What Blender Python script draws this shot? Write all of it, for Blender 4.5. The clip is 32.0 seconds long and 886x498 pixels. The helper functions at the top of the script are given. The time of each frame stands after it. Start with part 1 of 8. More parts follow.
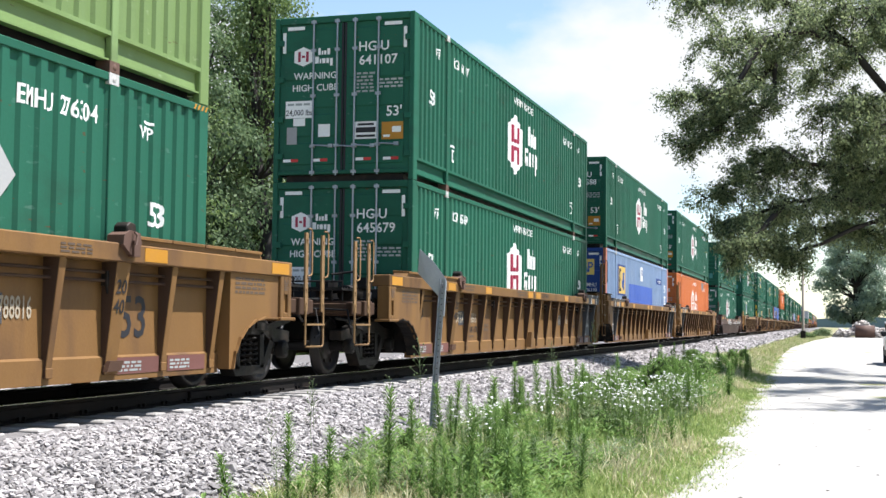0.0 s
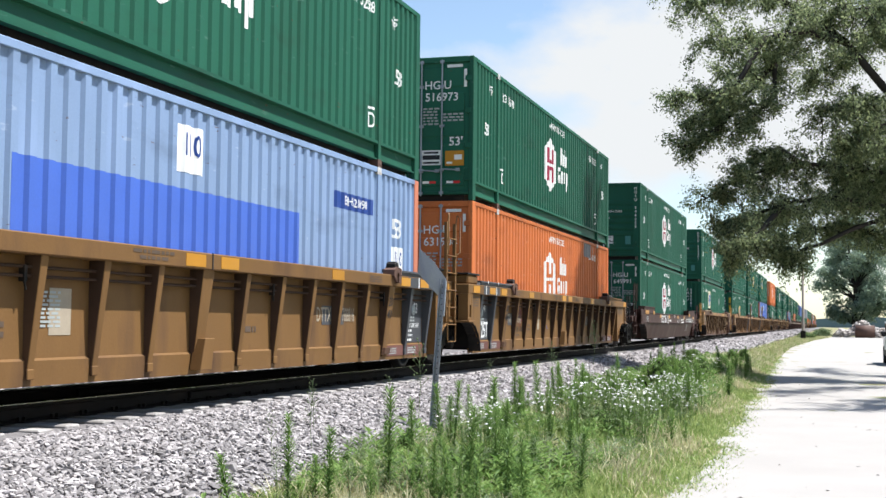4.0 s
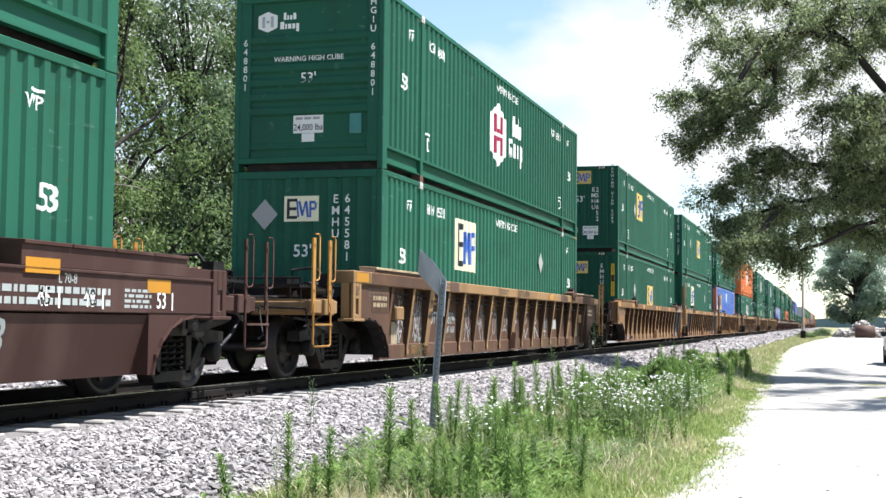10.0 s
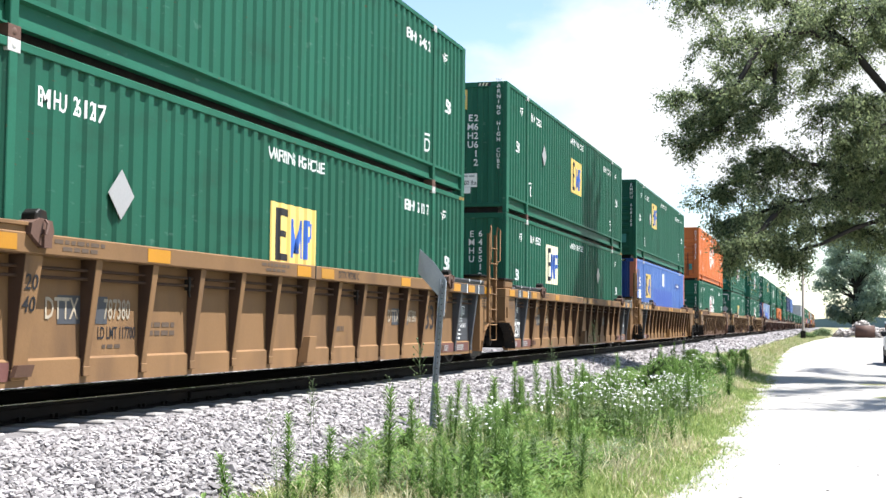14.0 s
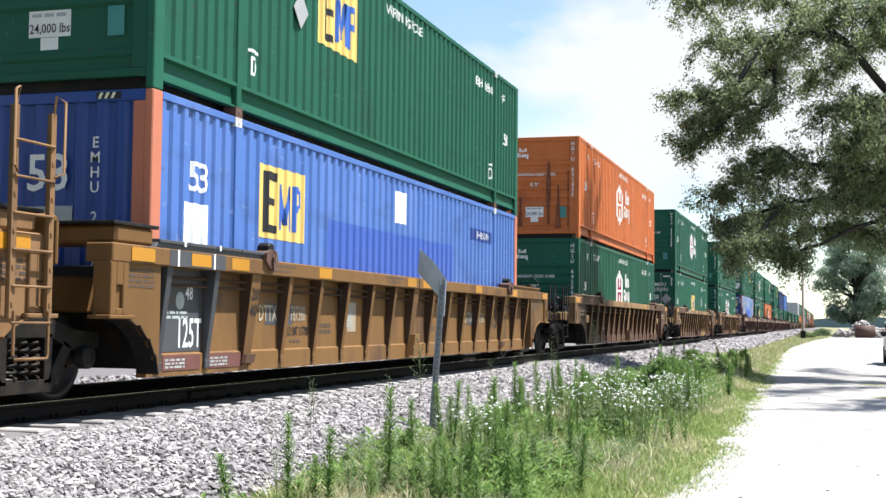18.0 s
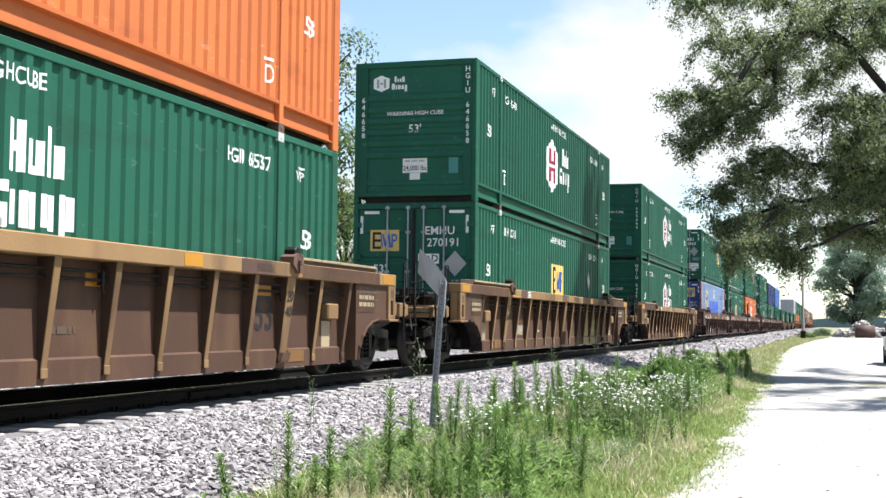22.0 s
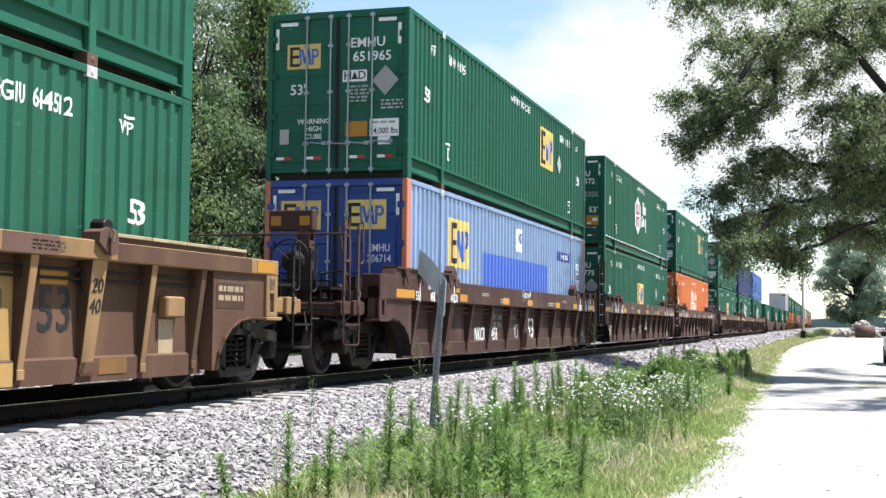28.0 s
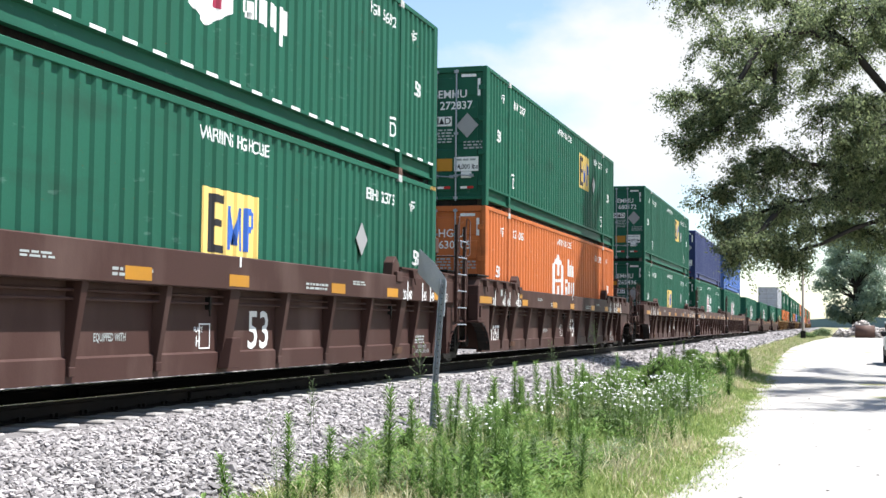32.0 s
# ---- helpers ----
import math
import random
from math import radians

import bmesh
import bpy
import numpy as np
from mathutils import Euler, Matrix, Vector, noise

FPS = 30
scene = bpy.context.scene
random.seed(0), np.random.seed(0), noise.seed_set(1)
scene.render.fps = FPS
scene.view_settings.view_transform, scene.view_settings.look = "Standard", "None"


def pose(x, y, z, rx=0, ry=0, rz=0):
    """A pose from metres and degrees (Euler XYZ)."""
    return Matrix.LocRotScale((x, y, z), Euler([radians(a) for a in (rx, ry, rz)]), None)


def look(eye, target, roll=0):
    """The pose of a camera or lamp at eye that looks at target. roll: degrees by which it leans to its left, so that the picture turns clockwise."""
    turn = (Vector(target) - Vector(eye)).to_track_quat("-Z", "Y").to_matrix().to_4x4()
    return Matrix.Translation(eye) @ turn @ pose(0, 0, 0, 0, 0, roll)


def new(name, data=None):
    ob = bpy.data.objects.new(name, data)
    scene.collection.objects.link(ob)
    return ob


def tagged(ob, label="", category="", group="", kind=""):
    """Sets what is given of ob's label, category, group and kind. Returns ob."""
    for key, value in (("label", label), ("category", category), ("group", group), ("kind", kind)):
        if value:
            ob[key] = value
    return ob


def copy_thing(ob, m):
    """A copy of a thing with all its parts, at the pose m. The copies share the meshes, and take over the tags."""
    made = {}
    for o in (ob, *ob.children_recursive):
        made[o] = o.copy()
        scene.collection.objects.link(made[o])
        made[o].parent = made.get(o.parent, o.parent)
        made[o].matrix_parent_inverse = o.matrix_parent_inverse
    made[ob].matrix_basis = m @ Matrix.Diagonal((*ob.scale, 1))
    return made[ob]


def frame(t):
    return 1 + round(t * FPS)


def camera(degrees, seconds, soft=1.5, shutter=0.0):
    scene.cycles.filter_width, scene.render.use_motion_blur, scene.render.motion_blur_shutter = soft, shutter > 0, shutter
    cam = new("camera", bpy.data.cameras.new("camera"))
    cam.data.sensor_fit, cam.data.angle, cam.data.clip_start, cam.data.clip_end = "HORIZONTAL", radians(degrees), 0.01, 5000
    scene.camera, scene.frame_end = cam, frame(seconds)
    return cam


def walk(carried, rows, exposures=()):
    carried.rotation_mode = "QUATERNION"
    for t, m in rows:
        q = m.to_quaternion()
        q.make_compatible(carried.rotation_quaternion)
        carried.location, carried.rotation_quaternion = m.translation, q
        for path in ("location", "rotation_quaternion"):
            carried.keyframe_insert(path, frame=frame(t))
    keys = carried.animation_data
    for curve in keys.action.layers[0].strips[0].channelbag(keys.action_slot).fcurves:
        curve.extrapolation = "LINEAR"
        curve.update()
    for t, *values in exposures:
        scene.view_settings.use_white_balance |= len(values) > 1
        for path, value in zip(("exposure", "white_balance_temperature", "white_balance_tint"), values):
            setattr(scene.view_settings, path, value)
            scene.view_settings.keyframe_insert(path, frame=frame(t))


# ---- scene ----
cam = camera(38.54, 32.0)
EYE = (8.0, 0.0, 0.804)
AIM = (8.0 - 0.29061, 0.95511, 0.804 + 0.05748)
walk(cam, [(0.0, look(EYE, AIM, 0.607)), (32.0, look(EYE, AIM, 0.607))], exposures=[(0.0, 1.2), (2.0, 1.2), (3.0, 1.08), (5.5, 0.97), (6.5, 0.94), (7.6, 1.08), (9.0, 1.24), (11.0, 1.3), (13.0, 1.34), (14.5, 1.4), (18.0, 1.18), (20.5, 1.12), (22.0, 1.22), (24.0, 1.38), (26.0, 1.3), (28.0, 1.24), (30.0, 1.13), (32.0, 1.2)])

# ---- daylight ----
SUN = Vector((0.40, 0.20, 0.90)).normalized()
world = bpy.data.worlds.new("summer_sky")
scene.world = world
world.use_nodes = True


def build_sky():
    nt = world.node_tree
    nt.nodes.clear()
    out = nt.nodes.new("ShaderNodeOutputWorld")
    bg = nt.nodes.new("ShaderNodeBackground")
    sky = nt.nodes.new("ShaderNodeTexSky")
    sky.sky_type, sky.sun_disc = "NISHITA", False
    sky.sun_elevation, sky.sun_rotation = math.asin(SUN.z), math.atan2(SUN.x, SUN.y)
    sky.air_density, sky.dust_density, sky.ozone_density = 1.0, 0.2, 1.5
    dim = nt.nodes.new("ShaderNodeVectorMath")
    dim.operation = "SCALE"
    dim.inputs["Scale"].default_value = 0.39
    co = nt.nodes.new("ShaderNodeTexCoord")
    mp = nt.nodes.new("ShaderNodeMapping")
    mp.inputs["Scale"].default_value = (1.0, 1.0, 1.9)
    mp.inputs["Location"].default_value = (0.37, 0.93, 0.21)
    nz = nt.nodes.new("ShaderNodeTexNoise")
    nz.inputs["Scale"].default_value, nz.inputs["Detail"].default_value = 3.4, 9.0
    nz.inputs["Roughness"].default_value = 0.52
    rp = nt.nodes.new("ShaderNodeValToRGB")
    rp.color_ramp.elements[0].position, rp.color_ramp.elements[1].position = 0.44, 0.56
    rp.color_ramp.elements[0].color = (0.04, 0.04, 0.04, 1)
    mx = nt.nodes.new("ShaderNodeMix")
    mx.data_type = "RGBA"
    mx.inputs[7].default_value = (1.86, 1.92, 1.97, 1)
    ln = nt.links.new
    ln(co.outputs["Generated"], mp.inputs["Vector"])
    ln(mp.outputs["Vector"], nz.inputs["Vector"])
    sep, low, add = nt.nodes.new("ShaderNodeSeparateXYZ"), nt.nodes.new("ShaderNodeMapRange"), nt.nodes.new("ShaderNodeMath")
    low.inputs["From Min"].default_value, low.inputs["From Max"].default_value = 0.21, 0.36
    low.inputs["To Min"].default_value, low.inputs["To Max"].default_value = 0.055, -0.4
    ln(co.outputs["Generated"], sep.inputs[0])
    ln(sep.outputs["Z"], low.inputs["Value"])
    ln(nz.outputs["Fac"], add.inputs[0])
    ln(low.outputs[0], add.inputs[1])
    haze, both = nt.nodes.new("ShaderNodeMapRange"), nt.nodes.new("ShaderNodeMath")
    haze.inputs["From Min"].default_value, haze.inputs["From Max"].default_value = 0.0, 0.07
    haze.inputs["To Min"].default_value, haze.inputs["To Max"].default_value = -0.14, 0.0
    ln(sep.outputs["Z"], haze.inputs["Value"])
    ln(add.outputs[0], both.inputs[0])
    ln(haze.outputs[0], both.inputs[1])
    ln(both.outputs[0], rp.inputs["Fac"])
    ln(sky.outputs["Color"], dim.inputs[0])
    ln(rp.outputs["Color"], mx.inputs[0])
    ln(dim.outputs["Vector"], mx.inputs[6])
    ln(mx.outputs[2], bg.inputs["Color"])
    ln(bg.outputs["Background"], out.inputs["Surface"])
    bg.inputs["Strength"].default_value = 0.235


build_sky()
sun_data = bpy.data.lights.new("sun", "SUN")
sun_data.energy, sun_data.angle, sun_data.color = 5.0, radians(0.55), (1.0, 0.988, 0.982)
sun = new("sun", sun_data)
sun.matrix_world = look(SUN * 80, (0, 0, 0))


# ---- materials ----
RUST = (0.10, 0.045, 0.02)


def mat(name, col, rough=0.6, metal=0.0, var=0.25, scale=2.5, bump=0.15, bscale=40.0, stain=None,
        amount=0.5, stain_scale=1.3, stretch=(1, 1, 1), rand=0.12, island=0.0, specular=0.4, scuff=None):
    """A surface with grain, blotches, stains, scuffs and slight differences from object to object."""
    m = bpy.data.materials.new(name)
    m.use_nodes = True
    nt = m.node_tree
    bs = nt.nodes["Principled BSDF"]
    bs.inputs["Metallic"].default_value = metal
    bs.inputs["Specular IOR Level"].default_value = specular
    N, ln = nt.nodes.new, nt.links.new
    co, info = N("ShaderNodeTexCoord"), N("ShaderNodeObjectInfo")
    off = N("ShaderNodeVectorMath")
    off.operation = "MULTIPLY_ADD"
    ln(info.outputs["Random"], off.inputs[0])
    off.inputs[1].default_value = (31.0, 17.0, 23.0)
    ln(co.outputs["Object"], off.inputs[2])
    mp = N("ShaderNodeMapping")
    mp.inputs["Scale"].default_value = stretch
    ln(off.outputs[0], mp.inputs["Vector"])

    def noise_tex(sc, detail, vec):
        n = N("ShaderNodeTexNoise")
        n.inputs["Scale"].default_value, n.inputs["Detail"].default_value = sc, detail
        ln(vec, n.inputs["Vector"])
        return n

    def mixed(fac, a, b, blend="MIX"):
        x = N("ShaderNodeMix")
        x.data_type, x.blend_type = "RGBA", blend
        for sock, v in ((x.inputs[0], fac), (x.inputs[6], a), (x.inputs[7], b)):
            if hasattr(v, "is_output"):
                ln(v, sock)
            elif isinstance(v, (int, float)):
                sock.default_value = v
            else:
                sock.default_value = (*v, 1) if len(v) == 3 else v
        return x.outputs[2]

    big, fine = noise_tex(scale, 4, mp.outputs[0]), noise_tex(bscale, 3, off.outputs[0])
    lo, hi = [max(c * (1 - var), 0) for c in col], [min(c * (1 + var), 1) for c in col]
    c = mixed(big.outputs["Fac"], lo, hi)
    c = mixed(0.22, c, mixed(fine.outputs["Fac"], (0.25, 0.25, 0.25), (1.0, 1.0, 1.0)), "MULTIPLY")
    if stain:
        s1 = noise_tex(stain_scale, 7, mp.outputs[0])
        r = N("ShaderNodeValToRGB")
        r.color_ramp.elements[0].position, r.color_ramp.elements[1].position = 0.50, 0.72
        r.color_ramp.elements[1].color = (amount, amount, amount, 1)
        ln(s1.outputs["Fac"], r.inputs["Fac"])
        c = mixed(r.outputs["Color"], c, stain)
    if scuff:
        long_way = N("ShaderNodeMapping")
        long_way.inputs["Scale"].default_value = (1.0, 0.45, 1.6)
        ln(off.outputs[0], long_way.inputs["Vector"])
        for sc, lo_, hi_, tone, most in ((7.0, 0.66, 0.72, scuff, 0.45), (1.6, 0.56, 0.80, (0.02, 0.022, 0.018), 0.35), (11.0, 0.70, 0.74, RUST, 0.7)):
            s2 = noise_tex(sc, 6, long_way.outputs[0])
            r2 = N("ShaderNodeValToRGB")
            r2.color_ramp.elements[0].position, r2.color_ramp.elements[1].position = lo_, hi_
            r2.color_ramp.elements[1].color = (most, most, most, 1)
            ln(s2.outputs["Fac"], r2.inputs["Fac"])
            c = mixed(r2.outputs["Color"], c, tone)
    if rand or island:
        v = N("ShaderNodeMapRange")
        spread = island or rand
        v.inputs["To Min"].default_value, v.inputs["To Max"].default_value = 1 - spread, 1 + spread
        if island:
            g = N("ShaderNodeNewGeometry")
            ln(g.outputs["Random Per Island"], v.inputs["Value"])
        else:
            ln(info.outputs["Random"], v.inputs["Value"])
        hsv = N("ShaderNodeHueSaturation")
        ln(v.outputs[0], hsv.inputs["Value"])
        ln(c, hsv.inputs["Color"])
        c = hsv.outputs["Color"]
    ln(c, bs.inputs["Base Color"])
    rr = N("ShaderNodeMapRange")
    rr.inputs["To Min"].default_value, rr.inputs["To Max"].default_value = max(rough - 0.12, 0.05), min(rough + 0.12, 1)
    ln(big.outputs["Fac"], rr.inputs["Value"])
    ln(rr.outputs[0], bs.inputs["Roughness"])
    if bump:
        b = N("ShaderNodeBump")
        b.inputs["Strength"].default_value, b.inputs["Distance"].default_value = bump, 0.01
        ln(fine.outputs["Fac"], b.inputs["Height"])
        ln(b.outputs["Normal"], bs.inputs["Normal"])
    return m


def leaf_mat(name, col, col2, through_light=0.45):
    m = bpy.data.materials.new(name)
    m.use_nodes = True
    nt = m.node_tree
    nt.nodes.clear()
    N, ln = nt.nodes.new, nt.links.new
    g = N("ShaderNodeNewGeometry")
    r = N("ShaderNodeValToRGB")
    r.color_ramp.elements[0].color, r.color_ramp.elements[1].color = (*col, 1), (*col2, 1)
    ln(g.outputs["Random Per Island"], r.inputs["Fac"])
    d, t, gl = N("ShaderNodeBsdfDiffuse"), N("ShaderNodeBsdfTranslucent"), N("ShaderNodeBsdfGlossy")
    gl.inputs["Roughness"].default_value = 0.5
    for n in (d, t):
        ln(r.outputs["Color"], n.inputs["Color"])
    mx, mg, out = N("ShaderNodeMixShader"), N("ShaderNodeMixShader"), N("ShaderNodeOutputMaterial")
    mx.inputs[0].default_value, mg.inputs[0].default_value = through_light, 0.012
    ln(d.outputs[0], mx.inputs[1])
    ln(t.outputs[0], mx.inputs[2])
    ln(mx.outputs[0], mg.inputs[1])
    ln(gl.outputs[0], mg.inputs[2])
    ln(mg.outputs[0], out.inputs["Surface"])
    return m


GREEN = mat("green_paint", (0.019, 0.104, 0.065), 0.55, var=0.16, scale=0.8, stain=(0.018, 0.070, 0.042), amount=0.4, stretch=(1, 1, 0.25), bump=0.05, specular=0.12, scuff=(0.10, 0.19, 0.15))
LIME = mat("light_green_paint", (0.16, 0.24, 0.085), 0.5, var=0.15, scale=0.8, stain=(0.22, 0.32, 0.14), stretch=(1, 1, 0.25), bump=0.05, specular=0.22, scuff=(0.3, 0.38, 0.2))
BLUE = mat("blue_paint", (0.075, 0.16, 0.42), 0.5, var=0.12, scale=0.8, stain=(0.14, 0.22, 0.48), stretch=(1, 1, 0.25), bump=0.05, rand=0.05, specular=0.22, scuff=(0.25, 0.33, 0.5))
PALE_BLUE = mat("faded_blue_paint", (0.20, 0.285, 0.435), 0.55, var=0.12, scale=0.8, stain=(0.28, 0.38, 0.6), stretch=(1, 1, 0.25), bump=0.05, rand=0.05, specular=0.22, scuff=(0.36, 0.42, 0.52))
DEEP_BLUE = mat("deep_blue_paint", (0.012, 0.048, 0.225), 0.45, var=0.15, scale=1.0, bump=0.05)
NAVY = mat("navy_paint", (0.02, 0.035, 0.13), 0.5, var=0.15, bump=0.05)
ORANGE = mat("orange_paint", (0.52, 0.145, 0.042), 0.6, var=0.14, scale=0.8, stain=(0.30, 0.09, 0.04), amount=0.35, stretch=(1, 1, 0.2), bump=0.05, specular=0.22, scuff=(0.6, 0.3, 0.18))
SALMON = mat("salmon_paint", (0.48, 0.16, 0.09), 0.55, var=0.12, bump=0.05)
GREY = mat("grey_paint", (0.42, 0.43, 0.47), 0.55, var=0.15, stain=(0.3, 0.28, 0.26), bump=0.05)
WHITE = mat("white_lettering", (0.80, 0.80, 0.78), 0.6, var=0.06, scale=3, stain=(0.6, 0.6, 0.56), amount=0.3, bump=0, rand=0.05)
SILVER = mat("placard_grey", (0.34, 0.34, 0.34), 0.45, var=0.1, bump=0)
CRIMSON = mat("crimson_lettering", (0.30, 0.015, 0.05), 0.55, var=0.1, bump=0)
RED = mat("red_reflective_tape", (0.5, 0.02, 0.02), 0.4, bump=0)
YELLOW = mat("yellow_panel", (0.74, 0.53, 0.15), 0.55, var=0.1, stain=(0.6, 0.42, 0.15), bump=0)
BRIGHT_YELLOW = mat("yellow_caution_film", (0.80, 0.52, 0.03), 0.5, var=0.1, bump=0)
PALE = mat("cream_panel", (0.80, 0.76, 0.54), 0.55, var=0.08, bump=0, specular=0.4)
AMBER = mat("amber_reflector", (0.44, 0.195, 0.012), 0.45, var=0.12, bump=0, stain=(0.4, 0.2, 0.03), amount=0.4)
INK = mat("black_lettering", (0.012, 0.012, 0.016), 0.6, bump=0)
INK_BLUE = mat("blue_lettering", (0.03, 0.11, 0.42), 0.5, bump=0)
TEAL = mat("teal_label", (0.05, 0.22, 0.2), 0.5, bump=0)
DULL = mat("faded_lettering", (0.34, 0.37, 0.36), 0.6, bump=0)
TAN = mat("tan_car_paint", (0.185, 0.098, 0.036), 0.6, var=0.3, scale=1.6, stain=(0.06, 0.034, 0.024), amount=0.85, stain_scale=1.6, stretch=(1, 1, 0.35), bump=0.12, specular=0.15)
FADED_TAN = mat("faded_tan_paint", (0.215, 0.122, 0.058), 0.65, var=0.25, scale=1.6, stain=(0.10, 0.06, 0.036), amount=0.75, stain_scale=1.5, stretch=(1, 1, 0.35), bump=0.12, specular=0.15)
TANS = (TAN, FADED_TAN)
OLD_TAN = mat("weathered_tan_paint", (0.27, 0.165, 0.078), 0.68, var=0.3, scale=1.3, stain=(0.055, 0.032, 0.026), amount=0.8, stain_scale=1.1, stretch=(1, 1, 0.35), bump=0.2, specular=0.15)
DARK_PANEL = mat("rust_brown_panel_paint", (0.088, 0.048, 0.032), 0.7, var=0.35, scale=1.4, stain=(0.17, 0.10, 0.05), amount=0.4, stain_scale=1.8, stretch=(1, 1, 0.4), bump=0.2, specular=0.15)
# Painted shade for rib sides; also plain brown for beams, pipes and stencil plates.
RIB_SHADE_BROWN = mat("rib_shade_and_trim_brown", (0.062, 0.036, 0.024), 0.75, var=0.35, scale=2, stain=(0.12, 0.07, 0.035), amount=0.4, bump=0.15, specular=0.12)
BROWN = mat("brown_car_paint", (0.060, 0.031, 0.026), 0.58, var=0.2, scale=1.2, stain=(0.15, 0.10, 0.085), amount=0.4, stretch=(1, 1, 0.35), bump=0.1, specular=0.12)
FADED = mat("faded_orange_deck_paint", (0.36, 0.17, 0.03), 0.6, var=0.2, stain=(0.16, 0.1, 0.06), bump=0.1)
BLACK_STEEL = mat("grimy_black_steel", (0.012, 0.011, 0.011), 0.5, var=0.4, scale=4, stain=(0.045, 0.033, 0.025), amount=0.5, stain_scale=5, bump=0.3, specular=0.15)
GREASE = mat("dusty_cast_steel", (0.013, 0.012, 0.011), 0.55, 0.1, var=0.4, scale=5, stain=(0.055, 0.038, 0.027), amount=0.5, stain_scale=4, bump=0.3, specular=0.15)
WHEEL = mat("worn_wheel_steel", (0.022, 0.019, 0.018), 0.4, 0.1, var=0.3, scale=6, stain=(0.05, 0.035, 0.025), bump=0.1, specular=0.25)
RAIL = mat("rusty_rail_steel", (0.014, 0.012, 0.011), 0.7, 0.0, var=0.3, scale=6, stain=(0.03, 0.02, 0.014), bump=0.2, specular=0.1)
RAIL_TOP = mat("polished_rail_head", (0.42, 0.40, 0.38), 0.25, 0.9, var=0.15, scale=5, bump=0.03)
TIE = mat("weathered_tie_wood", (0.34, 0.32, 0.30), 0.85, var=0.35, scale=6, stain=(0.05, 0.04, 0.035), stretch=(0.4, 4, 4), bump=0.5)
STONE = mat("ballast_stone", (0.298, 0.276, 0.27), 0.85, var=0.25, scale=9, bump=0.3, bscale=60, island=0.52, specular=0.25)
BED = mat("ballast_bed", (0.16, 0.148, 0.145), 0.9, var=0.5, scale=22, stain=(0.09, 0.08, 0.08), amount=0.8, stain_scale=17, bump=1.0, bscale=26)
LIMESTONE = mat("crushed_limestone_road", (0.345, 0.325, 0.30), 0.9, var=0.14, scale=0.9, stain=(0.29, 0.27, 0.245), amount=0.5, stain_scale=0.5, bump=0.4, bscale=55, rand=0)
SOIL = mat("dry_grass_soil", (0.24, 0.22, 0.11), 0.95, var=0.4, scale=1.6, stain=(0.10, 0.14, 0.035), amount=0.8, stain_scale=0.8, bump=0.6, bscale=35, rand=0)
GALV = mat("galvanised_steel", (0.33, 0.36, 0.40), 0.45, 0.5, var=0.15, scale=7, stain=(0.22, 0.22, 0.22), bump=0.06)
POLE = mat("weathered_pole_wood", (0.27, 0.23, 0.19), 0.85, var=0.25, scale=4, stretch=(3, 3, 0.3), bump=0.4)
BARK = mat("tree_bark", (0.032, 0.027, 0.023), 0.9, var=0.4, scale=7, stretch=(1, 1, 0.3), bump=0.8, bscale=22)
DEADWOOD = mat("dead_grey_wood", (0.30, 0.26, 0.22), 0.85, var=0.3, scale=6, bump=0.4)
RUBBLE = mat("broken_concrete", (0.46, 0.42, 0.39), 0.9, var=0.35, scale=0.9, bump=0.4, bscale=8, island=0.4)
RUSTY = mat("rusty_tank_steel", (0.10, 0.052, 0.036), 0.75, var=0.3, scale=2, bump=0.2)
CHROME = mat("bright_trim", (0.7, 0.7, 0.72), 0.2, 0.9, bump=0)
CARWHITE = mat("white_truck_paint", (0.72, 0.73, 0.75), 0.3, var=0.04, bump=0)
GLASS = mat("dark_window_glass", (0.02, 0.025, 0.03), 0.08, bump=0, specular=0.8)
TYRE = mat("tyre_rubber", (0.02, 0.02, 0.021), 0.85, bump=0.2)
# Blue air haze is mixed into the ridge's own colour.
HAZE = mat("hazed_wooded_ridge", (0.13, 0.20, 0.24), 1.0, var=0.25, scale=0.02, bump=0, rand=0)
LEAF = leaf_mat("willow_leaf", (0.085, 0.125, 0.065), (0.34, 0.39, 0.20), 0.6)
# Distance haze is put into this paler, greyer leaf colour.
LEAF_FAR = leaf_mat("hazed_maple_leaf", (0.17, 0.25, 0.20), (0.33, 0.41, 0.30), 0.6)
LEAF_DARK = leaf_mat("maple_leaf", (0.06, 0.105, 0.05), (0.18, 0.245, 0.12), 0.45)
LEAF_WOOD = leaf_mat("thicket_leaf", (0.055, 0.10, 0.035), (0.19, 0.255, 0.09), 0.4)
WEED = leaf_mat("weed_leaf", (0.075, 0.15, 0.04), (0.21, 0.32, 0.09), 0.45)
WEED_PALE = leaf_mat("grey_green_weed_leaf", (0.12, 0.17, 0.08), (0.22, 0.27, 0.14), 0.35)
BLADE = leaf_mat("grass_blade", (0.15, 0.24, 0.06), (0.38, 0.44, 0.17), 0.4)
FORB = leaf_mat("forb_leaf", (0.10, 0.19, 0.045), (0.25, 0.36, 0.11), 0.45)
STRAW = leaf_mat("dry_grass_blade", (0.40, 0.37, 0.21), (0.62, 0.57, 0.38), 0.3)
PETAL = leaf_mat("white_petal", (0.75, 0.76, 0.72), (0.85, 0.85, 0.82), 0.2)


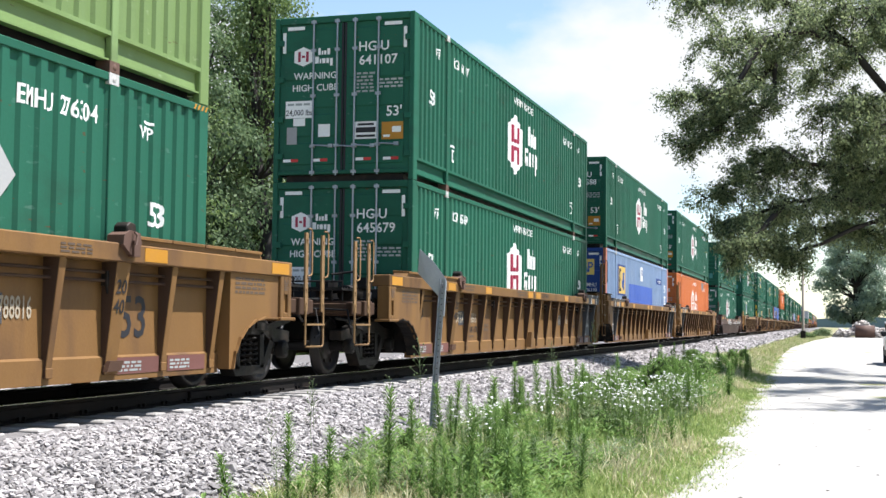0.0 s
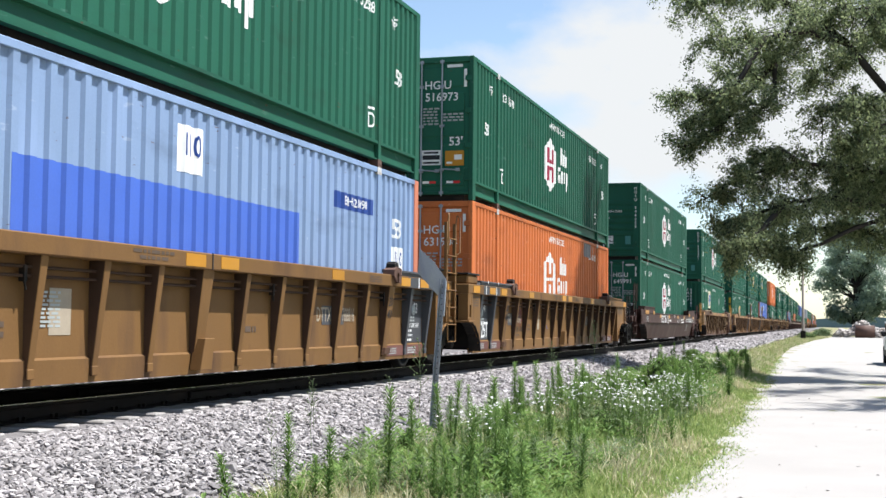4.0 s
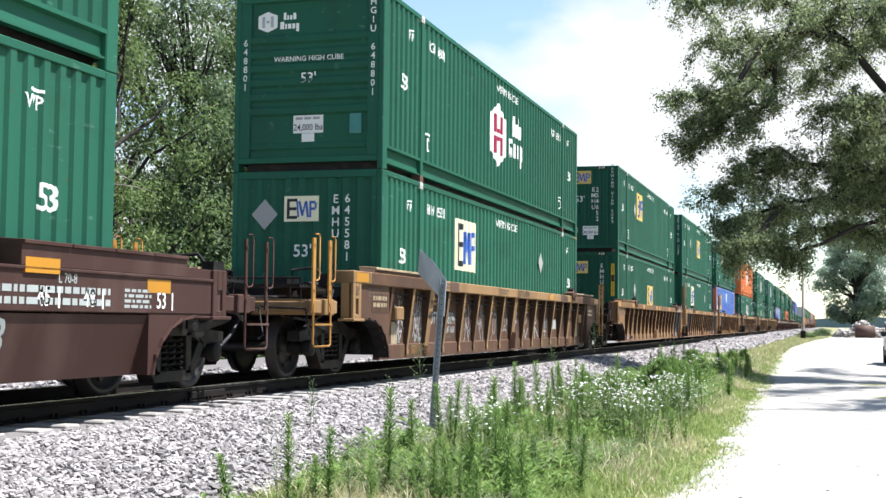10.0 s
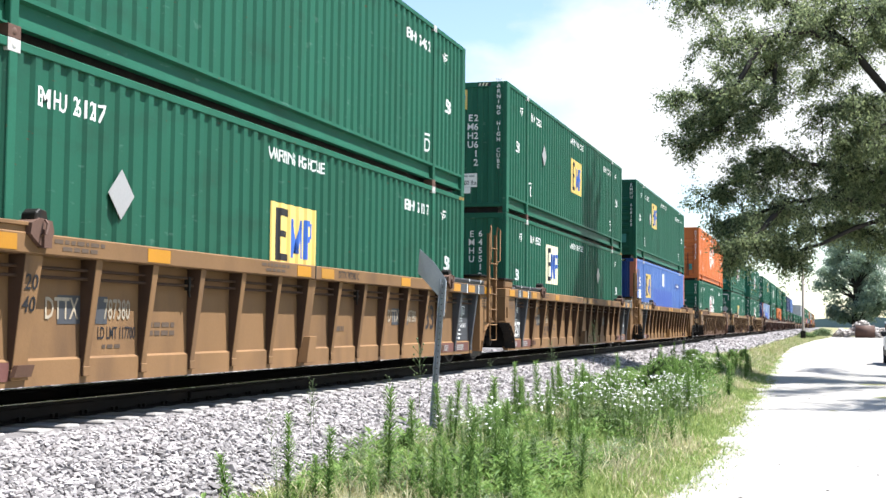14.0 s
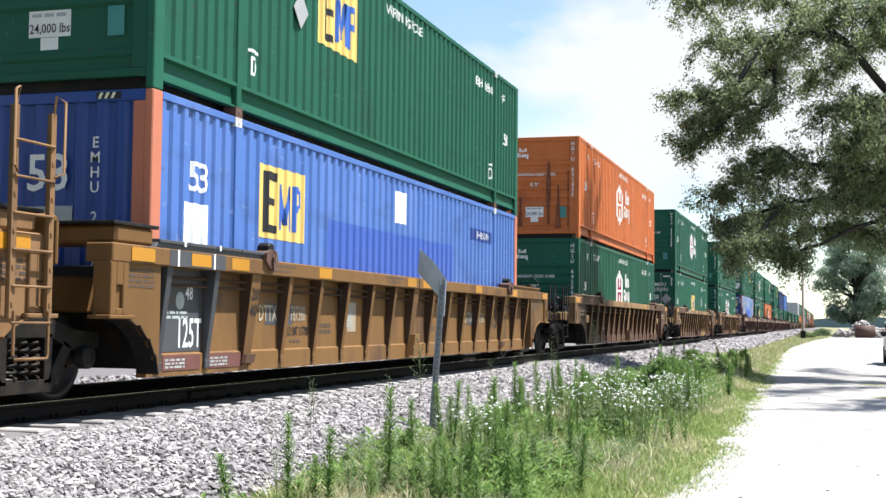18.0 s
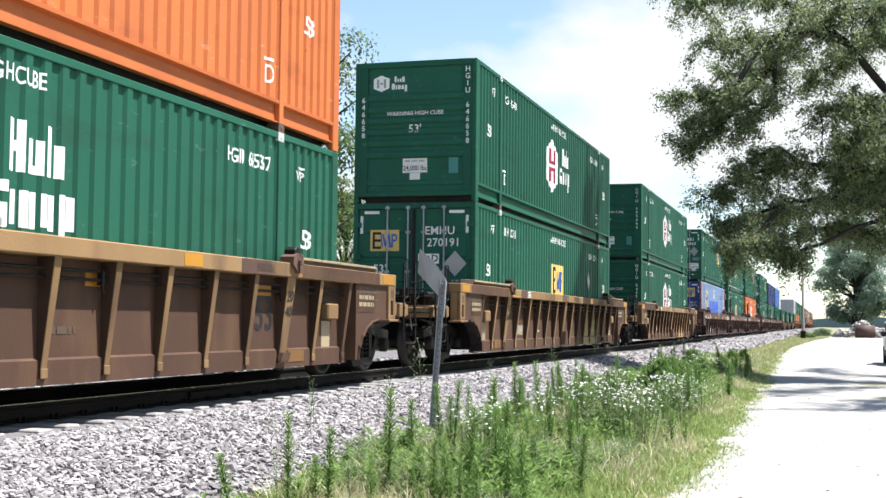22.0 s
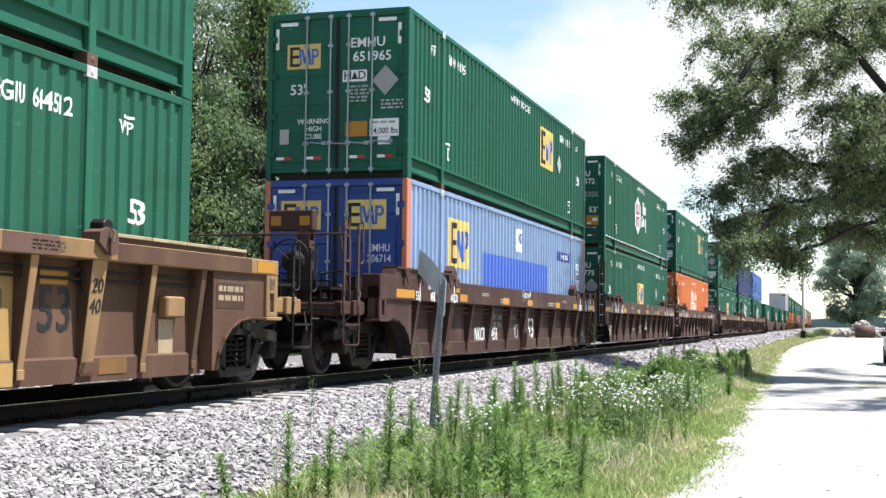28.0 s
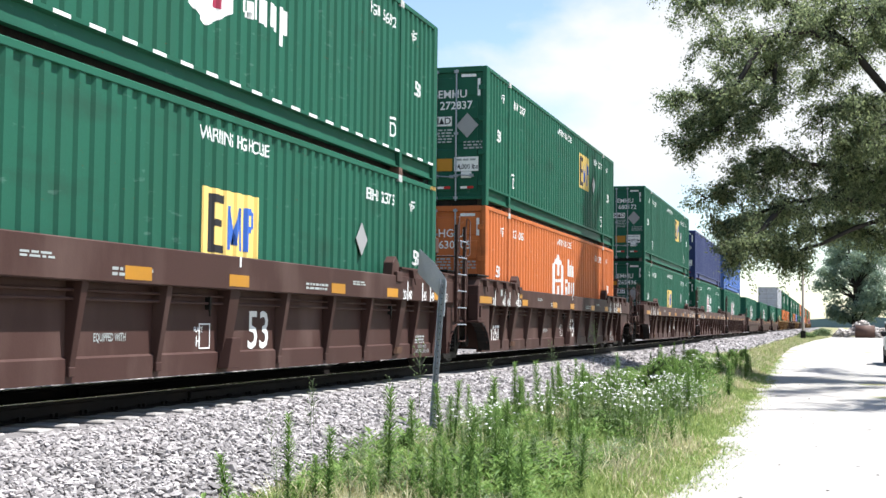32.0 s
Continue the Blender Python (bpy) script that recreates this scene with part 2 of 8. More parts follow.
# ---- mesh helpers ----
class Geo:
    """Collects boxes, prisms, tubes and sheets into one mesh."""

    def __init__(self):
        self.v, self.f, self.smooth = [], [], []

    def add(self, verts, faces, smooth=False):
        n = len(self.v)
        self.v += [tuple(p) for p in verts]
        self.f += [tuple(i + n for i in f) for f in faces]
        self.smooth += [smooth] * len(faces)
        return self

    def box(self, x0, x1, y0, y1, z0, z1):
        return self.add([(x, y, z) for z in (z0, z1) for x, y in ((x0, y0), (x1, y0), (x1, y1), (x0, y1))],
                        [(3, 2, 1, 0), (4, 5, 6, 7), (0, 1, 5, 4), (1, 2, 6, 5), (2, 3, 7, 6), (3, 0, 4, 7)])

    def prism(self, pts, a, b, axis="x"):
        """A flat outline, pushed from a to b along an axis. The outline is (y, z), (x, z) or (x, y)."""
        put = {"x": lambda p, c: (c, p[0], p[1]), "y": lambda p, c: (p[0], c, p[1]), "z": lambda p, c: (p[0], p[1], c)}[axis]
        n = len(pts)
        v = [put(p, a) for p in pts] + [put(p, b) for p in pts]
        return self.add(v, [tuple(range(n - 1, -1, -1)), tuple(range(n, 2 * n))] + [(i, (i + 1) % n, n + (i + 1) % n, n + i) for i in range(n)])

    def tube(self, pts, r, n=6, r2=None, cap=True):
        pts = [Vector(p) for p in pts]
        rings, k = [], len(pts)
        for i, p in enumerate(pts):
            d = (pts[min(i + 1, k - 1)] - pts[max(i - 1, 0)]).normalized()
            a = d.orthogonal().normalized() if abs(d.z) > 0.9 else d.cross(Vector((0, 0, 1))).normalized()
            b = d.cross(a)
            rad = r if r2 is None else r + (r2 - r) * i / (k - 1)
            rings.append([p + (a * math.cos(q) + b * math.sin(q)) * rad for q in [2 * math.pi * j / n for j in range(n)]])
        v = [p for ring in rings for p in ring]
        self.add(v, [(i * n + j, i * n + (j + 1) % n, (i + 1) * n + (j + 1) % n, (i + 1) * n + j) for i in range(k - 1) for j in range(n)], True)
        if cap:
            self.add(rings[0], [tuple(range(n - 1, -1, -1))])
            self.add(rings[-1], [tuple(range(n))])
        return self

    def lathe(self, prof, axis="x", n=24, centre=(0, 0, 0)):
        """A turned shape. prof: (distance along the axis, radius)."""
        cx, cy, cz = centre
        v = []
        for a, r in prof:
            for j in range(n):
                q = 2 * math.pi * j / n
                c, s = r * math.cos(q), r * math.sin(q)
                v.append({"x": (cx + a, cy + c, cz + s), "y": (cx + c, cy + a, cz + s), "z": (cx + c, cy + s, cz + a)}[axis])
        self.add(v, [(i * n + j, i * n + (j + 1) % n, (i + 1) * n + (j + 1) % n, (i + 1) * n + j) for i in range(len(prof) - 1) for j in range(n)], True)
        return self

    def ball(self, c, r, n=8, k=5):
        return self.lathe([(-r * math.cos(math.pi * i / k), max(r * math.sin(math.pi * i / k), 1e-4)) for i in range(k + 1)], "z", n, c)

    def mesh(self, name, material, bevel=0.0):
        me = bpy.data.meshes.new(name)
        me.from_pydata(self.v, [], self.f)
        me.polygons.foreach_set("use_smooth", self.smooth)
        me.materials.append(material)
        bm = bmesh.new()
        bm.from_mesh(me)
        bmesh.ops.recalc_face_normals(bm, faces=bm.faces)
        if bevel:
            bmesh.ops.bevel(bm, geom=[e for e in bm.edges if len(e.link_faces) == 2 and e.calc_face_angle(0) > 0.6], offset=bevel, segments=1, affect="EDGES", clamp_overlap=True)
        bm.to_mesh(me)
        bm.free()
        return me


CACHE = {}


def cached(key, make):
    if key not in CACHE:
        CACHE[key] = make()
    return CACHE[key]


def part(name, me, parent, label="", at=None):
    """Links a mesh as one part under a thing or under a part."""
    ob = new(name, me)
    ob.parent = parent
    if at is not None:
        ob.matrix_basis = at if isinstance(at, Matrix) else Matrix.Translation(at)
    return tagged(ob, label)


def thing(name, label, category, at=None, group="", kind="", me=None):
    ob = new(name, me)
    if at is not None:
        ob.matrix_basis = at
    return tagged(ob, label, category, group, kind)


def big_mesh(name, verts, faces, material, smooth=False):
    """A mesh from arrays of vertices and equal-sized faces."""
    me = bpy.data.meshes.new(name)
    verts, faces = np.asarray(verts, np.float32), np.asarray(faces, np.int32)
    k = faces.shape[1]
    me.vertices.add(len(verts))
    me.vertices.foreach_set("co", verts.ravel())
    me.loops.add(faces.size)
    me.loops.foreach_set("vertex_index", faces.ravel())
    me.polygons.add(len(faces))
    me.polygons.foreach_set("loop_start", np.arange(0, faces.size, k, dtype=np.int32))
    me.polygons.foreach_set("use_smooth", np.full(len(faces), smooth))
    me.materials.append(material)
    me.update(calc_edges=True)
    me.validate()
    return me


def letters(text, size, bold=0.016):
    """The flat outline of a text, centred, as vertices and faces; size is the height of its capitals."""
    def make():
        cu = bpy.data.curves.new("text", "FONT")
        cu.offset = bold * size
        cu.body, cu.align_x, cu.align_y, cu.size, cu.resolution_u = text, "CENTER", "CENTER", size * 1.38, 2
        ob = bpy.data.objects.new("text", cu)
        me = bpy.data.meshes.new_from_object(ob)
        got = ([tuple(v.co) for v in me.vertices], [tuple(p.vertices) for p in me.polygons])
        bpy.data.objects.remove(ob)
        bpy.data.curves.remove(cu)
        bpy.data.meshes.remove(me)
        return got
    return cached(("letters", text, size), make)


# ---- containers ----
LONG, HALF, TALL, DEEP = 8.075, 1.295, 2.896, 0.032
SECTIONS = ((-7.87, -6.14, 7), (-6.02, 6.02, 43), (6.14, 7.87, 7))


def wave_lines():
    """Along the side: where the corrugation bends, and how deep it lies there."""
    got = []
    for y0, y1, n in SECTIONS:
        p = (y1 - y0) / n
        for i in range(n):
            got += [(y0 + p * i, 0.0), (y0 + p * (i + 0.36), 0.0), (y0 + p * (i + 0.5), DEEP), (y0 + p * (i + 0.86), DEEP)]
        got.append((y1, 0.0))
    return got


WAVE = wave_lines()
WAVE_Y, WAVE_D = [a for a, b in WAVE], [b for a, b in WAVE]


def side_wall_mesh(tall, material, sx):
    def make():
        g = Geo()
        for y0, y1, n in SECTIONS:
            row = [(y, d) for y, d in WAVE if y0 - 1e-6 <= y <= y1 + 1e-6]
            v = [(sx * (1.285 - d), y, z) for z in (0.385, tall - 0.08) for y, d in row]
            k = len(row)
            g.add(v, [(i, i + 1, k + i + 1, k + i) for i in range(k - 1)])
        return g.mesh("side_wall", material)
    return cached(("side", tall, material.name, sx), make)


def box_shape(a0, a1, b0, b1):
    return [(a0, b0), (a1, b0), (a1, b1), (a0, b1)], [(0, 1, 2, 3)]


def text_shape(text, size, a, b, squeeze=1.0, column=False):
    """Lettering centred at (a, b); column: one character under another."""
    v, f = [], []
    rows = list(text) if column else [text]
    for i, r in enumerate(rows):
        if r == " ":
            continue
        lv, lf = letters(r, size)
        db = ((len(rows) - 1) / 2 - i) * size * 1.32
        n = len(v)
        v += [(a + p[0] * squeeze, b + db + p[1]) for p in lv]
        f += [tuple(k + n for k in q) for q in lf]
    return v, f


def merged(*shapes):
    v, f = [], []
    for sv, sf in shapes:
        n = len(v)
        v += sv
        f += [tuple(k + n for k in q) for q in sf]
    return v, f


def draped(name, shape, material, lift=0.003):
    """Paint on the corrugated side: the outline is cut at every bend and laid into the waves."""
    bm = bmesh.new()
    vs = [bm.verts.new((0, a, b)) for a, b in shape[0]]
    for f in shape[1]:
        try:
            bm.faces.new([vs[i] for i in f])
        except ValueError:
            pass
    lo, hi = min(a for a, b in shape[0]), max(a for a, b in shape[0])
    for y in WAVE_Y:
        if lo < y < hi:
            bmesh.ops.bisect_plane(bm, geom=bm.verts[:] + bm.edges[:] + bm.faces[:], plane_co=(0, y, 0), plane_no=(0, 1, 0), dist=1e-5)
    for v in bm.verts:
        v.co.x = 1.285 - float(np.interp(v.co.y, WAVE_Y, WAVE_D)) + lift
    me = bpy.data.meshes.new(name)
    bm.to_mesh(me)
    bm.free()
    me.materials.append(material)
    return me


def side_paint(root, name, shape_key, shape, material, lift=0.003, label=""):
    me = cached(("drape", shape_key, material.name, lift), lambda: draped(name, shape(), material, lift))
    return part(name, me, root, label)


def flat_paint(root, name, key, shape, material, y, label=""):
    """Paint on the leading end, which faces down the track."""
    def make():
        v, f = shape()
        g = Geo()
        g.add([(a, 0, b) for a, b in v], f)
        return g.mesh(name, material)
    return part(name, cached(("flat", key, material.name), make), root, label, at=(0, y, 0))


def hexagon(a, b, w, h):
    q = h * 0.21
    return [(a, b - h / 2), (a + w / 2, b - h / 2 + q), (a + w / 2, b + h / 2 - q), (a, b + h / 2), (a - w / 2, b + h / 2 - q), (a - w / 2, b - h / 2 + q)], [(0, 1, 2, 3, 4, 5)]


def word_blocks(widths, a, b, h, gap):
    """A brand name as plain upright bars."""
    out = []
    for w, up, down in widths:
        out.append(box_shape(a, a + w, b - down * h, b + up * h))
        a += w + gap
    return merged(*out)


def hexagon_mark(root, bars=CRIMSON, b0=1.60):
    """The white hexagon with inner bars, and the two brand words as bars."""
    a = -0.72
    side_paint(root, "hexagon_emblem", ("hex", b0), lambda: hexagon(a, b0, 1.28, 1.36), WHITE, 0.003, "large white hexagon emblem on the side")
    side_paint(root, "emblem_inset", ("hexbars", b0), lambda: merged(
        box_shape(a - 0.36, a - 0.14, b0 + 0.03, b0 + 0.42), box_shape(a + 0.12, a + 0.34, b0 + 0.05, b0 + 0.42), box_shape(a - 0.14, a + 0.12, b0 + 0.04, b0 + 0.13),
        box_shape(a - 0.36, a - 0.14, b0 - 0.42, b0 - 0.05), box_shape(a + 0.12, a + 0.34, b0 - 0.42, b0 - 0.03), box_shape(a - 0.14, a + 0.12, b0 - 0.13, b0 - 0.04)), bars, 0.006)
    side_paint(root, "brand_mark", ("words", b0), lambda: merged(
        word_blocks([(0.09, 1, 0), (0.09, 1, 0), (0.10, 0.68, 0), (0.09, 0.68, 0), (0.10, 1, 0), (0.12, 0.66, 0)], 0.50, b0 + 0.16, 0.46, 0.045), box_shape(0.585, 0.64, b0 + 0.34, b0 + 0.43), box_shape(0.86, 0.92, b0 + 0.16, b0 + 0.24),
        word_blocks([(0.12, 0.85, 0.0), (0.13, 0.42, 0.08), (0.10, 0.72, 0), (0.11, 0.72, 0.06), (0.10, 0.72, 0.06), (0.09, 0.72, 0.0), (0.10, 0.72, 0.06), (0.09, 0.76, 0.45), (0.13, 0.74, 0.02)], 0.19, b0 - 0.30, 0.42, 0.045), box_shape(0.24, 0.50, b0 - 0.03, b0 + 0.07), box_shape(0.24, 0.46, b0 - 0.34, b0 - 0.26)), WHITE, 0.003, "white brand lettering as bars")


def panel_mark(root, a0, b0, w=1.5, h=0.92, ground=YELLOW):
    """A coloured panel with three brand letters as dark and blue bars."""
    k = (a0, b0, w, h)
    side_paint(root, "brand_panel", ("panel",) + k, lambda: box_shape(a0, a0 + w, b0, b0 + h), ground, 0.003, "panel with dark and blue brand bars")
    side_paint(root, "dark_mark", ("pE",) + k, lambda: merged(
        box_shape(a0 + 0.12 * w, a0 + 0.2 * w, b0 + 0.08 * h, b0 + 0.92 * h), box_shape(a0 + 0.2 * w, a0 + 0.38 * w, b0 + 0.80 * h, b0 + 0.92 * h),
        box_shape(a0 + 0.2 * w, a0 + 0.36 * w, b0 + 0.46 * h, b0 + 0.56 * h), box_shape(a0 + 0.2 * w, a0 + 0.38 * w, b0 + 0.08 * h, b0 + 0.19 * h)), INK, 0.006)
    def slant(p, q, d):
        return [(a0 + p[0] * w, b0 + p[1] * h), (a0 + (p[0] + d) * w, b0 + p[1] * h), (a0 + (q[0] + d) * w, b0 + q[1] * h), (a0 + q[0] * w, b0 + q[1] * h)], [(0, 1, 2, 3)]

    def bar(p0, p1, q0, q1):
        return box_shape(a0 + p0 * w, a0 + p1 * w, b0 + q0 * h, b0 + q1 * h)
    side_paint(root, "blue_mark", ("pM",) + k, lambda: merged(
        slant((0.42, 0.74), (0.42, 0.14), 0.06), slant((0.42, 0.78), (0.53, 0.22), 0.08), slant((0.62, 0.78), (0.53, 0.22), 0.06), slant((0.62, 0.78), (0.64, 0.14), 0.08),
        bar(0.75, 0.81, 0.14, 0.80), bar(0.81, 0.90, 0.70, 0.80), bar(0.88, 0.94, 0.50, 0.76), bar(0.81, 0.90, 0.43, 0.53)), INK_BLUE, 0.006)


def placard(root, a, b):
    """A stiff diamond plate that stands off the corrugated side."""
    def make():
        g = Geo().prism([(0, -0.25), (0.24, 0), (0, 0.25), (-0.24, 0)], 0, 0.006, "x")
        return g.box(-0.02, 0.0, -0.03, 0.03, -0.2, 0.2).mesh("placard_holder", SILVER)
    part("placard_holder", cached("sideplacard", make), root, "grey metal diamond placard holder", at=(1.302, a, b))


def side_texts(root, code="", blue=False, far=False, pale=False):
    w = WHITE
    if far:
        return
    bare = code.endswith("631908")
    for a in (() if code.endswith("205714") else (7.0,)) if blue else () if bare else (-7.0, 7.0):
        side_paint(root, "side_number", ("53", a, blue), lambda: text_shape("53", 0.32 if blue else 0.26, a, 1.98 if blue else 1.56, 0.9), w)
    if blue:
        side_paint(root, "side_code", ("codeb", code), lambda: text_shape(code, 0.13, 5.1, 2.24, 0.85), w, 0.005)
        return
    side_paint(root, "warning_text", "warn", lambda: text_shape("WARNING HIGH CUBE", 0.16, 0.12, 2.60, 0.78), w)
    for a in () if bare else (-5.65, 5.75):
        side_paint(root, "small_number", ("5", a), lambda: merged(text_shape("D", 0.24, a, 0.68, 0.95), box_shape(a - 0.13, a + 0.15, 0.86, 0.90)), w)
    for a in () if bare else (-6.7, 6.75):
        side_paint(root, "tall_mark", ("mark", a), lambda: merged(box_shape(a - 0.06, a + 0.14, 2.50, 2.53), text_shape("WP", 0.135, a, 2.40, 0.9)), w)
    if code:
        if not pale:
            side_paint(root, "side_code", ("code", code), lambda: text_shape(code, 0.18, 5.2, 2.44, 0.84), w)
        if not bare:
            side_paint(root, "side_code", ("code2", code), lambda: text_shape(code, 0.18, -5.15, 2.46, 0.75), w)


def tape_row(root):
    for i in range(27):
        a = -7.7 + i * 0.593
        me = cached("tape_piece", lambda: Geo().box(1.2935, 1.2965, -0.14, 0.14, 0.362, 0.402).mesh("reflective_tape", WHITE))
        part("reflective_tape", me, root, at=(0, a, 0))


def mat_casting():
    return cached("castingpaint", lambda: mat("chipped_pale_casting", (0.5, 0.5, 0.48), 0.55, var=0.2, scale=9, stain=(0.12, 0.06, 0.03), amount=0.6, stain_scale=9, bump=0.1))


def frame_parts(root, tall, material, post, far=False):
    key = (tall, material.name, post.name)
    for sx in (1, -1):
        part("side_wall", side_wall_mesh(tall, material, sx), root, "vertically corrugated steel side")
        part("top_rail", cached(("toprail", sx) + key, lambda: Geo().box(*sorted((sx * 1.235, sx * 1.295)), -7.87, 7.87, tall - 0.085, tall).mesh("top_rail", material, 0.008)), root)

        def bottom():
            g = Geo()
            for y0, y1 in ((-7.87, -6.14), (-6.02, 6.02), (6.14, 7.87)):
                g.prism([(sx * 1.18, 0.115), (sx * 1.278, 0.115), (sx * 1.278, 0.135), (sx * 1.238, 0.15), (sx * 1.222, 0.345), (sx * 1.293, 0.36), (sx * 1.293, 0.405), (sx * 1.18, 0.405)], y0, y1, "y")
            return g.mesh("bottom_rail", material)
        part("bottom_rail", cached(("botrail", sx) + key, bottom), root)
        for y in (() if far and sx < 0 else (-6.08, 6.08)):
            part("intermediate_post", cached(("ipost", sx) + key, lambda: Geo().box(*sorted((sx * 1.23, sx * 1.30)), -0.062, 0.062, 0.1, tall - 0.1).mesh("intermediate_post", material, 0.008)), root, at=(0, y, 0))
            for z in (() if far or sx < 0 else (0, tall - 0.115)):
                def casting():
                    g = Geo().box(*sorted((sx * 1.14, sx * 1.302)), -0.09, 0.09, 0, 0.115)
                    g.lathe([(0, 0.036), (0.002, 0.036), (0.002, 0.0001)], "x", 10, (sx * 1.3025, 0, 0.058))
                    return g.mesh("corner_casting", mat_casting() if z else RUSTY, 0.008)
                part("corner_casting", cached(("cast", sx, z > 0), casting), root, "worn steel casting", at=(0, y, z))
        for sy in (1, -1):
            part("corner_post", cached(("cpost", sx, sy) + key, lambda: Geo().box(*sorted((sx * 1.20, sx * 1.295)), *sorted((sy * 7.865, sy * LONG)), 0.0, tall).mesh("corner_post", post, 0.012)), root)

    def roof():
        g = Geo()
        n = 96
        ys = [-7.98 + 15.96 * i / n for i in range(n + 1)]
        v = [(x, y, tall - 0.03 - (0.02 if i % 2 else 0)) for x in (-1.24, 1.24) for i, y in enumerate(ys)]
        g.add(v, [(i, i + 1, n + 2 + i, n + 1 + i) for i in range(n)])
        return g.mesh("roof_panel", material)
    part("roof_panel", cached(("roof",) + key, roof), root)

    def under():
        g = Geo().box(-1.08, 1.08, -7.97, 7.97, 0.0, 0.16)
        return g.mesh("underframe", BLACK_STEEL)
    part("underframe", cached(("under",), under), root)
    part("rear_wall", cached(("rear",) + key, lambda: Geo().box(-1.21, 1.21, 7.99, 8.05, 0.12, tall - 0.02).mesh("rear_wall", material)), root)


def door_end(root, tall, material, post, far):
    key = (tall, material.name)
    part("door_header", cached(("dh",) + key, lambda: Geo().box(-1.2, 1.2, -LONG, -7.98, tall - 0.12, tall).mesh("door_header", material, 0.01)), root)
    part("door_sill", cached(("ds",) + key, lambda: Geo().box(-1.2, 1.2, -LONG, -7.98, 0.125, 0.19).mesh("door_sill", material, 0.01)), root)
    for sx in (-1, 1):
        def leaf():
            g = Geo()
            x0, x1 = sorted((sx * 0.008, sx * 1.195))
            g.box(x0, x1, -8.035, -7.99, 0.195, tall - 0.125)
            zs = np.linspace(0.24, tall - 0.17, 6)
            for a, b in zip(zs[:-1], zs[1:]):
                g.prism([(-8.035, a + 0.05), (-8.052, a + 0.075), (-8.052, b - 0.075), (-8.035, b - 0.05)], x0 + 0.10, x1 - 0.10, "x")
            return g.mesh("door_leaf", material)
        door = part("door_leaf", cached(("leaf", sx) + key, leaf), root)
        if far:
            continue
        for rx in ((-0.56, -0.12) if sx < 0 else (0.21, 0.64)):
            def rod():
                g = Geo().tube([(0, -8.075, 0.1), (0, -8.075, tall - 0.06)], 0.017, 8)
                for z in (0.16, 0.62, 1.5, 2.3, tall - 0.1):
                    g.box(-0.045, 0.045, -8.09, -8.05, z - 0.025, z + 0.025)
                return g.mesh("lock_rod", GALV)
            part("lock_rod", cached(("rod", tall), rod), door, "galvanised lock rod", at=(rx, 0, 0))
            part("rod_handle", cached(("handle",), lambda: Geo().tube([(0.0, -8.10, 0), (0.08, -8.115, 0.01), (0.34, -8.10, -0.01)], 0.014, 6).box(0.30, 0.38, -8.10, -8.04, -0.03, 0.03).mesh("rod_handle", GALV)), door, at=(rx, 0, 0.62 if rx in (-0.56, 0.64) else 0.60))
        part("door_gasket", cached(("gasket", sx, tall), lambda: Geo().box(*sorted((sx * 0.009, sx * 0.045)), -8.045, -8.035, 0.2, tall - 0.13).mesh("door_gasket", INK)), door)
        for z in (0.45, 1.1, 1.8, 2.45):
            part("hinge", cached(("hinge", sx, material.name), lambda: Geo().box(*sorted((sx * 1.12, sx * 1.25)), -8.085, -8.04, -0.05, 0.05).mesh("hinge", material, 0.006)), door, at=(0, 0, z))
    if far:
        return
    y = -8.056
    for a in (-0.97, -0.42, 0.38, 0.88):
        flat_paint(root, "white_tape", "wtape", lambda: box_shape(-0.14, 0.0, 0.35, 0.40), WHITE, y).location.x = a
        flat_paint(root, "red_tape", "rtape", lambda: box_shape(0.0, 0.14, 0.35, 0.40), RED, y).location.x = a
    for sx in (-1, 1):
        flat_paint(root, "reflector_strip", ("hs", sx, tall), lambda: box_shape(sx * 0.90 - 0.16, sx * 0.90 + 0.16, tall - 0.22, tall - 0.16), WHITE, -8.057)
        flat_paint(root, "reflector_strip", ("vs", sx, tall), lambda: box_shape(sx * 1.12 - 0.03, sx * 1.12 + 0.03, tall - 0.62, tall - 0.26), WHITE, -8.057)


def ribbed_end(root, tall, material, post):
    """A closed front wall: wide side columns and level ribs between them."""
    key = (tall, material.name)

    def wall():
        row = [(0.20, 0.0), (0.34, 0.0), (0.37, 0.02), (0.43, 0.02), (0.46, 0.0)]
        for i in range(6):
            z = 0.98 + i * 0.235
            row += [(z - 0.085, 0.0), (z - 0.045, 0.034), (z + 0.045, 0.034), (z + 0.085, 0.0)]
        row.append((tall - 0.11, 0.0))
        k = len(row)
        return Geo().add([(x, -8.03 - d, z) for x in (-1.03, 1.03) for z, d in row], [(i, i + 1, k + i + 1, k + i) for i in range(k - 1)]).mesh("front_wall", material)
    part("front_wall", cached(("hwall",) + key, wall), root, "front wall with level pressed ribs")
    end_frame(root, tall, material, 1.02, material)


def end_frame(root, tall, material, inner, column):
    key = (tall, material.name, inner, column.name)
    part("header_beam", cached(("hb",) + key, lambda: Geo().box(-1.2, 1.2, -8.072, -7.99, tall - 0.12, tall).mesh("header_beam", material, 0.008)), root)
    part("foot_beam", cached(("fb",) + key, lambda: Geo().box(-1.2, 1.2, -8.072, -7.99, 0.13, 0.22).mesh("foot_beam", material, 0.008)), root)
    for sx in (-1, 1):
        part("side_column", cached(("sc", sx) + key, lambda: Geo().box(*sorted((sx * inner, sx * 1.2)), -8.069, -7.99, 0.22, tall - 0.12).mesh("side_column", column, 0.008)), root)


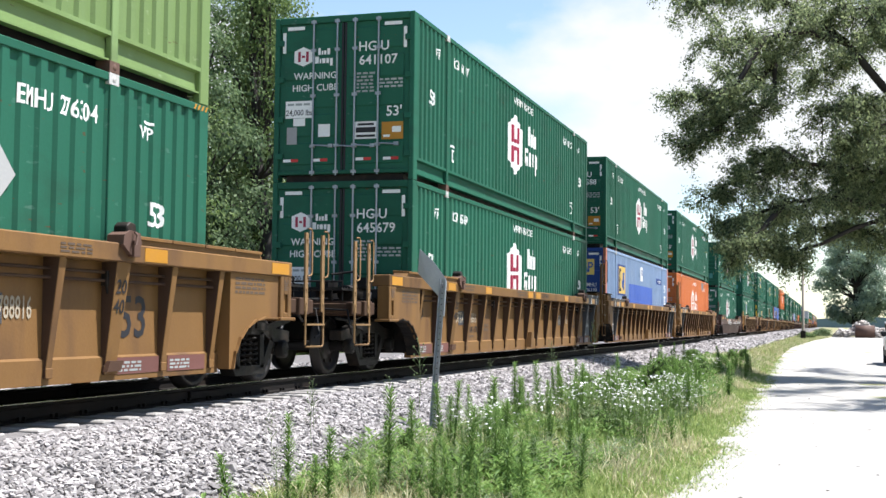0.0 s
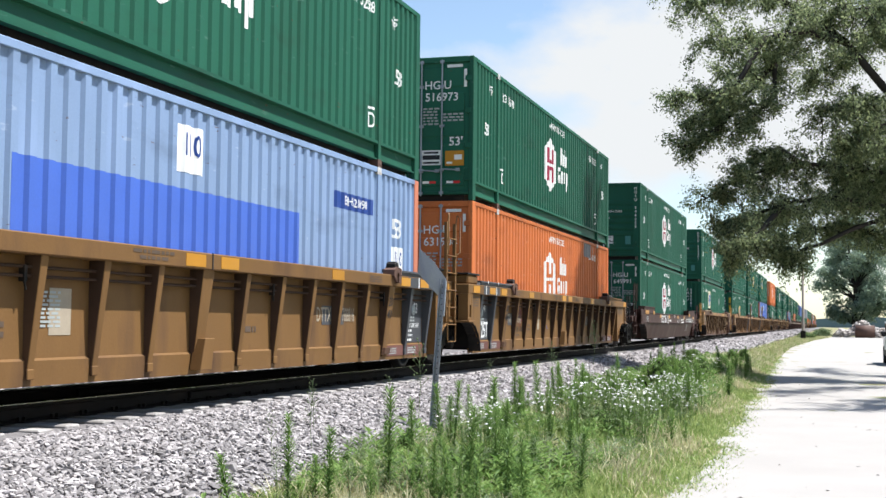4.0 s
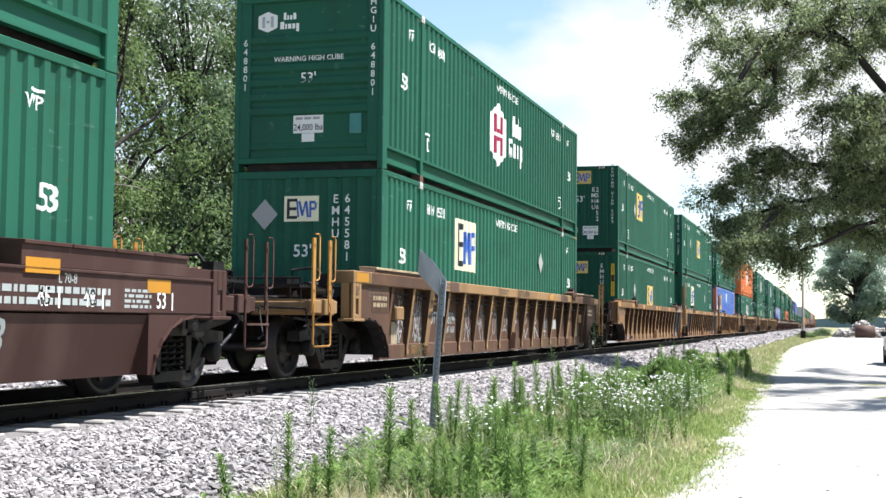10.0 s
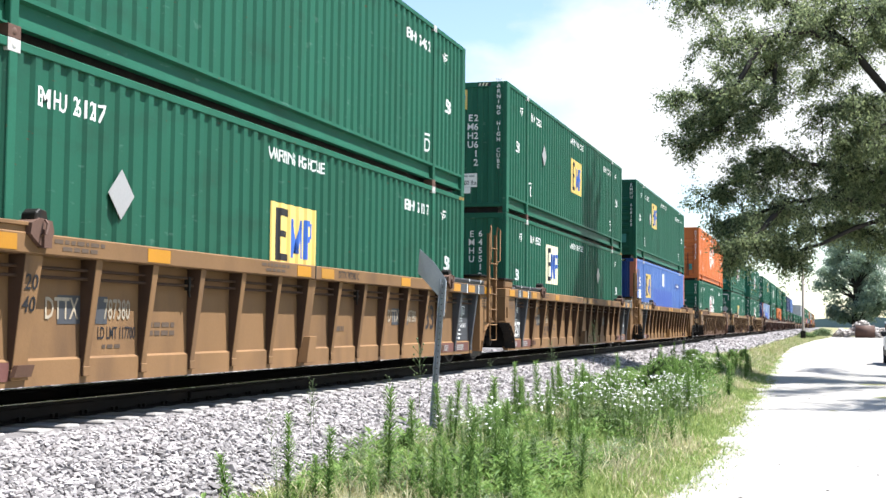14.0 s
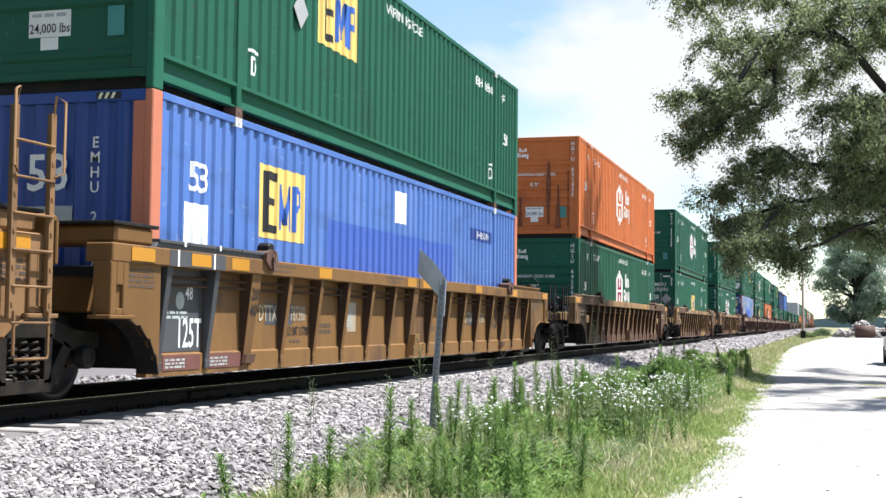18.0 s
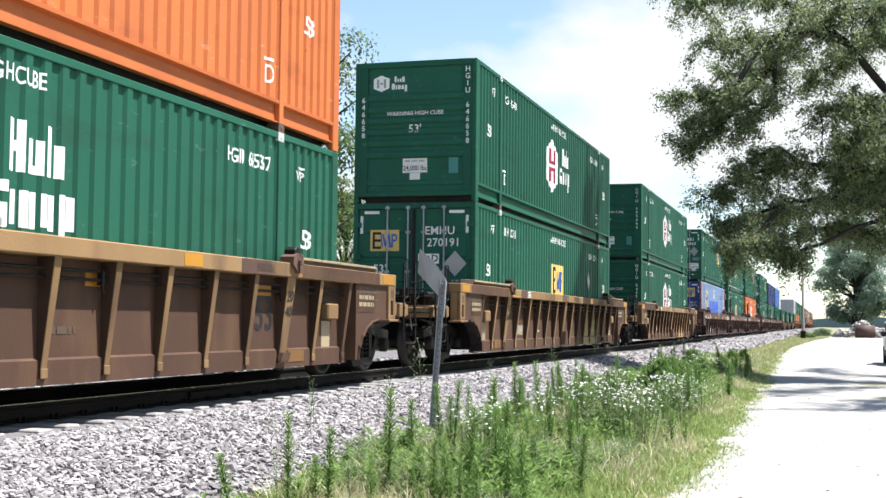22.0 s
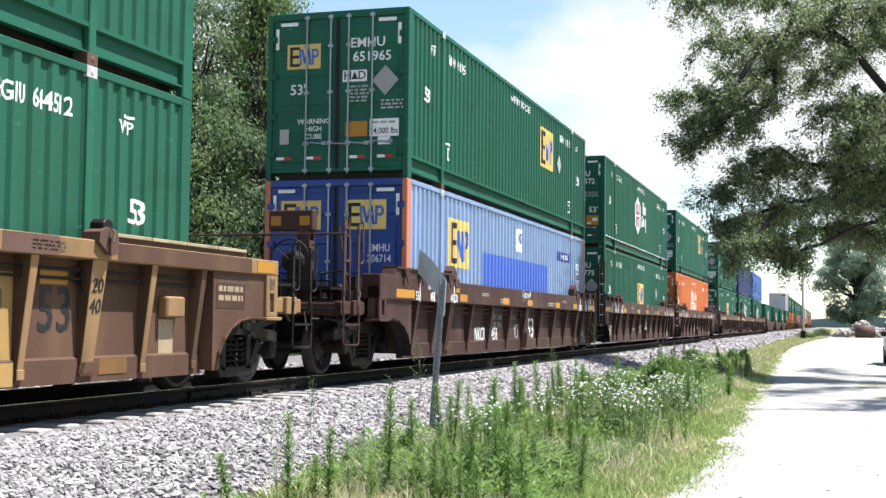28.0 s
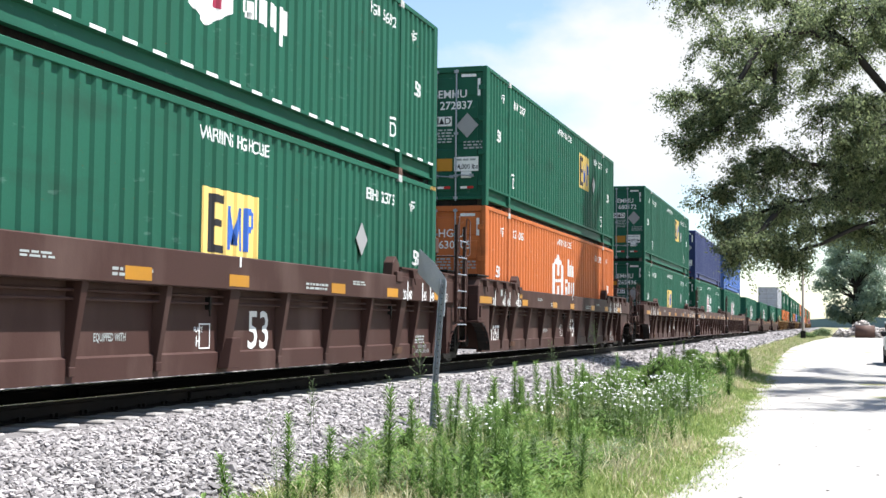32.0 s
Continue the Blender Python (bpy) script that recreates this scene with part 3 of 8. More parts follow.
def upright_end(root, tall, material, post):
    key = (tall, material.name)

    def wall():
        g = Geo()
        row = []
        n = 9
        p = 2.24 / n
        for i in range(n):
            row += [(-1.12 + p * i, 0.0), (-1.12 + p * (i + 0.36), 0.0), (-1.12 + p * (i + 0.5), 0.035), (-1.12 + p * (i + 0.86), 0.035)]
        row.append((1.12, 0.0))
        k = len(row)
        g.add([(a, -8.06 + d, z) for z in (0.2, tall - 0.1) for a, d in row], [(i, i + 1, k + i + 1, k + i) for i in range(k - 1)])
        return g.mesh("front_wall", material)
    part("front_wall", cached(("vwall",) + key, wall), root, "vertically corrugated front wall")
    end_frame(root, tall, material, 1.11 if post is material else 1.06, post)


def small_print(root, a, b, w, rows, y, material=DULL):
    def shape():
        out, rng = [], random.Random(int(w * 1000) + rows)
        for i in range(rows):
            x = a
            while x < a + w - 0.03:
                l = rng.uniform(0.04, 0.12)
                out.append(box_shape(x, min(x + l, a + w), b - i * 0.062, b - i * 0.062 + 0.034))
                x += l + 0.03
        return merged(*out)
    flat_paint(root, "small_print", ("print", a, b, w, rows), shape, material, y)


def end_hexagon(root, y, a=-0.76, b=2.2, inner=CRIMSON, word=True):
    flat_paint(root, "hexagon_emblem", ("ehex", a, b), lambda: hexagon(a, b, 0.34, 0.34), WHITE, y)
    flat_paint(root, "emblem_inset", ("ehexb", a, b), lambda: merged(box_shape(a - 0.10, a - 0.05, b - 0.09, b + 0.09), box_shape(a + 0.05, a + 0.10, b - 0.09, b + 0.09), box_shape(a - 0.03, a + 0.03, b - 0.02, b + 0.02)), inner, y - 0.002)
    if word:
        flat_paint(root, "brand_mark", ("ewords", a, b), lambda: merged(
            word_blocks([(0.045, 1, 0), (0.03, 0.6, 0), (0.04, 0.6, 0), (0.05, 0.9, 0)], a + 0.28, b + 0.02, 0.12, 0.018),
            word_blocks([(0.07, 1, 0), (0.03, 0.7, 0), (0.06, 0.7, 0), (0.05, 0.7, 0), (0.05, 0.7, 0.4)], a + 0.22, b - 0.13, 0.12, 0.018)), WHITE, y)


def end_panel(root, y, a0, b0, w, h, ground):
    flat_paint(root, "brand_panel", ("ep", a0, b0, w, h), lambda: box_shape(a0, a0 + w, b0, b0 + h), ground, y)
    flat_paint(root, "dark_mark", ("epE", a0, b0, w, h), lambda: merged(box_shape(a0 + 0.08 * w, a0 + 0.16 * w, b0 + 0.1 * h, b0 + 0.9 * h), box_shape(a0 + 0.16 * w, a0 + 0.38 * w, b0 + 0.78 * h, b0 + 0.9 * h), box_shape(a0 + 0.16 * w, a0 + 0.36 * w, b0 + 0.44 * h, b0 + 0.56 * h), box_shape(a0 + 0.16 * w, a0 + 0.38 * w, b0 + 0.1 * h, b0 + 0.22 * h)), INK, y - 0.002)

    def slant(p, q, d):
        return [(a0 + p[0] * w, b0 + p[1] * h), (a0 + (p[0] + d) * w, b0 + p[1] * h), (a0 + (q[0] + d) * w, b0 + q[1] * h), (a0 + q[0] * w, b0 + q[1] * h)], [(0, 1, 2, 3)]

    def bar(p0, p1, q0, q1):
        return box_shape(a0 + p0 * w, a0 + p1 * w, b0 + q0 * h, b0 + q1 * h)
    flat_paint(root, "blue_mark", ("epM", a0, b0, w, h), lambda: merged(
        slant((0.40, 0.78), (0.44, 0.16), -0.05), slant((0.40, 0.80), (0.50, 0.22), 0.07), slant((0.60, 0.80), (0.50, 0.22), 0.05), slant((0.60, 0.80), (0.66, 0.16), 0.07),
        bar(0.73, 0.79, 0.16, 0.80), bar(0.79, 0.90, 0.70, 0.80), bar(0.88, 0.94, 0.50, 0.74), bar(0.79, 0.90, 0.44, 0.54)), INK_BLUE, y - 0.002)


def end_text(root, text, size, a, b, y, material=WHITE, column=False, squeeze=1.0):
    flat_paint(root, "end_text", ("et", text, size, a, b, column), lambda: text_shape(text, size, a, b, squeeze, column), material, y)


def rating_label(root, a, b, y):
    flat_paint(root, "rating_label", ("rate", a, b), lambda: box_shape(a - 0.26, a + 0.26, b - 0.15, b + 0.15), WHITE, y, "white floor rating label")
    end_text(root, "24,000 lbs", 0.105, a, b - 0.06, y - 0.002, INK, squeeze=0.85)
    flat_paint(root, "label_print", ("ratebar", a, b), lambda: merged(*[box_shape(a - 0.22 + i * 0.15, a - 0.10 + i * 0.15, b + 0.07, b + 0.11) for i in range(3)]), DULL, y - 0.002)
    flat_paint(root, "rating_tag", ("ratetag", a, b), lambda: box_shape(a - 0.11, a + 0.11, b - 0.29, b - 0.155), WHITE, y)


def dress_end(root, style, end, code, tall, post):
    """Marks on the leading end, by the kind of end wall and the brand."""
    owner, number = (code.split(" ") + [""])[:2]
    if end == "door":
        y = -8.058
        if style == "hex":
            end_hexagon(root, y)
            end_text(root, "WARNING", 0.12, -0.53, 1.85, y)
            end_text(root, "HIGH CUBE", 0.12, -0.53, 1.64, y)
            flat_paint(root, "phone_label", "phl", lambda: box_shape(0.21, 0.63, 0.72, 1.02), WHITE, y, "white printed label")
            flat_paint(root, "label_print", "phb", lambda: merged(box_shape(0.24, 0.60, 0.83, 0.92), box_shape(0.27, 0.57, 0.95, 0.99), box_shape(0.25, 0.59, 0.75, 0.79)), INK, y - 0.002)
            flat_paint(root, "yellow_label", "yl", lambda: box_shape(0.71, 1.10, 0.70, 1.00), AMBER, y, "yellow safety label")
            flat_paint(root, "label_picture", "ylp", lambda: merged(box_shape(0.90, 1.06, 0.82, 0.92), box_shape(0.74, 0.86, 0.74, 0.78)), WHITE, y - 0.002)
            flat_paint(root, "paper_label", "sq", lambda: box_shape(-0.46, -0.24, 0.78, 1.0), WHITE, y)
            flat_paint(root, "metal_plate", "mpl", lambda: box_shape(-1.05, -0.86, 0.66, 0.96), SILVER, y)
            rating_label(root, -0.82, 1.27, y)
        else:
            if style != "blue":
                end_panel(root, y, -0.93, 1.92, 0.62, 0.43, YELLOW)
            flat_paint(root, "placard_frame", "edia", lambda: ([(0.88, 1.40), (1.12, 1.66), (0.88, 1.92), (0.64, 1.66)], [(0, 1, 2, 3)]), SILVER, y - 0.024) if style != "blue" else None
            flat_paint(root, "yellow_label", "yl2", lambda: box_shape(0.16, 0.56, 0.72, 0.98), AMBER, y, "yellow safety label") if style != "blue" else None
            rating_label(root, 0.86, 0.86, y) if style != "blue" else None
            end_text(root, "WARNING", 0.09, -0.42, 1.00, y) if style != "blue" else None
            end_text(root, "HIGH", 0.09, -0.42, 0.87, y) if style != "blue" else None
            end_text(root, "CUBE", 0.09, -0.42, 0.74, y) if style != "blue" else None
            flat_paint(root, "metal_plate", "mpl2", lambda: box_shape(-1.05, -0.88, 0.62, 0.88), SILVER, y) if style != "blue" else None
        if style == "blue":
            for a0 in (-1.0, 0.18):
                end_panel(root, y, a0, 2.04, 0.74, 0.50, YELLOW)
            flat_paint(root, "code_ground", "cg", lambda: box_shape(0.52, 1.08, 1.40, 1.84), DEEP_BLUE, y)
            end_text(root, owner, 0.13, 0.80, 1.72, y - 0.002, squeeze=0.8)
            end_text(root, number, 0.13, 0.80, 1.54, y - 0.002, squeeze=0.8)
        elif owner:
            end_text(root, owner, 0.17, 0.55, 2.32, y)
            end_text(root, number, 0.17, 0.63, 2.08, y)
            if style == "panel":
                flat_paint(root, "height_label", "hadl", lambda: box_shape(0.10, 0.54, 1.66, 1.86), WHITE, y, "white label with black lettering")
                end_text(root, "H", 0.15, 0.19, 1.76, y - 0.002, INK)
                end_text(root, "D", 0.15, 0.45, 1.76, y - 0.002, INK)
                flat_paint(root, "label_mark", "hadt", lambda: ([(0.26, 1.70), (0.38, 1.70), (0.32, 1.83)], [(0, 1, 2)]), INK, y - 0.002)
                small_print(root, 0.24, 1.56, 0.34, 5, y)
                small_print(root, 0.80, 1.30, 0.5, 3, y)
            else:
                small_print(root, 0.24, 1.84, 0.34, 6, y)
                small_print(root, 0.66, 1.72, 0.42, 3, y)
            end_text(root, "53'", 0.18, 0.93 if style == "hex" else -0.72, 1.18 if style == "hex" else 1.55, y)
    elif end == "rib":
        y = -8.074
        end_text(root, code, 0.11, 1.11, 1.95, y, column=True)
        end_text(root, number, 0.11, -1.11, 1.75, y, column=True)
        yy = -8.064
        end_text(root, "53'", 0.17, 0.0, 1.50, yy)
        rating_label(root, 0.0, 0.76, -8.034)
        flat_paint(root, "teal_label", "teal", lambda: box_shape(0.72, 0.92, 0.58, 0.90), TEAL, -8.054)
        if style == "hex":
            end_hexagon(root, -8.034, -0.74, 2.46, DULL)
            end_text(root, "WARNING HIGH CUBE", 0.085, 0.0, 1.82, yy)
        else:
            end_panel(root, -8.064, -0.45, 2.1, 0.62, 0.42, YELLOW)
    else:
        y = -8.065
        top = style == "panel" and tall > 2.8 and root.get("upper")
        if style == "blue":
            end_text(root, "53", 0.40, 0.05, 2.02, y)
            end_text(root, code, 0.12, 0.62, 1.55, y, column=True)
        else:
            low = style == "panel" and not top
            b0 = 2.30 if top else (2.18 if low else 2.08)
            end_panel(root, y, -0.38 if style == "pale" else -0.32, b0, 0.70 if top else 0.60, 0.44 if top else 0.41, PALE if style == "pale" else YELLOW)
            end_text(root, owner, 0.15 if top else 0.14, 0.75 if low else (0.51 if not top else 0.46), 1.80 if top else 2.15, y, column=True)
            end_text(root, number, 0.15 if top else 0.14, (0.71 if style == "pale" else 0.75) if not top else 0.59, 1.97 if style == "pale" else (1.14 if not top else 1.60), y, column=True)
            end_text(root, "53'", 0.20, -0.05 if not top else 0.0, (1.60 if style == "pale" else 1.24) if not top else 1.78, y)
            a0, b1 = ((-0.72, 2.20) if style == "pale" else (-0.72, 1.79)) if not top else (-0.70, 1.86)
            flat_paint(root, "placard_frame", ("edia3", a0, b1), lambda: ([(a0, b1 - 0.25), (a0 + 0.23, b1), (a0, b1 + 0.25), (a0 - 0.23, b1)], [(0, 1, 2, 3)]), SILVER, y - 0.004)
            if top:
                rating_label(root, 0.36, 0.72, y)
                end_text(root, "WARNING HIGH CUBE", 0.09, 1.10, 1.96, -8.074, column=True)
                small_print(root, -0.92, 0.86, 0.34, 6, y)
                small_print(root, -0.48, 0.78, 0.42, 3, y)
        for a in (() if style == "pale" else (-0.98, 0.62)):
            flat_paint(root, "hazard_ground", ("hzg", a), lambda: box_shape(a, a + 0.30, tall - 0.095, tall - 0.02), INK, -8.074)
            flat_paint(root, "hazard_marking", ("hz", a), lambda: merged(*[([(a + 0.02 + i * 0.075, tall - 0.09), (a + 0.055 + i * 0.075, tall - 0.09), (a + 0.085 + i * 0.075, tall - 0.025), (a + 0.05 + i * 0.075, tall - 0.025)], [(0, 1, 2, 3)]) for i in range(3)]), PALE, -8.076)
        for sx in ((-1, 1) if style == "panel" and not top else ()):
            c = sx * 1.12
            flat_paint(root, "caution_strip", ("caut", sx), lambda: box_shape(c - 0.055, c + 0.055, 1.42, 2.50), BRIGHT_YELLOW, -8.072)
            flat_paint(root, "caution_print", ("cautb", sx), lambda: merged(box_shape(c - 0.045, c + 0.045, 1.90, 2.13), *[box_shape(c - 0.018, c + 0.018, b, b + 0.024) for b in [1.46 + i * 0.045 for i in range(9)] + [2.17 + i * 0.045 for i in range(7)]]), INK, -8.074)


COLOUR_WORDS = {"green_paint": "green", "light_green_paint": "light green", "blue_paint": "bright blue", "faded_blue_paint": "pale blue", "navy_paint": "dark blue", "orange_paint": "orange", "grey_paint": "grey"}


def container(material, style, end, code="", tall=TALL, far=False, upper=True):
    post = SALMON if style == "blue" else material
    words = COLOUR_WORDS[material.name]
    mark = {"hex": "white hexagon emblem", "panel": "yellow brand panel", "pale": "cream brand panel", "blue": "yellow brand panel", "plain": "plain sides"}[style]
    ends = {"door": "doors ahead", "rib": "ribbed front", "up": "corrugated front"}[end]
    label = "%s container with %s, %s, %s" % (words, mark, ends, "stacked on another" if upper else "in a well")
    root = thing("shipping_container", label, "container", group="containers on the train")
    root["upper"] = upper
    frame_parts(root, tall, material, post, far)
    if end == "door":
        body = DEEP_BLUE if style == "blue" else material
        door_end(root, tall, body, post, far)
    elif end == "rib":
        ribbed_end(root, tall, material, post)
    else:
        upright_end(root, tall, DEEP_BLUE if style == "blue" else material, post)
    if not far:
        dress_end(root, style, end, code, tall, post)
    if style == "hex":
        hexagon_mark(root, CRIMSON if material is GREEN else material)
    elif style == "panel":
        turn = 1 if end == "door" else -1
        if not upper or code.endswith("262612"):
            panel_mark(root, -0.72, 1.20, 1.45, 0.80 if not upper else 0.92)
        else:
            panel_mark(root, turn * 2.86 - 0.74, 1.45, 1.48, 0.98)
        placard(root, (4.3 if end == "door" else -4.3), 1.72)
    elif style == "pale":
        panel_mark(root, -3.95, 1.48, 1.54, 0.98, PALE)
        placard(root, 3.4, 1.95)
    elif style == "blue":
        if code.endswith("206198"):
            side_paint(root, "panel_border", "pborder", lambda: box_shape(-5.72, -3.82, 1.46, 2.50), DEEP_BLUE, 0.002)
        panel_mark(root, -5.45 if end != "door" or code.endswith("206198") else -5.62, 1.52, 1.42, 0.92)
        side_paint(root, "dark_patch", "dpatch", lambda: box_shape(-3.2, 3.0, 1.0, 1.92), mat_patch(), 0.002, "darker repainted patch")
        side_paint(root, "white_label", "wlab", lambda: box_shape(-0.3, 0.32, 2.1, 2.62), WHITE, 0.003)
        side_paint(root, "code_ground", "cgnd", lambda: box_shape(4.3, 5.9, 2.12, 2.36), DEEP_BLUE, 0.002)
        if end == "up":
            side_paint(root, "paper_label", "wlab2", lambda: box_shape(-7.35, -6.75, 1.33, 1.78), WHITE, 0.003)
            side_paint(root, "side_number", "53up", lambda: text_shape("53", 0.34, -7.0, 2.06, 0.9), WHITE)
            flat_paint(root, "grey_label", "glab2", lambda: box_shape(-0.32, 0.36, 1.28, 1.68), DULL, -8.066)
        else:
            side_paint(root, "height_label", "hlab", lambda: box_shape(6.75, 7.35, 1.26, 1.70), WHITE, 0.003)
            side_paint(root, "label_text", "ltext", lambda: text_shape("110", 0.26, 0.02, 2.40, 0.75), DEEP_BLUE, 0.006)
            side_paint(root, "height_text", "htext", lambda: text_shape("110", 0.24, 7.05, 1.50, 0.8), DEEP_BLUE, 0.006)
    if style != "plain":
        side_texts(root, code, style == "blue", far, style == "pale")
    return root


def mat_patch():
    return cached("patchmat", lambda: mat("repainted_blue_patch", (0.05, 0.12, 0.46), 0.45, var=0.1, bump=0.03))


# ---- well cars ----
ARCH = [(8.38, 0.25), (8.44, 0.42), (8.57, 0.58), (8.76, 0.71), (8.99, 0.79), (9.25, 0.82), (9.95, 0.82)]


def rib_mesh(material, sx, w, reach, top):
    def make():
        g = Geo()
        a, b = w / 2, w / 2 * 0.8
        v = [(sx * 1.385, -a, top + 0.005), (sx * 1.385, a, top + 0.005), (sx * reach, a, top + 0.005), (sx * reach, -a, top + 0.005),
             (sx * 1.385, -b, 0.30), (sx * 1.385, b, 0.30), (sx * 1.435, b, 0.30), (sx * 1.435, -b, 0.30)]
        g.add(v, [(0, 1, 2, 3), (7, 6, 5, 4), (0, 4, 5, 1), (1, 5, 6, 2), (2, 6, 7, 3), (3, 7, 4, 0)])
        g.box(*sorted((sx * 1.415, sx * 1.45)), -b * 1.2, b * 1.2, 0.27, 0.36)
        me = g.mesh("rib", material, 0.006)
        # Rib sides of tan cars take a darker brown that holds their shade.
        me.materials.append(RIB_SHADE_BROWN if material in (TAN, FADED_TAN, OLD_TAN) else material)
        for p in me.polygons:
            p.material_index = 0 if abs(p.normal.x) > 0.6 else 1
        return me
    return cached(("rib", material.name, sx, w, top), make)


def ladder(car, material, sx, sy, z1, wide):
    """Grab irons on flat uprights with one stirrup step between them, at a corner of the car end."""
    key = (material.name, z1, wide, sy)

    def upright():
        broad = material is FADED and sy > 0
        w = 0.075 if broad else 0.045 if wide else 0.028
        g = Geo().box(-0.012, 0.012, -w, w, 0.52 if broad else 0.92, z1)
        top = z1 + 0.05
        g.tube([(0.02, 0.02, top - 0.62), (0.02, 0.13, top - 0.60), (0.02, 0.15, top - 0.55), (0.02, 0.15, top - 0.04), (0.02, 0.12, top), (0.02, 0.0, top)], 0.012, 6)
        for z in (1.02, 1.2, z1 - 0.1):
            g.box(0.012, 0.024, -0.018, 0.018, z - 0.018, z + 0.018)
        return g.mesh("handrail", material)
    for y in (10.62, 11.18):
        part("handrail", cached(("upright",) + key, upright), car, "upright bar with a bent grab iron", at=(sx * 1.50, sy * y, 0))

    def stirrup():
        g = Geo().tube([(0, -0.30, 1.0), (0, -0.30, 0.49), (0, -0.27, 0.46), (0, 0.27, 0.46), (0, 0.30, 0.49), (0, 0.30, 1.0)], 0.016, 6)
        return g.box(-0.03, 0.03, -0.30, 0.30, 0.74, 0.765).mesh("stirrup_step", material)
    part("stirrup_step", cached(("stirrup", material.name), stirrup), car, "bent steel stirrup step", at=(sx * 1.51, sy * 10.90, 0))


def truck(car, y, spins, near=True):
    """A two-axle bogie: bolster, cast side frames with spring nests, and turning wheelsets."""
    def bolster():
        return Geo().box(-1.0, 1.0, -0.2, 0.2, 0.45, 0.72).box(-0.4, 0.4, -0.28, 0.28, 0.5, 0.82).mesh("bogie", GREASE, 0.02)
    bg = part("bogie", cached("bolster", bolster), car, "grimy cast steel bogie", at=(0, y, 0))
    for sx in (1, -1):
        def frame_side():
            g = Geo()
            x0, x1 = sorted((sx * 0.93, sx * 1.12))
            top = [(-1.18, 0.52), (-1.18, 0.66), (-0.72, 0.70), (-0.36, 0.80), (0.36, 0.80), (0.72, 0.70), (1.18, 0.66), (1.18, 0.52), (0.66, 0.52), (0.40, 0.62), (-0.40, 0.62), (-0.66, 0.52)]
            g.prism(top, x0, x1, "x")
            low = [(-0.40, 0.12), (0.40, 0.12), (0.72, 0.52), (0.60, 0.60), (0.34, 0.24), (-0.34, 0.24), (-0.60, 0.60), (-0.72, 0.52)]
            g.prism(low, x0, x1, "x")
            for s in (-1, 1):
                g.box(x0, x1, *sorted((s * 0.28, s * 0.40)), 0.2, 0.66)
                g.lathe([(0, 0.115), (0.10 * sx, 0.115), (0.11 * sx, 0.09), (0.11 * sx, 0.0001)], "x", 14, (sx * 1.09, s * 0.9, 0.43))
                for q in range(3):
                    g.box(*sorted((sx * 1.20, sx * 1.21)), s * 0.9 - 0.015 + 0.06 * math.cos(q * 2.1), s * 0.9 + 0.015 + 0.06 * math.cos(q * 2.1), 0.415 + 0.06 * math.sin(q * 2.1), 0.445 + 0.06 * math.sin(q * 2.1))
            return g.mesh("side_frame", GREASE, 0.012)
        part("side_frame", cached(("sframe", sx), frame_side), bg, "cast side frame with bearing caps")
        for d in ((-0.17, 0.0, 0.17) if near and sx > 0 else ()):
            def coil():
                g = Geo()
                pts = [(0.06 * math.cos(a), 0.06 * math.sin(a), 0.25 + 0.33 * a / (2 * math.pi * 5)) for a in np.linspace(0, 2 * math.pi * 5, 46)]
                return g.tube(pts, 0.016, 5).mesh("spring", GREASE)
            part("spring", cached("coil", coil), bg, "coil spring", at=(sx * 1.06, d, 0))
    for s in (-1, 1):
        def wheels():
            g = Geo().tube([(-1.05, 0, 0), (1.05, 0, 0)], 0.075, 12)
            for sx in (1, -1):
                g.lathe([(sx * a, r) for a, r in ((0.685, 0.08), (0.685, 0.33), (0.680, 0.455), (0.712, 0.455), (0.722, 0.432), (0.82, 0.425), (0.822, 0.355), (0.80, 0.345), (0.775, 0.20), (0.81, 0.13), (0.84, 0.12), (0.84, 0.07))], "x", 32)
                for q in range(6):
                    a = q * math.pi / 3
                    g.box(sx * 0.80 - 0.012, sx * 0.80 + 0.012, 0.25 * math.cos(a) - 0.025, 0.25 * math.cos(a) + 0.025, 0.25 * math.sin(a) - 0.025, 0.25 * math.sin(a) + 0.025)
            return g.mesh("wheelset", WHEEL)
        ws = part("wheelset", cached("wheelset", wheels), bg, "pair of worn steel wheels on an axle", at=(0, s * 0.9, 0.43))
        spins.append((ws, s))
    return bg


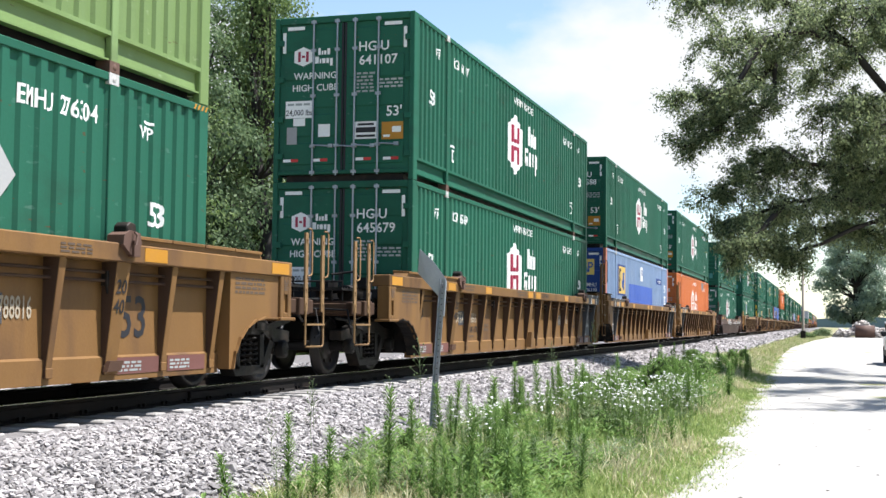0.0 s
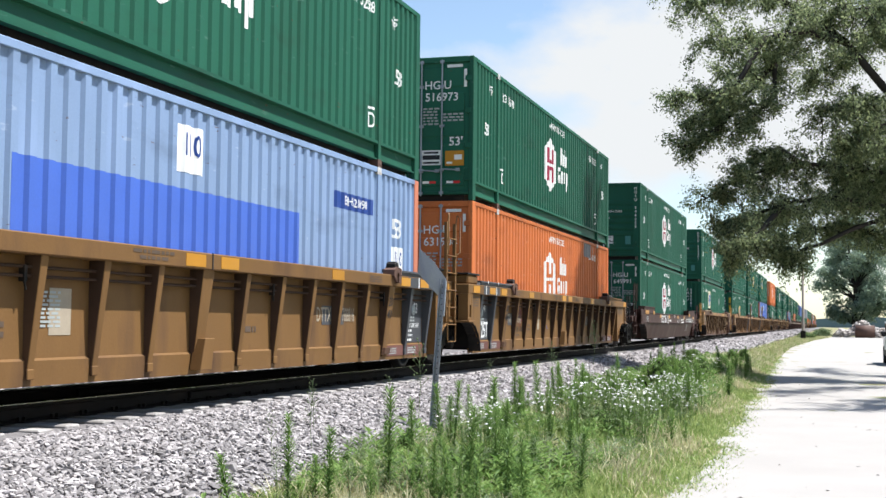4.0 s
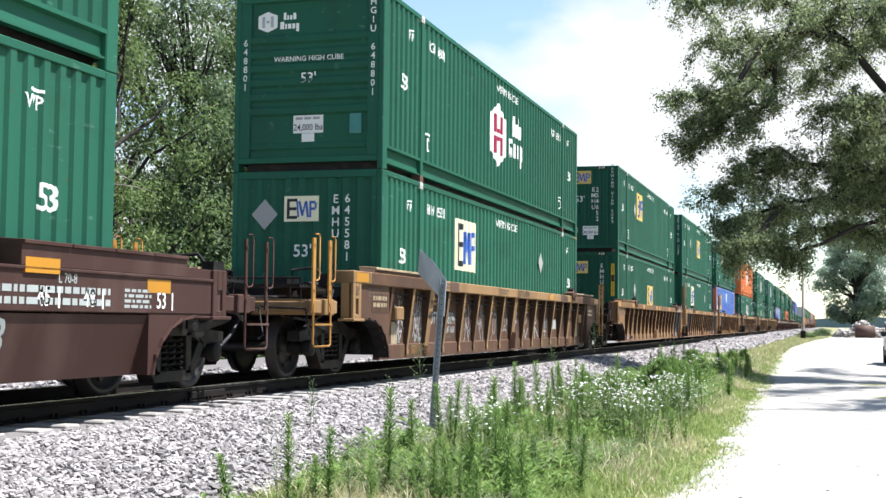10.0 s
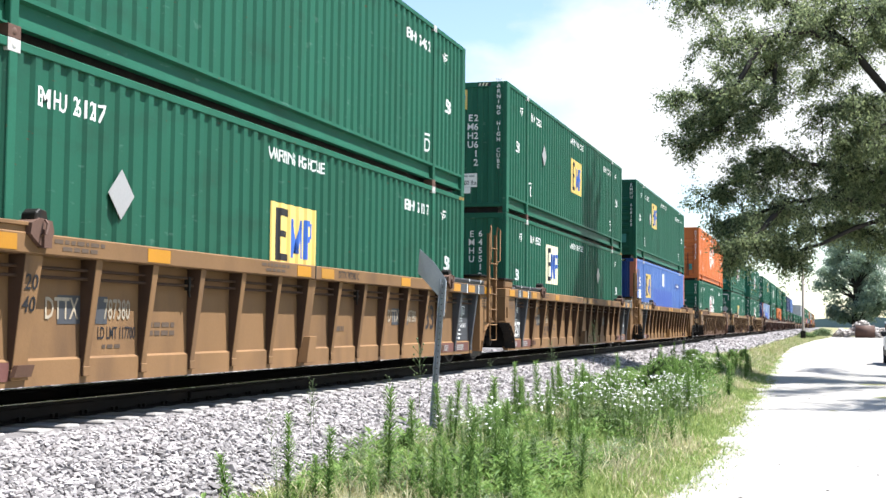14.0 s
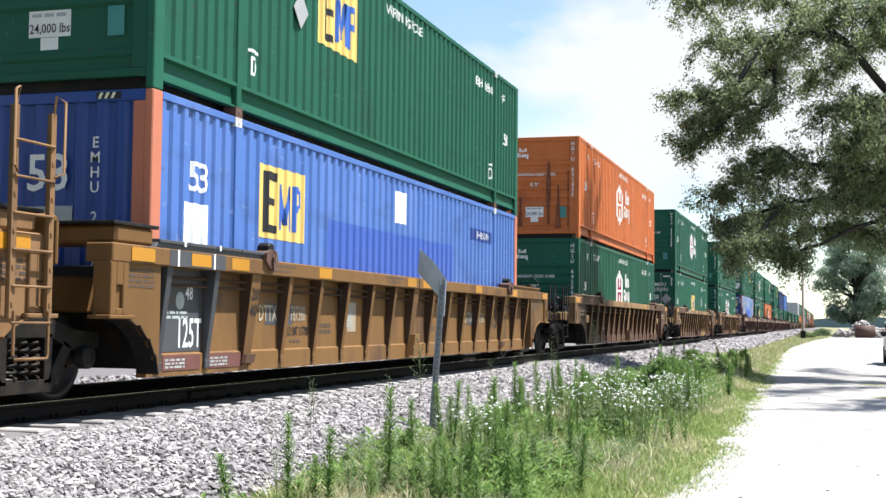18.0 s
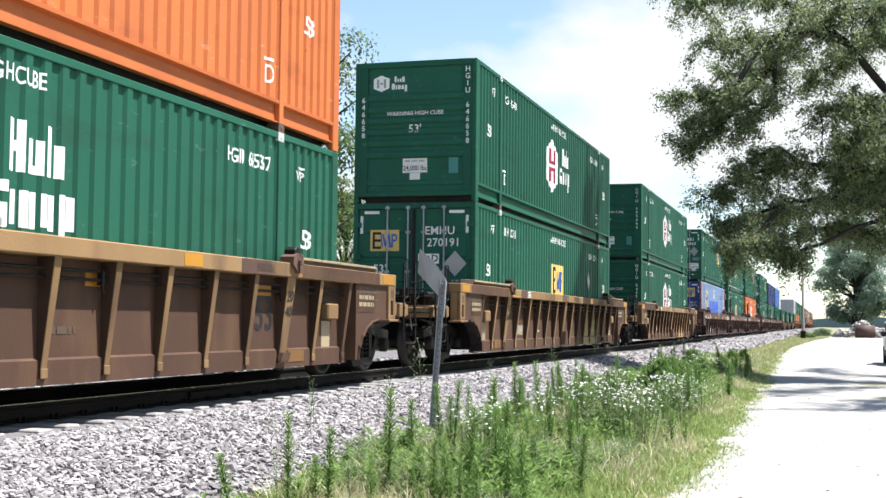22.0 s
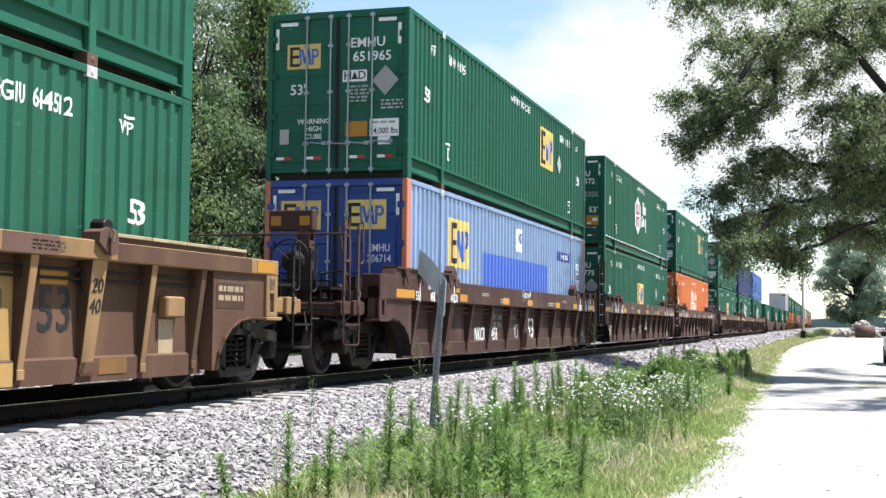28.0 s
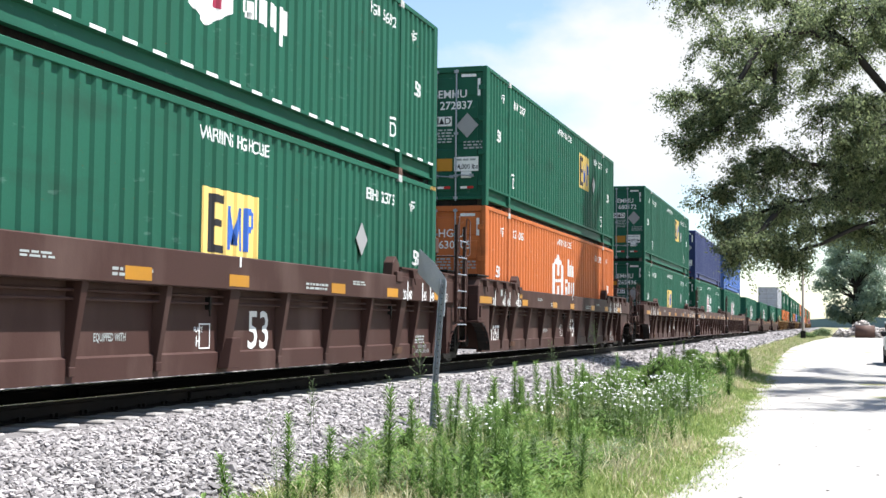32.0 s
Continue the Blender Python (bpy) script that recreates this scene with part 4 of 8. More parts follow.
def end_hardware(car, paint, skin, sy, spins, kind, single, far, iron, off, wheel):
    """What hangs beyond the well at one end. sy: -1 leads, 1 trails. kind: coupler or joint."""
    pk = paint.name
    for sx in (1,) if far else (1, -1):
        def plate():
            g = Geo()
            pts = [(sy * a, b) for a, b in ARCH] + [(sy * 9.95, 1.345), (sy * 8.33, 1.345), (sy * 8.33, 0.25)]
            if kind == "joint":
                pts = [(sy * min(a, 9.3), b) for a, b in ARCH[:-1]] + [(sy * 9.3, 1.345), (sy * 8.33, 1.345), (sy * 8.33, 0.25)]
            g.box(*sorted((sx * 1.36, sx * 1.53)), *sorted((sy * 8.335, sy * 8.37)), 0.25, 1.345)
            return g.prism(pts, sx * 1.53, sx * 1.56, "x").mesh("end_plate", skin)
        part("end_plate", cached(("eplate", pk, sx, sy, kind), plate), car, "plate cut out over the wheels")

        def rim():
            g = Geo()
            pts = ARCH if kind == "coupler" else ARCH[:-1]
            for (a, b), (c, d) in zip(pts[:-1], pts[1:]):
                g.add([(sx * x, sy * y, z) for x in (1.36, 1.595) for y, z in ((a, b), (c, d), (c, d + 0.03), (a + 0.03, b + 0.01))],
                      [(0, 1, 2, 3), (4, 5, 6, 7), (0, 1, 5, 4), (3, 2, 6, 7)])
            # The leading rim is near black, its shade put into the colour.
            return g.mesh("arch_rim", BLACK_STEEL if sy < 0 else skin)
        part("arch_rim", cached(("rim", pk, sx, sy, kind), rim), car, "bent flange over the wheels")
        ye = 9.79 if kind == "coupler" else 9.15

        def post_():
            g = Geo()
            for a, b in ((-0.16, -0.06), (0.06, 0.16)):
                g.box(*sorted((sx * 1.40, sx * 1.595)), a, b, 0.84, 1.345)
            g.box(*sorted((sx * 1.40, sx * 1.595)), -0.06, 0.06, 0.84, 0.90).box(*sorted((sx * 1.40, sx * 1.595)), -0.06, 0.06, 1.12, 1.345)
            g.box(*sorted((sx * 1.40, sx * 1.46)), -0.06, 0.06, 0.90, 1.12).box(*sorted((sx * 1.38, sx * 1.63)), -0.22, 0.22, 0.80, 0.84)
            return g.mesh("jacking_post", paint, 0.008)
        part("jacking_post", cached(("jpost", pk, sx), post_), car, "slotted end post", at=(0, sy * ye, 0))
        if kind == "coupler":
            if not far or sx > 0:
                tall = 1.75 if iron is BLACK_STEEL else 1.95
                if iron is BROWN:
                    tall = 2.2 if sy < 0 else 1.75
                if iron is FADED and sy < 0:
                    tall = 1.9 if paint is OLD_TAN else 1.5
                rail = BROWN if iron is FADED and sy < 0 and paint is FADED_TAN else iron
                ladder(car, rail, sx, sy, tall, iron in (FADED, OLD_TAN))
        elif sy > 0:
            def rungs():
                g = Geo()
                for dy in (-0.26, 0.26):
                    g.box(-0.012, 0.012, dy - 0.035, dy + 0.035, 0.80, 2.55)
                    g.box(-0.05, -0.012, dy - 0.008, dy + 0.008, 0.80, 2.55)
                    g.tube([(0.02, dy * 0.92, 0.86), (0.02, dy * 0.92, 0.50), (0.02, dy * 0.88, 0.46), (0.02, 0, 0.46)], 0.014, 6)
                    g.tube([(0.03, dy, 2.0), (0.06, dy * 1.35, 2.04), (0.06, dy * 1.35, 2.66), (0.03, dy, 2.7), (0.0, dy, 2.5)], 0.013, 6)
                    for z in (0.9, 1.2, 1.5, 1.8, 2.1):
                        g.box(0.012, 0.022, dy - 0.014, dy + 0.014, z, z + 0.028)
                return g.mesh("end_ladder", paint)
            lad = part("end_ladder", cached(("rungs", pk), rungs), car, "tall steel ladder at the joint", at=(sx * 1.65, 8.92, 0))
            for z in (0.76, 1.06, 1.36, 1.66, 1.96, 2.26) if sx > 0 and not far else ():
                part("rung", cached(("rung", pk), lambda: Geo().tube([(0.014, -0.27, 0), (0.03, -0.24, 0), (0.03, 0.24, 0), (0.014, 0.27, 0)], 0.013, 6).mesh("rung", GALV if paint is BROWN else paint)), lad, at=(0, 0, z))

    def bulkhead():
        return Geo().box(-1.36, 1.36, -0.04, 0.04, 0.30, 1.30).box(-1.36, 1.36, -0.10, 0.10, 1.18, 1.34).mesh("well_end", BLACK_STEEL if paint is not BROWN else paint, 0.01)
    part("well_end", cached(("bulk", pk), bulkhead), car, "end wall of the well", at=(0, sy * 8.33, 0))
    if paint is BROWN and sy < 0 and not far and not single:
        yt = -10.4 if kind == "coupler" else -9.15

        def tower():
            g = Geo()
            for y in (-0.09, 0.09):
                g.box(0.48, 0.68, y - 0.008, y + 0.008, 1.0, 2.42)
            g.box(0.48, 0.49, -0.09, 0.09, 1.0, 2.42)
            for z in (1.25, 1.55, 1.85, 2.15):
                g.box(0.67, 0.68, -0.09, 0.09, z, z + 0.14)
            return g.tube([(1.25, 0.02, 1.15), (1.10, 0.02, 2.2)], 0.016, 6).mesh("brake_post", BROWN, 0.0)
        part("brake_post", cached("tower", tower), car, "brown perforated upright post", at=(0, yt, 0))
        part("top_box", cached("towerbox", lambda: Geo().box(0.02, 0.72, -0.10, 0.10, 2.14, 2.44).mesh("top_box", BROWN, 0.012)), car, "brown box beam on the post", at=(0, yt, 0))
        for x in (0.14, 0.60):
            part("reflector", cached("boxref", lambda: Geo().box(-0.08, 0.08, -0.106, -0.10, -0.07, 0.07).mesh("reflector", AMBER)), car, "amber reflective patch", at=(x, yt, 2.28))
        part("cross_rail", cached("crossrail", lambda: Geo().tube([(-1.3, 0, 1.2), (-1.3, 0, 2.06), (1.36, 0, 2.06), (1.42, 0, 1.98), (1.42, 0, 1.1)], 0.018, 6).mesh("cross_rail", BROWN)), car, "bent pipe rail across the car end", at=(0, yt - 0.35, 0))
    if kind == "coupler":
        def deck():
            g = Geo().box(-1.32, 1.32, *sorted((sy * 8.5, sy * 9.9)), 1.02, 1.16)
            g.prism([(sy * 9.9, 0.86), (sy * 9.9, 1.16), (sy * 11.1, 1.10), (sy * 11.1, 0.92)], -0.42, 0.42, "x")
            return g.mesh("end_deck", BLACK_STEEL, 0.015)
        part("end_deck", cached(("deck", sy), deck), car, "black centre sill and end deck")

        def beam():
            g = Geo().box(-0.55, 0.55, -0.16, 0.16, 0.88, 1.10).box(-0.50, 0.50, -0.55, -0.47, 0.92, 1.06)
            g.box(0.40, 0.50, -0.55, 0.40, 0.90, 1.08).box(-0.05, 0.04, -0.50, 0.3, 0.92, 1.04)
            return g.mesh("cross_beam", paint if paint not in TANS else RIB_SHADE_BROWN, 0.012)
        for sx in (1, -1):
            part("cross_beam", cached(("beam", pk), beam), car, "painted end beam", at=(sx * 0.95, sy * 10.60, 0))

        def walkway():
            g = Geo()
            for k in range(9):
                g.box(-1.25, 1.25, -0.44 + k * 0.112, -0.40 + k * 0.112, 1.255, 1.295)
            for x in (-1.24, -0.62, 0.0, 0.62, 1.24):
                g.box(x - 0.012, x + 0.012, -0.44, 0.5, 1.25, 1.28)
            for x in (-0.9, 0.9):
                g.box(x - 0.03, x + 0.03, -0.03, 0.03, 1.1, 1.27)
            return g.mesh("walkway", BLACK_STEEL)
        part("walkway", cached("walkway", walkway), car, "open steel end walkway", at=(0, sy * 10.62, 0))

        def knuckle():
            g = Geo().box(-0.11, 0.11, *sorted((sy * 11.0, sy * 11.55)), 0.78, 0.96)
            g.prism([(-0.2, sy * 11.5), (0.2, sy * 11.5), (0.22, sy * 11.72), (0.05, sy * 11.80), (-0.08, sy * 11.68), (-0.22, sy * 11.76)], 0.74, 1.02, "z")
            return g.mesh("coupler", GREASE, 0.012)
        part("coupler", cached(("knuckle", sy), knuckle), car, "cast knuckle coupler", at=(0, -off, 0))

        def hose():
            pts = [(0.3, sy * 11.0, 0.85), (0.34, sy * 11.3, 0.62), (0.32, sy * 11.6, 0.45), (0.25, sy * 11.78, 0.5)]
            return Geo().tube(pts, 0.025, 7).mesh("air_hose", INK)
        part("air_hose", cached(("hose", sy), hose), car, "black rubber brake hose", at=(0, -off, 0))

        def pipes():
            g = Geo().tube([(0.5, sy * 9.9, 1.22), (0.9, sy * 10.3, 1.26), (1.3, sy * 10.1, 1.30)], 0.03, 7).tube([(-1.2, sy * 10.9, 1.38), (1.2, sy * 10.9, 1.38)], 0.016, 6)
            return g.tube([(1.2, sy * 10.9, 1.38), (1.2, sy * 10.9, 1.1)], 0.014, 6).tube([(-1.2, sy * 10.9, 1.38), (-1.2, sy * 10.9, 1.1)], 0.014, 6).mesh("end_piping", BLACK_STEEL)
        part("end_piping", cached(("epipes", sy), pipes), car, "bent pipes and a cross rail")
        if not far:
            def gear():
                g = Geo().lathe([(-0.26, 0.0001), (-0.26, 0.13), (0.18, 0.14), (0.20, 0.10), (0.26, 0.06), (0.26, 0.0001)], "y", 14, (0.98, sy * 9.98, 1.22))
                g.box(0.80, 1.16, sy * 9.98 - 0.05, sy * 9.98 + 0.05, 1.02, 1.12)
                return g.mesh("brake_cylinder", GREASE, 0.006)
            part("brake_cylinder", cached(("bcyl", sy), gear), car, "grimy brake cylinder on the end deck")

            def levers():
                g = Geo().prism([(sy * 9.75, 0.70), (sy * 10.05, 0.66), (sy * 10.75, 0.78), (sy * 10.75, 0.84), (sy * 10.05, 0.75), (sy * 9.75, 0.80)], 1.20, 1.23, "x")
                g.tube([(1.25, sy * 10.0, 1.30), (1.40, sy * 10.25, 1.22), (1.42, sy * 10.45, 0.95), (1.36, sy * 10.85, 0.80), (1.2, sy * 11.15, 0.84)], 0.02, 6)
                g.tube([(0.15, sy * 11.12, 1.08), (0.8, sy * 11.16, 0.98), (1.40, sy * 11.2, 0.96), (1.46, sy * 11.2, 0.62), (1.46, sy * 11.05, 0.58)], 0.016, 6)
                g.tube([(0.7, sy * 10.05, 1.30), (0.72, sy * 10.1, 1.52), (1.1, sy * 10.2, 1.55), (1.3, sy * 10.15, 1.34)], 0.022, 6)
                return g.box(1.22, 1.36, *sorted((sy * 10.08, sy * 10.34)), 1.30, 1.46).box(0.55, 0.75, *sorted((sy * 9.95, sy * 10.35)), 1.16, 1.42).mesh("brake_rigging", BLACK_STEEL, 0.0)
            part("brake_rigging", cached(("brig", sy), levers), car, "black levers, rods and valve boxes")
        truck(car, sy * 9.65 - off, spins, not far)
        if wheel and sy < 0:
            def wheel_():
                g = Geo()
                ring = [(0.30 * math.cos(a), 0, 0.30 * math.sin(a)) for a in np.linspace(0, 2 * math.pi, 25)]
                g.tube(ring, 0.014, 6, cap=False)
                for q in range(5):
                    a = q * 2 * math.pi / 5
                    g.tube([(0, 0, 0), (0.27 * math.cos(a), 0, 0.27 * math.sin(a))], 0.01, 5)
                g.box(-0.05, 0.05, 0.02, 0.14, -0.55, 0.08)
                return g.mesh("brake_wheel", GREASE)
            part("brake_wheel", cached("brakewheel", wheel_), car, "spoked hand brake wheel on its post", at=(0.55, -10.9, 1.68))
            part("brake_drum", cached("brakedrum", lambda: Geo().lathe([(0.03, 0.0001), (0.03, 0.15), (0.16, 0.17), (0.20, 0.12), (0.20, 0.0001)], "y", 16).mesh("brake_drum", GREASE)), car, "grimy brake drum behind the wheel", at=(0.55, -10.9, 1.66))
    else:
        def arm():
            return Geo().prism([(-0.9, sy * 8.45), (0.9, sy * 8.45), (0.45, sy * 9.62), (-0.45, sy * 9.62)], 0.86, 1.22, "z").mesh("joint_arm", paint, 0.02)
        part("joint_arm", cached(("arm", pk, sy), arm), car, "tapered arm to the shared bogie", at=(0, -off, 0))
        part("joint_box", cached(("jbox", pk, sy), lambda: Geo().box(0.45, 1.54, *sorted((sy * 8.45, sy * 9.15)), 1.525, 1.70).mesh("joint_box", paint, 0.03)), car, "painted steel box over the joint")
        part("joint_cap", cached(("jcap", sy), lambda: Geo().box(0.40, 1.56, *sorted((sy * 8.38, sy * 9.22)), 1.70, 1.735).mesh("joint_cap", BLACK_STEEL, 0.006)), car, "dark plate on the box")
        if sy < 0:
            part("joint_guard", cached(("jguard", pk), lambda: Geo().prism([(-9.95, 1.30), (-9.95, 1.66), (-9.88, 1.76), (-9.55, 1.76), (-9.50, 1.70), (-9.50, 1.30), (-9.54, 1.30), (-9.54, 1.70), (-9.86, 1.72), (-9.91, 1.64), (-9.91, 1.30)], 0.5, 1.15, "x").mesh("joint_guard", paint, 0.01)), car, "bent guard plate at the joint")
        if sy > 0:
            truck(car, 9.65 - off, spins, not far)


def rib_places(style):
    """Spacing of the upright ribs along a side, and the broad ones among them."""
    half = [1.5, 3.05, 4.55, 5.98, 6.8, 7.92] if style == "belt" else [1.01, 2.02, 3.02, 4.03, 5.06, 6.07, 7.07, 8.13]
    broad = (0.0, 5.98) if style == "belt" else (0.0, 6.07)
    return [-y for y in reversed(half)] + [0.0] + half, broad


def guide_rail(car, paint, skin, sx, sy, top, style, kind, far):
    """Raised guide beside the container with a capped top in short lengths, and its latch."""
    dark = style == "belt"
    inner = (6.0 if sy < 0 else 5.7) if dark else 5.95 if kind == "joint" and sy < 0 else 6.2
    outer = 9.15 if dark else 8.45 if kind == "joint" else 9.05
    h = 0.11 if dark else 0.19 if style == "smooth" else 0.055
    slate = paint in TANS and kind == "joint"
    side = mat_slate() if slate else skin if paint is OLD_TAN else paint
    cap = mat_slate() if slate else mat_cream() if paint is OLD_TAN else paint

    def body():
        return Geo().prism([(sy * inner, top), (sy * inner, top + h), (sy * outer, top + h), (sy * (outer + 0.06), top)], *sorted((sx * 1.35, sx * 1.585)), "x").mesh("guide_plate", side, 0.006)
    part("guide_plate", cached(("guide", side.name, sx, sy, top, inner, outer), body), car, "raised guide for the container")
    n = 1 if far else 4
    step = (outer - inner) / n
    for k in range(n):
        def lid():
            return Geo().prism([(sx * 1.33, -0.004), (sx * 1.61, -0.004), (sx * 1.61, 0.03), (sx * 1.36, 0.045), (sx * 1.33, 0.045)], -step / 2 + 0.008, step / 2 - 0.008, "y").mesh("guide_cap", cap, 0.004)
        part("guide_cap", cached(("gcap", cap.name, sx, round(step, 3)), lid), car, at=(0, sy * (inner + (k + 0.5) * step), top + h))
        if dark and not far:
            part("hook", cached(("hook", sx), lambda: Geo().prism([(-0.09, 0.10), (0.09, 0.10), (0.05, -0.02), (-0.05, -0.02)], *sorted((sx * 1.585, sx * 1.66)), "x").tube([(sx * 1.64, 0.02, 0.0), (sx * 1.64, 0.08, -0.10), (sx * 1.63, 0.14, -0.12)], 0.01, 5).mesh("hook", paint)), car, "small hooked bracket", at=(0, sy * (inner + (k + 0.6) * step), top))
    if far or style == "smooth":
        return
    yl = sy * (inner - 0.12)

    def latch():
        g = Geo()
        if dark:
            g.prism([(-0.20, 0.0), (-0.15, 0.20), (-0.02, 0.30), (0.16, 0.18), (0.16, 0.0)], *sorted((sx * 1.40, sx * 1.56)), "x")
            return g.box(*sorted((sx * 1.55, sx * 1.62)), -0.12, 0.14, -0.10, 0.06).mesh("container_latch", paint, 0.008)
        g.prism([(-0.22, -0.02), (-0.20, 0.10), (-0.06, 0.16), (0.16, 0.14), (0.20, 0.02), (0.14, -0.12), (-0.04, -0.14)], *sorted((sx * 1.46, sx * 1.645)), "x")
        g.box(*sorted((sx * 1.60, sx * 1.67)), -0.02, 0.12, -0.16, 0.04).tube([(sx * 1.655, -0.05, -0.02), (sx * 1.70, -0.05, -0.02), (sx * 1.70, -0.02, 0.10), (sx * 1.66, 0.0, 0.14)], 0.014, 6)
        return g.mesh("container_latch", RUSTY, 0.01)
    lt = part("container_latch", cached(("latch", pk_of(paint), sx, dark), latch), car, "grimy hinged container latch", at=(0, yl, top))
    lt.scale = (1, 1, 1) if dark else (1, 0.8, 0.78)
    if not dark:
        part("latch_head", cached(("lhead", sx), lambda: Geo().prism([(-0.10, 0.14), (-0.09, 0.22), (-0.02, 0.27), (0.10, 0.25), (0.13, 0.14)], *sorted((sx * 1.47, sx * 1.62)), "x").mesh("latch_head", GREASE, 0.012)), lt, "grimy latch head")


def pk_of(paint):
    return paint.name


def well_car(paint, front, rear, style, label, spins, far, iron, off=0.0, wheel=False):
    car = thing("well_car", label, "rail car", group="well cars of the train")
    pk = paint.name
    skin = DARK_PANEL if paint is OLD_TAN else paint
    low = 1.14 if style == "belt" else 1.34
    y0, y1 = (-9.95 if front == "coupler" else -9.3), (9.95 if rear == "coupler" else 9.3)
    ys, broad = rib_places(style)
    slated = []
    if paint in TANS:
        slated = [-8.13, -7.07] * (front == "joint") + [8.13, 7.07] * (rear == "joint")
    for sx in (1, -1):
        if style == "smooth":
            def belt():
                g = Geo().prism([(sx * 1.40, 0.84), (sx * 1.57, 0.86), (sx * 1.57, 1.20), (sx * 1.59, 1.21), (sx * 1.59, 1.24), (sx * 1.38, 1.24), (sx * 1.38, 0.84)], y0, y1, "y")
                return g.mesh("side_belt", paint, 0.006)
            part("side_sill", cached(("belt", pk, sx, y0, y1), belt), car, "flat belt along the top of the side")
            part("side_panel", cached(("skirt", pk, sx), lambda: Geo().prism([(sx * 1.36, 0.25), (sx * 1.40, 0.25), (sx * 1.54, 0.84), (sx * 1.46, 0.84)], -8.42, 8.42, "y").mesh("side_panel", paint)), car, "smooth lower skirt")
        else:
            part("side_sill", cached(("sill", pk, sx, y0, y1, low), lambda: Geo().box(*sorted((sx * 1.305, sx * 1.60)), y0, y1, low, 1.52).mesh("side_sill", paint, 0.012)), car, "box beam along the top of the side")
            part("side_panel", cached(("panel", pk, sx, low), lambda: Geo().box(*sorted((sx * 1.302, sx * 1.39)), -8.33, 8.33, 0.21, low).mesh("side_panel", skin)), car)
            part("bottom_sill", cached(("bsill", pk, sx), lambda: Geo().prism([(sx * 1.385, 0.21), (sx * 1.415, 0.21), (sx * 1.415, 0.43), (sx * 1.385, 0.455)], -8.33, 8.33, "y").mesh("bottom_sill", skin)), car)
            if far or sx < 0:
                def joined():
                    g = Geo()
                    for y in ys:
                        g.prism([(sx * 1.385, 0.30), (sx * 1.465, 0.30), (sx * 1.59, low), (sx * 1.385, low)], y - 0.06, y + 0.06, "y")
                    return g.mesh("rib_row", paint)
                tagged(part("rib_row", cached(("ribrow", pk, sx, style), joined), car), kind="stuff")
            else:
                for y in ys:
                    ink = mat_slate() if y in slated else skin if abs(y) > 8 and paint is OLD_TAN else paint
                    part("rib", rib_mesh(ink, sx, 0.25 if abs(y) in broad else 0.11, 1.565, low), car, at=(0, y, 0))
                part("centre_foot", cached(("cfoot", pk, sx), lambda: Geo().prism([(-0.16, 0.26), (0.10, 0.26), (0.16, 0.60), (-0.06, 0.60)], *sorted((sx * 1.43, sx * 1.565)), "x").mesh("centre_foot", skin, 0.006)), car, "folded jacking foot under the middle rib")
                for y in broad[1:]:
                    for sy in (1, -1):
                        part("rib_foot", cached(("rfoot", sx), lambda: Geo().prism([(-0.14, 0.30), (0.10, 0.30), (0.15, 0.40), (-0.09, 0.40)], *sorted((sx * 1.44, sx * 1.49)), "x").mesh("rib_foot", DARK_PANEL)), car, "dark rope loop below the broad rib", at=(0, sy * y, 0))
                for y in (2.02, 6.07, -3.02) if style != "belt" else (-0.3, 5.75, -6.2):
                    part("pipe_valve", cached(("valve", sx), lambda: Geo().box(*sorted((sx * 1.43, sx * 1.49)), -0.02, 0.02, 1.13, 1.27).tube([(sx * 1.47, 0, 1.15), (sx * 1.47, 0.03, 1.06)], 0.012, 5).mesh("pipe_valve", GREASE)), car, "small pipe clamp", at=(0, y - 0.17, -0.02 if style != "belt" else -0.22))
            if not far and sx > 0:
                for z in ((1.16, 1.24) if style != "belt" else (0.98, 1.06)):
                    part("air_pipe", cached(("pipe", z, sx, pk), lambda: Geo().tube([(sx * 1.46, -8.2, z), (sx * 1.46, 8.2, z)], 0.017, 6).mesh("air_pipe", {TAN: RIB_SHADE_BROWN, FADED_TAN: RIB_SHADE_BROWN, OLD_TAN: BLACK_STEEL}.get(paint, paint))), car, "thin pipe under the side beam")
        top = 1.24 if style == "smooth" else 1.52
        for sy in (1, -1):
            guide_rail(car, paint, skin, sx, sy, top, style, front if sy < 0 else rear, far or sx < 0)
        spots = [(y, 1.13, 0.46, 1.604) for y in (-4.2, -1.4, 1.85, 4.4, 8.5)] + [(-8.3, 1.25, 0.9, 1.621), (-6.4, 1.25, 0.4, 1.621), (6.5, 1.25, 0.5, 1.621)]
        if style == "belt":
            spots = [(y, 1.245, 0.5, 1.604) for y in (-5.4, -2.2, 0.0, 3.05, 5.3, 7.7)] + [(-8.75, 1.245, 0.9, 1.604), (-5.8, 1.40, 0.24, 1.604)]
        elif style == "ribbed" and paint is OLD_TAN:
            spots = [(y, 1.17, 0.42, 1.397) for y in (-5.55, -1.5, 1.9, 5.58)] + [(s_ * 9.6, 1.43, 0.5, 1.604) for s_ in (-1, 1)] + [(3.4, 1.43, 0.4, 1.604)]
        elif style == "ribbed":
            spots = [(y, 1.43, 0.44, 1.604) for y in (-6.6, -4.05, -0.38, 0.42, 3.7, 6.6)]
            spots += [(sy * 9.6, 1.43, 0.5, 1.604) for sy, kind in ((-1, front), (1, rear)) if kind == "coupler"]
            spots += [(sy * y, 1.43, 0.44, 1.608) for sy, kind in ((-1, front), (1, rear)) if kind == "joint" for y in (7.55, 8.75)]
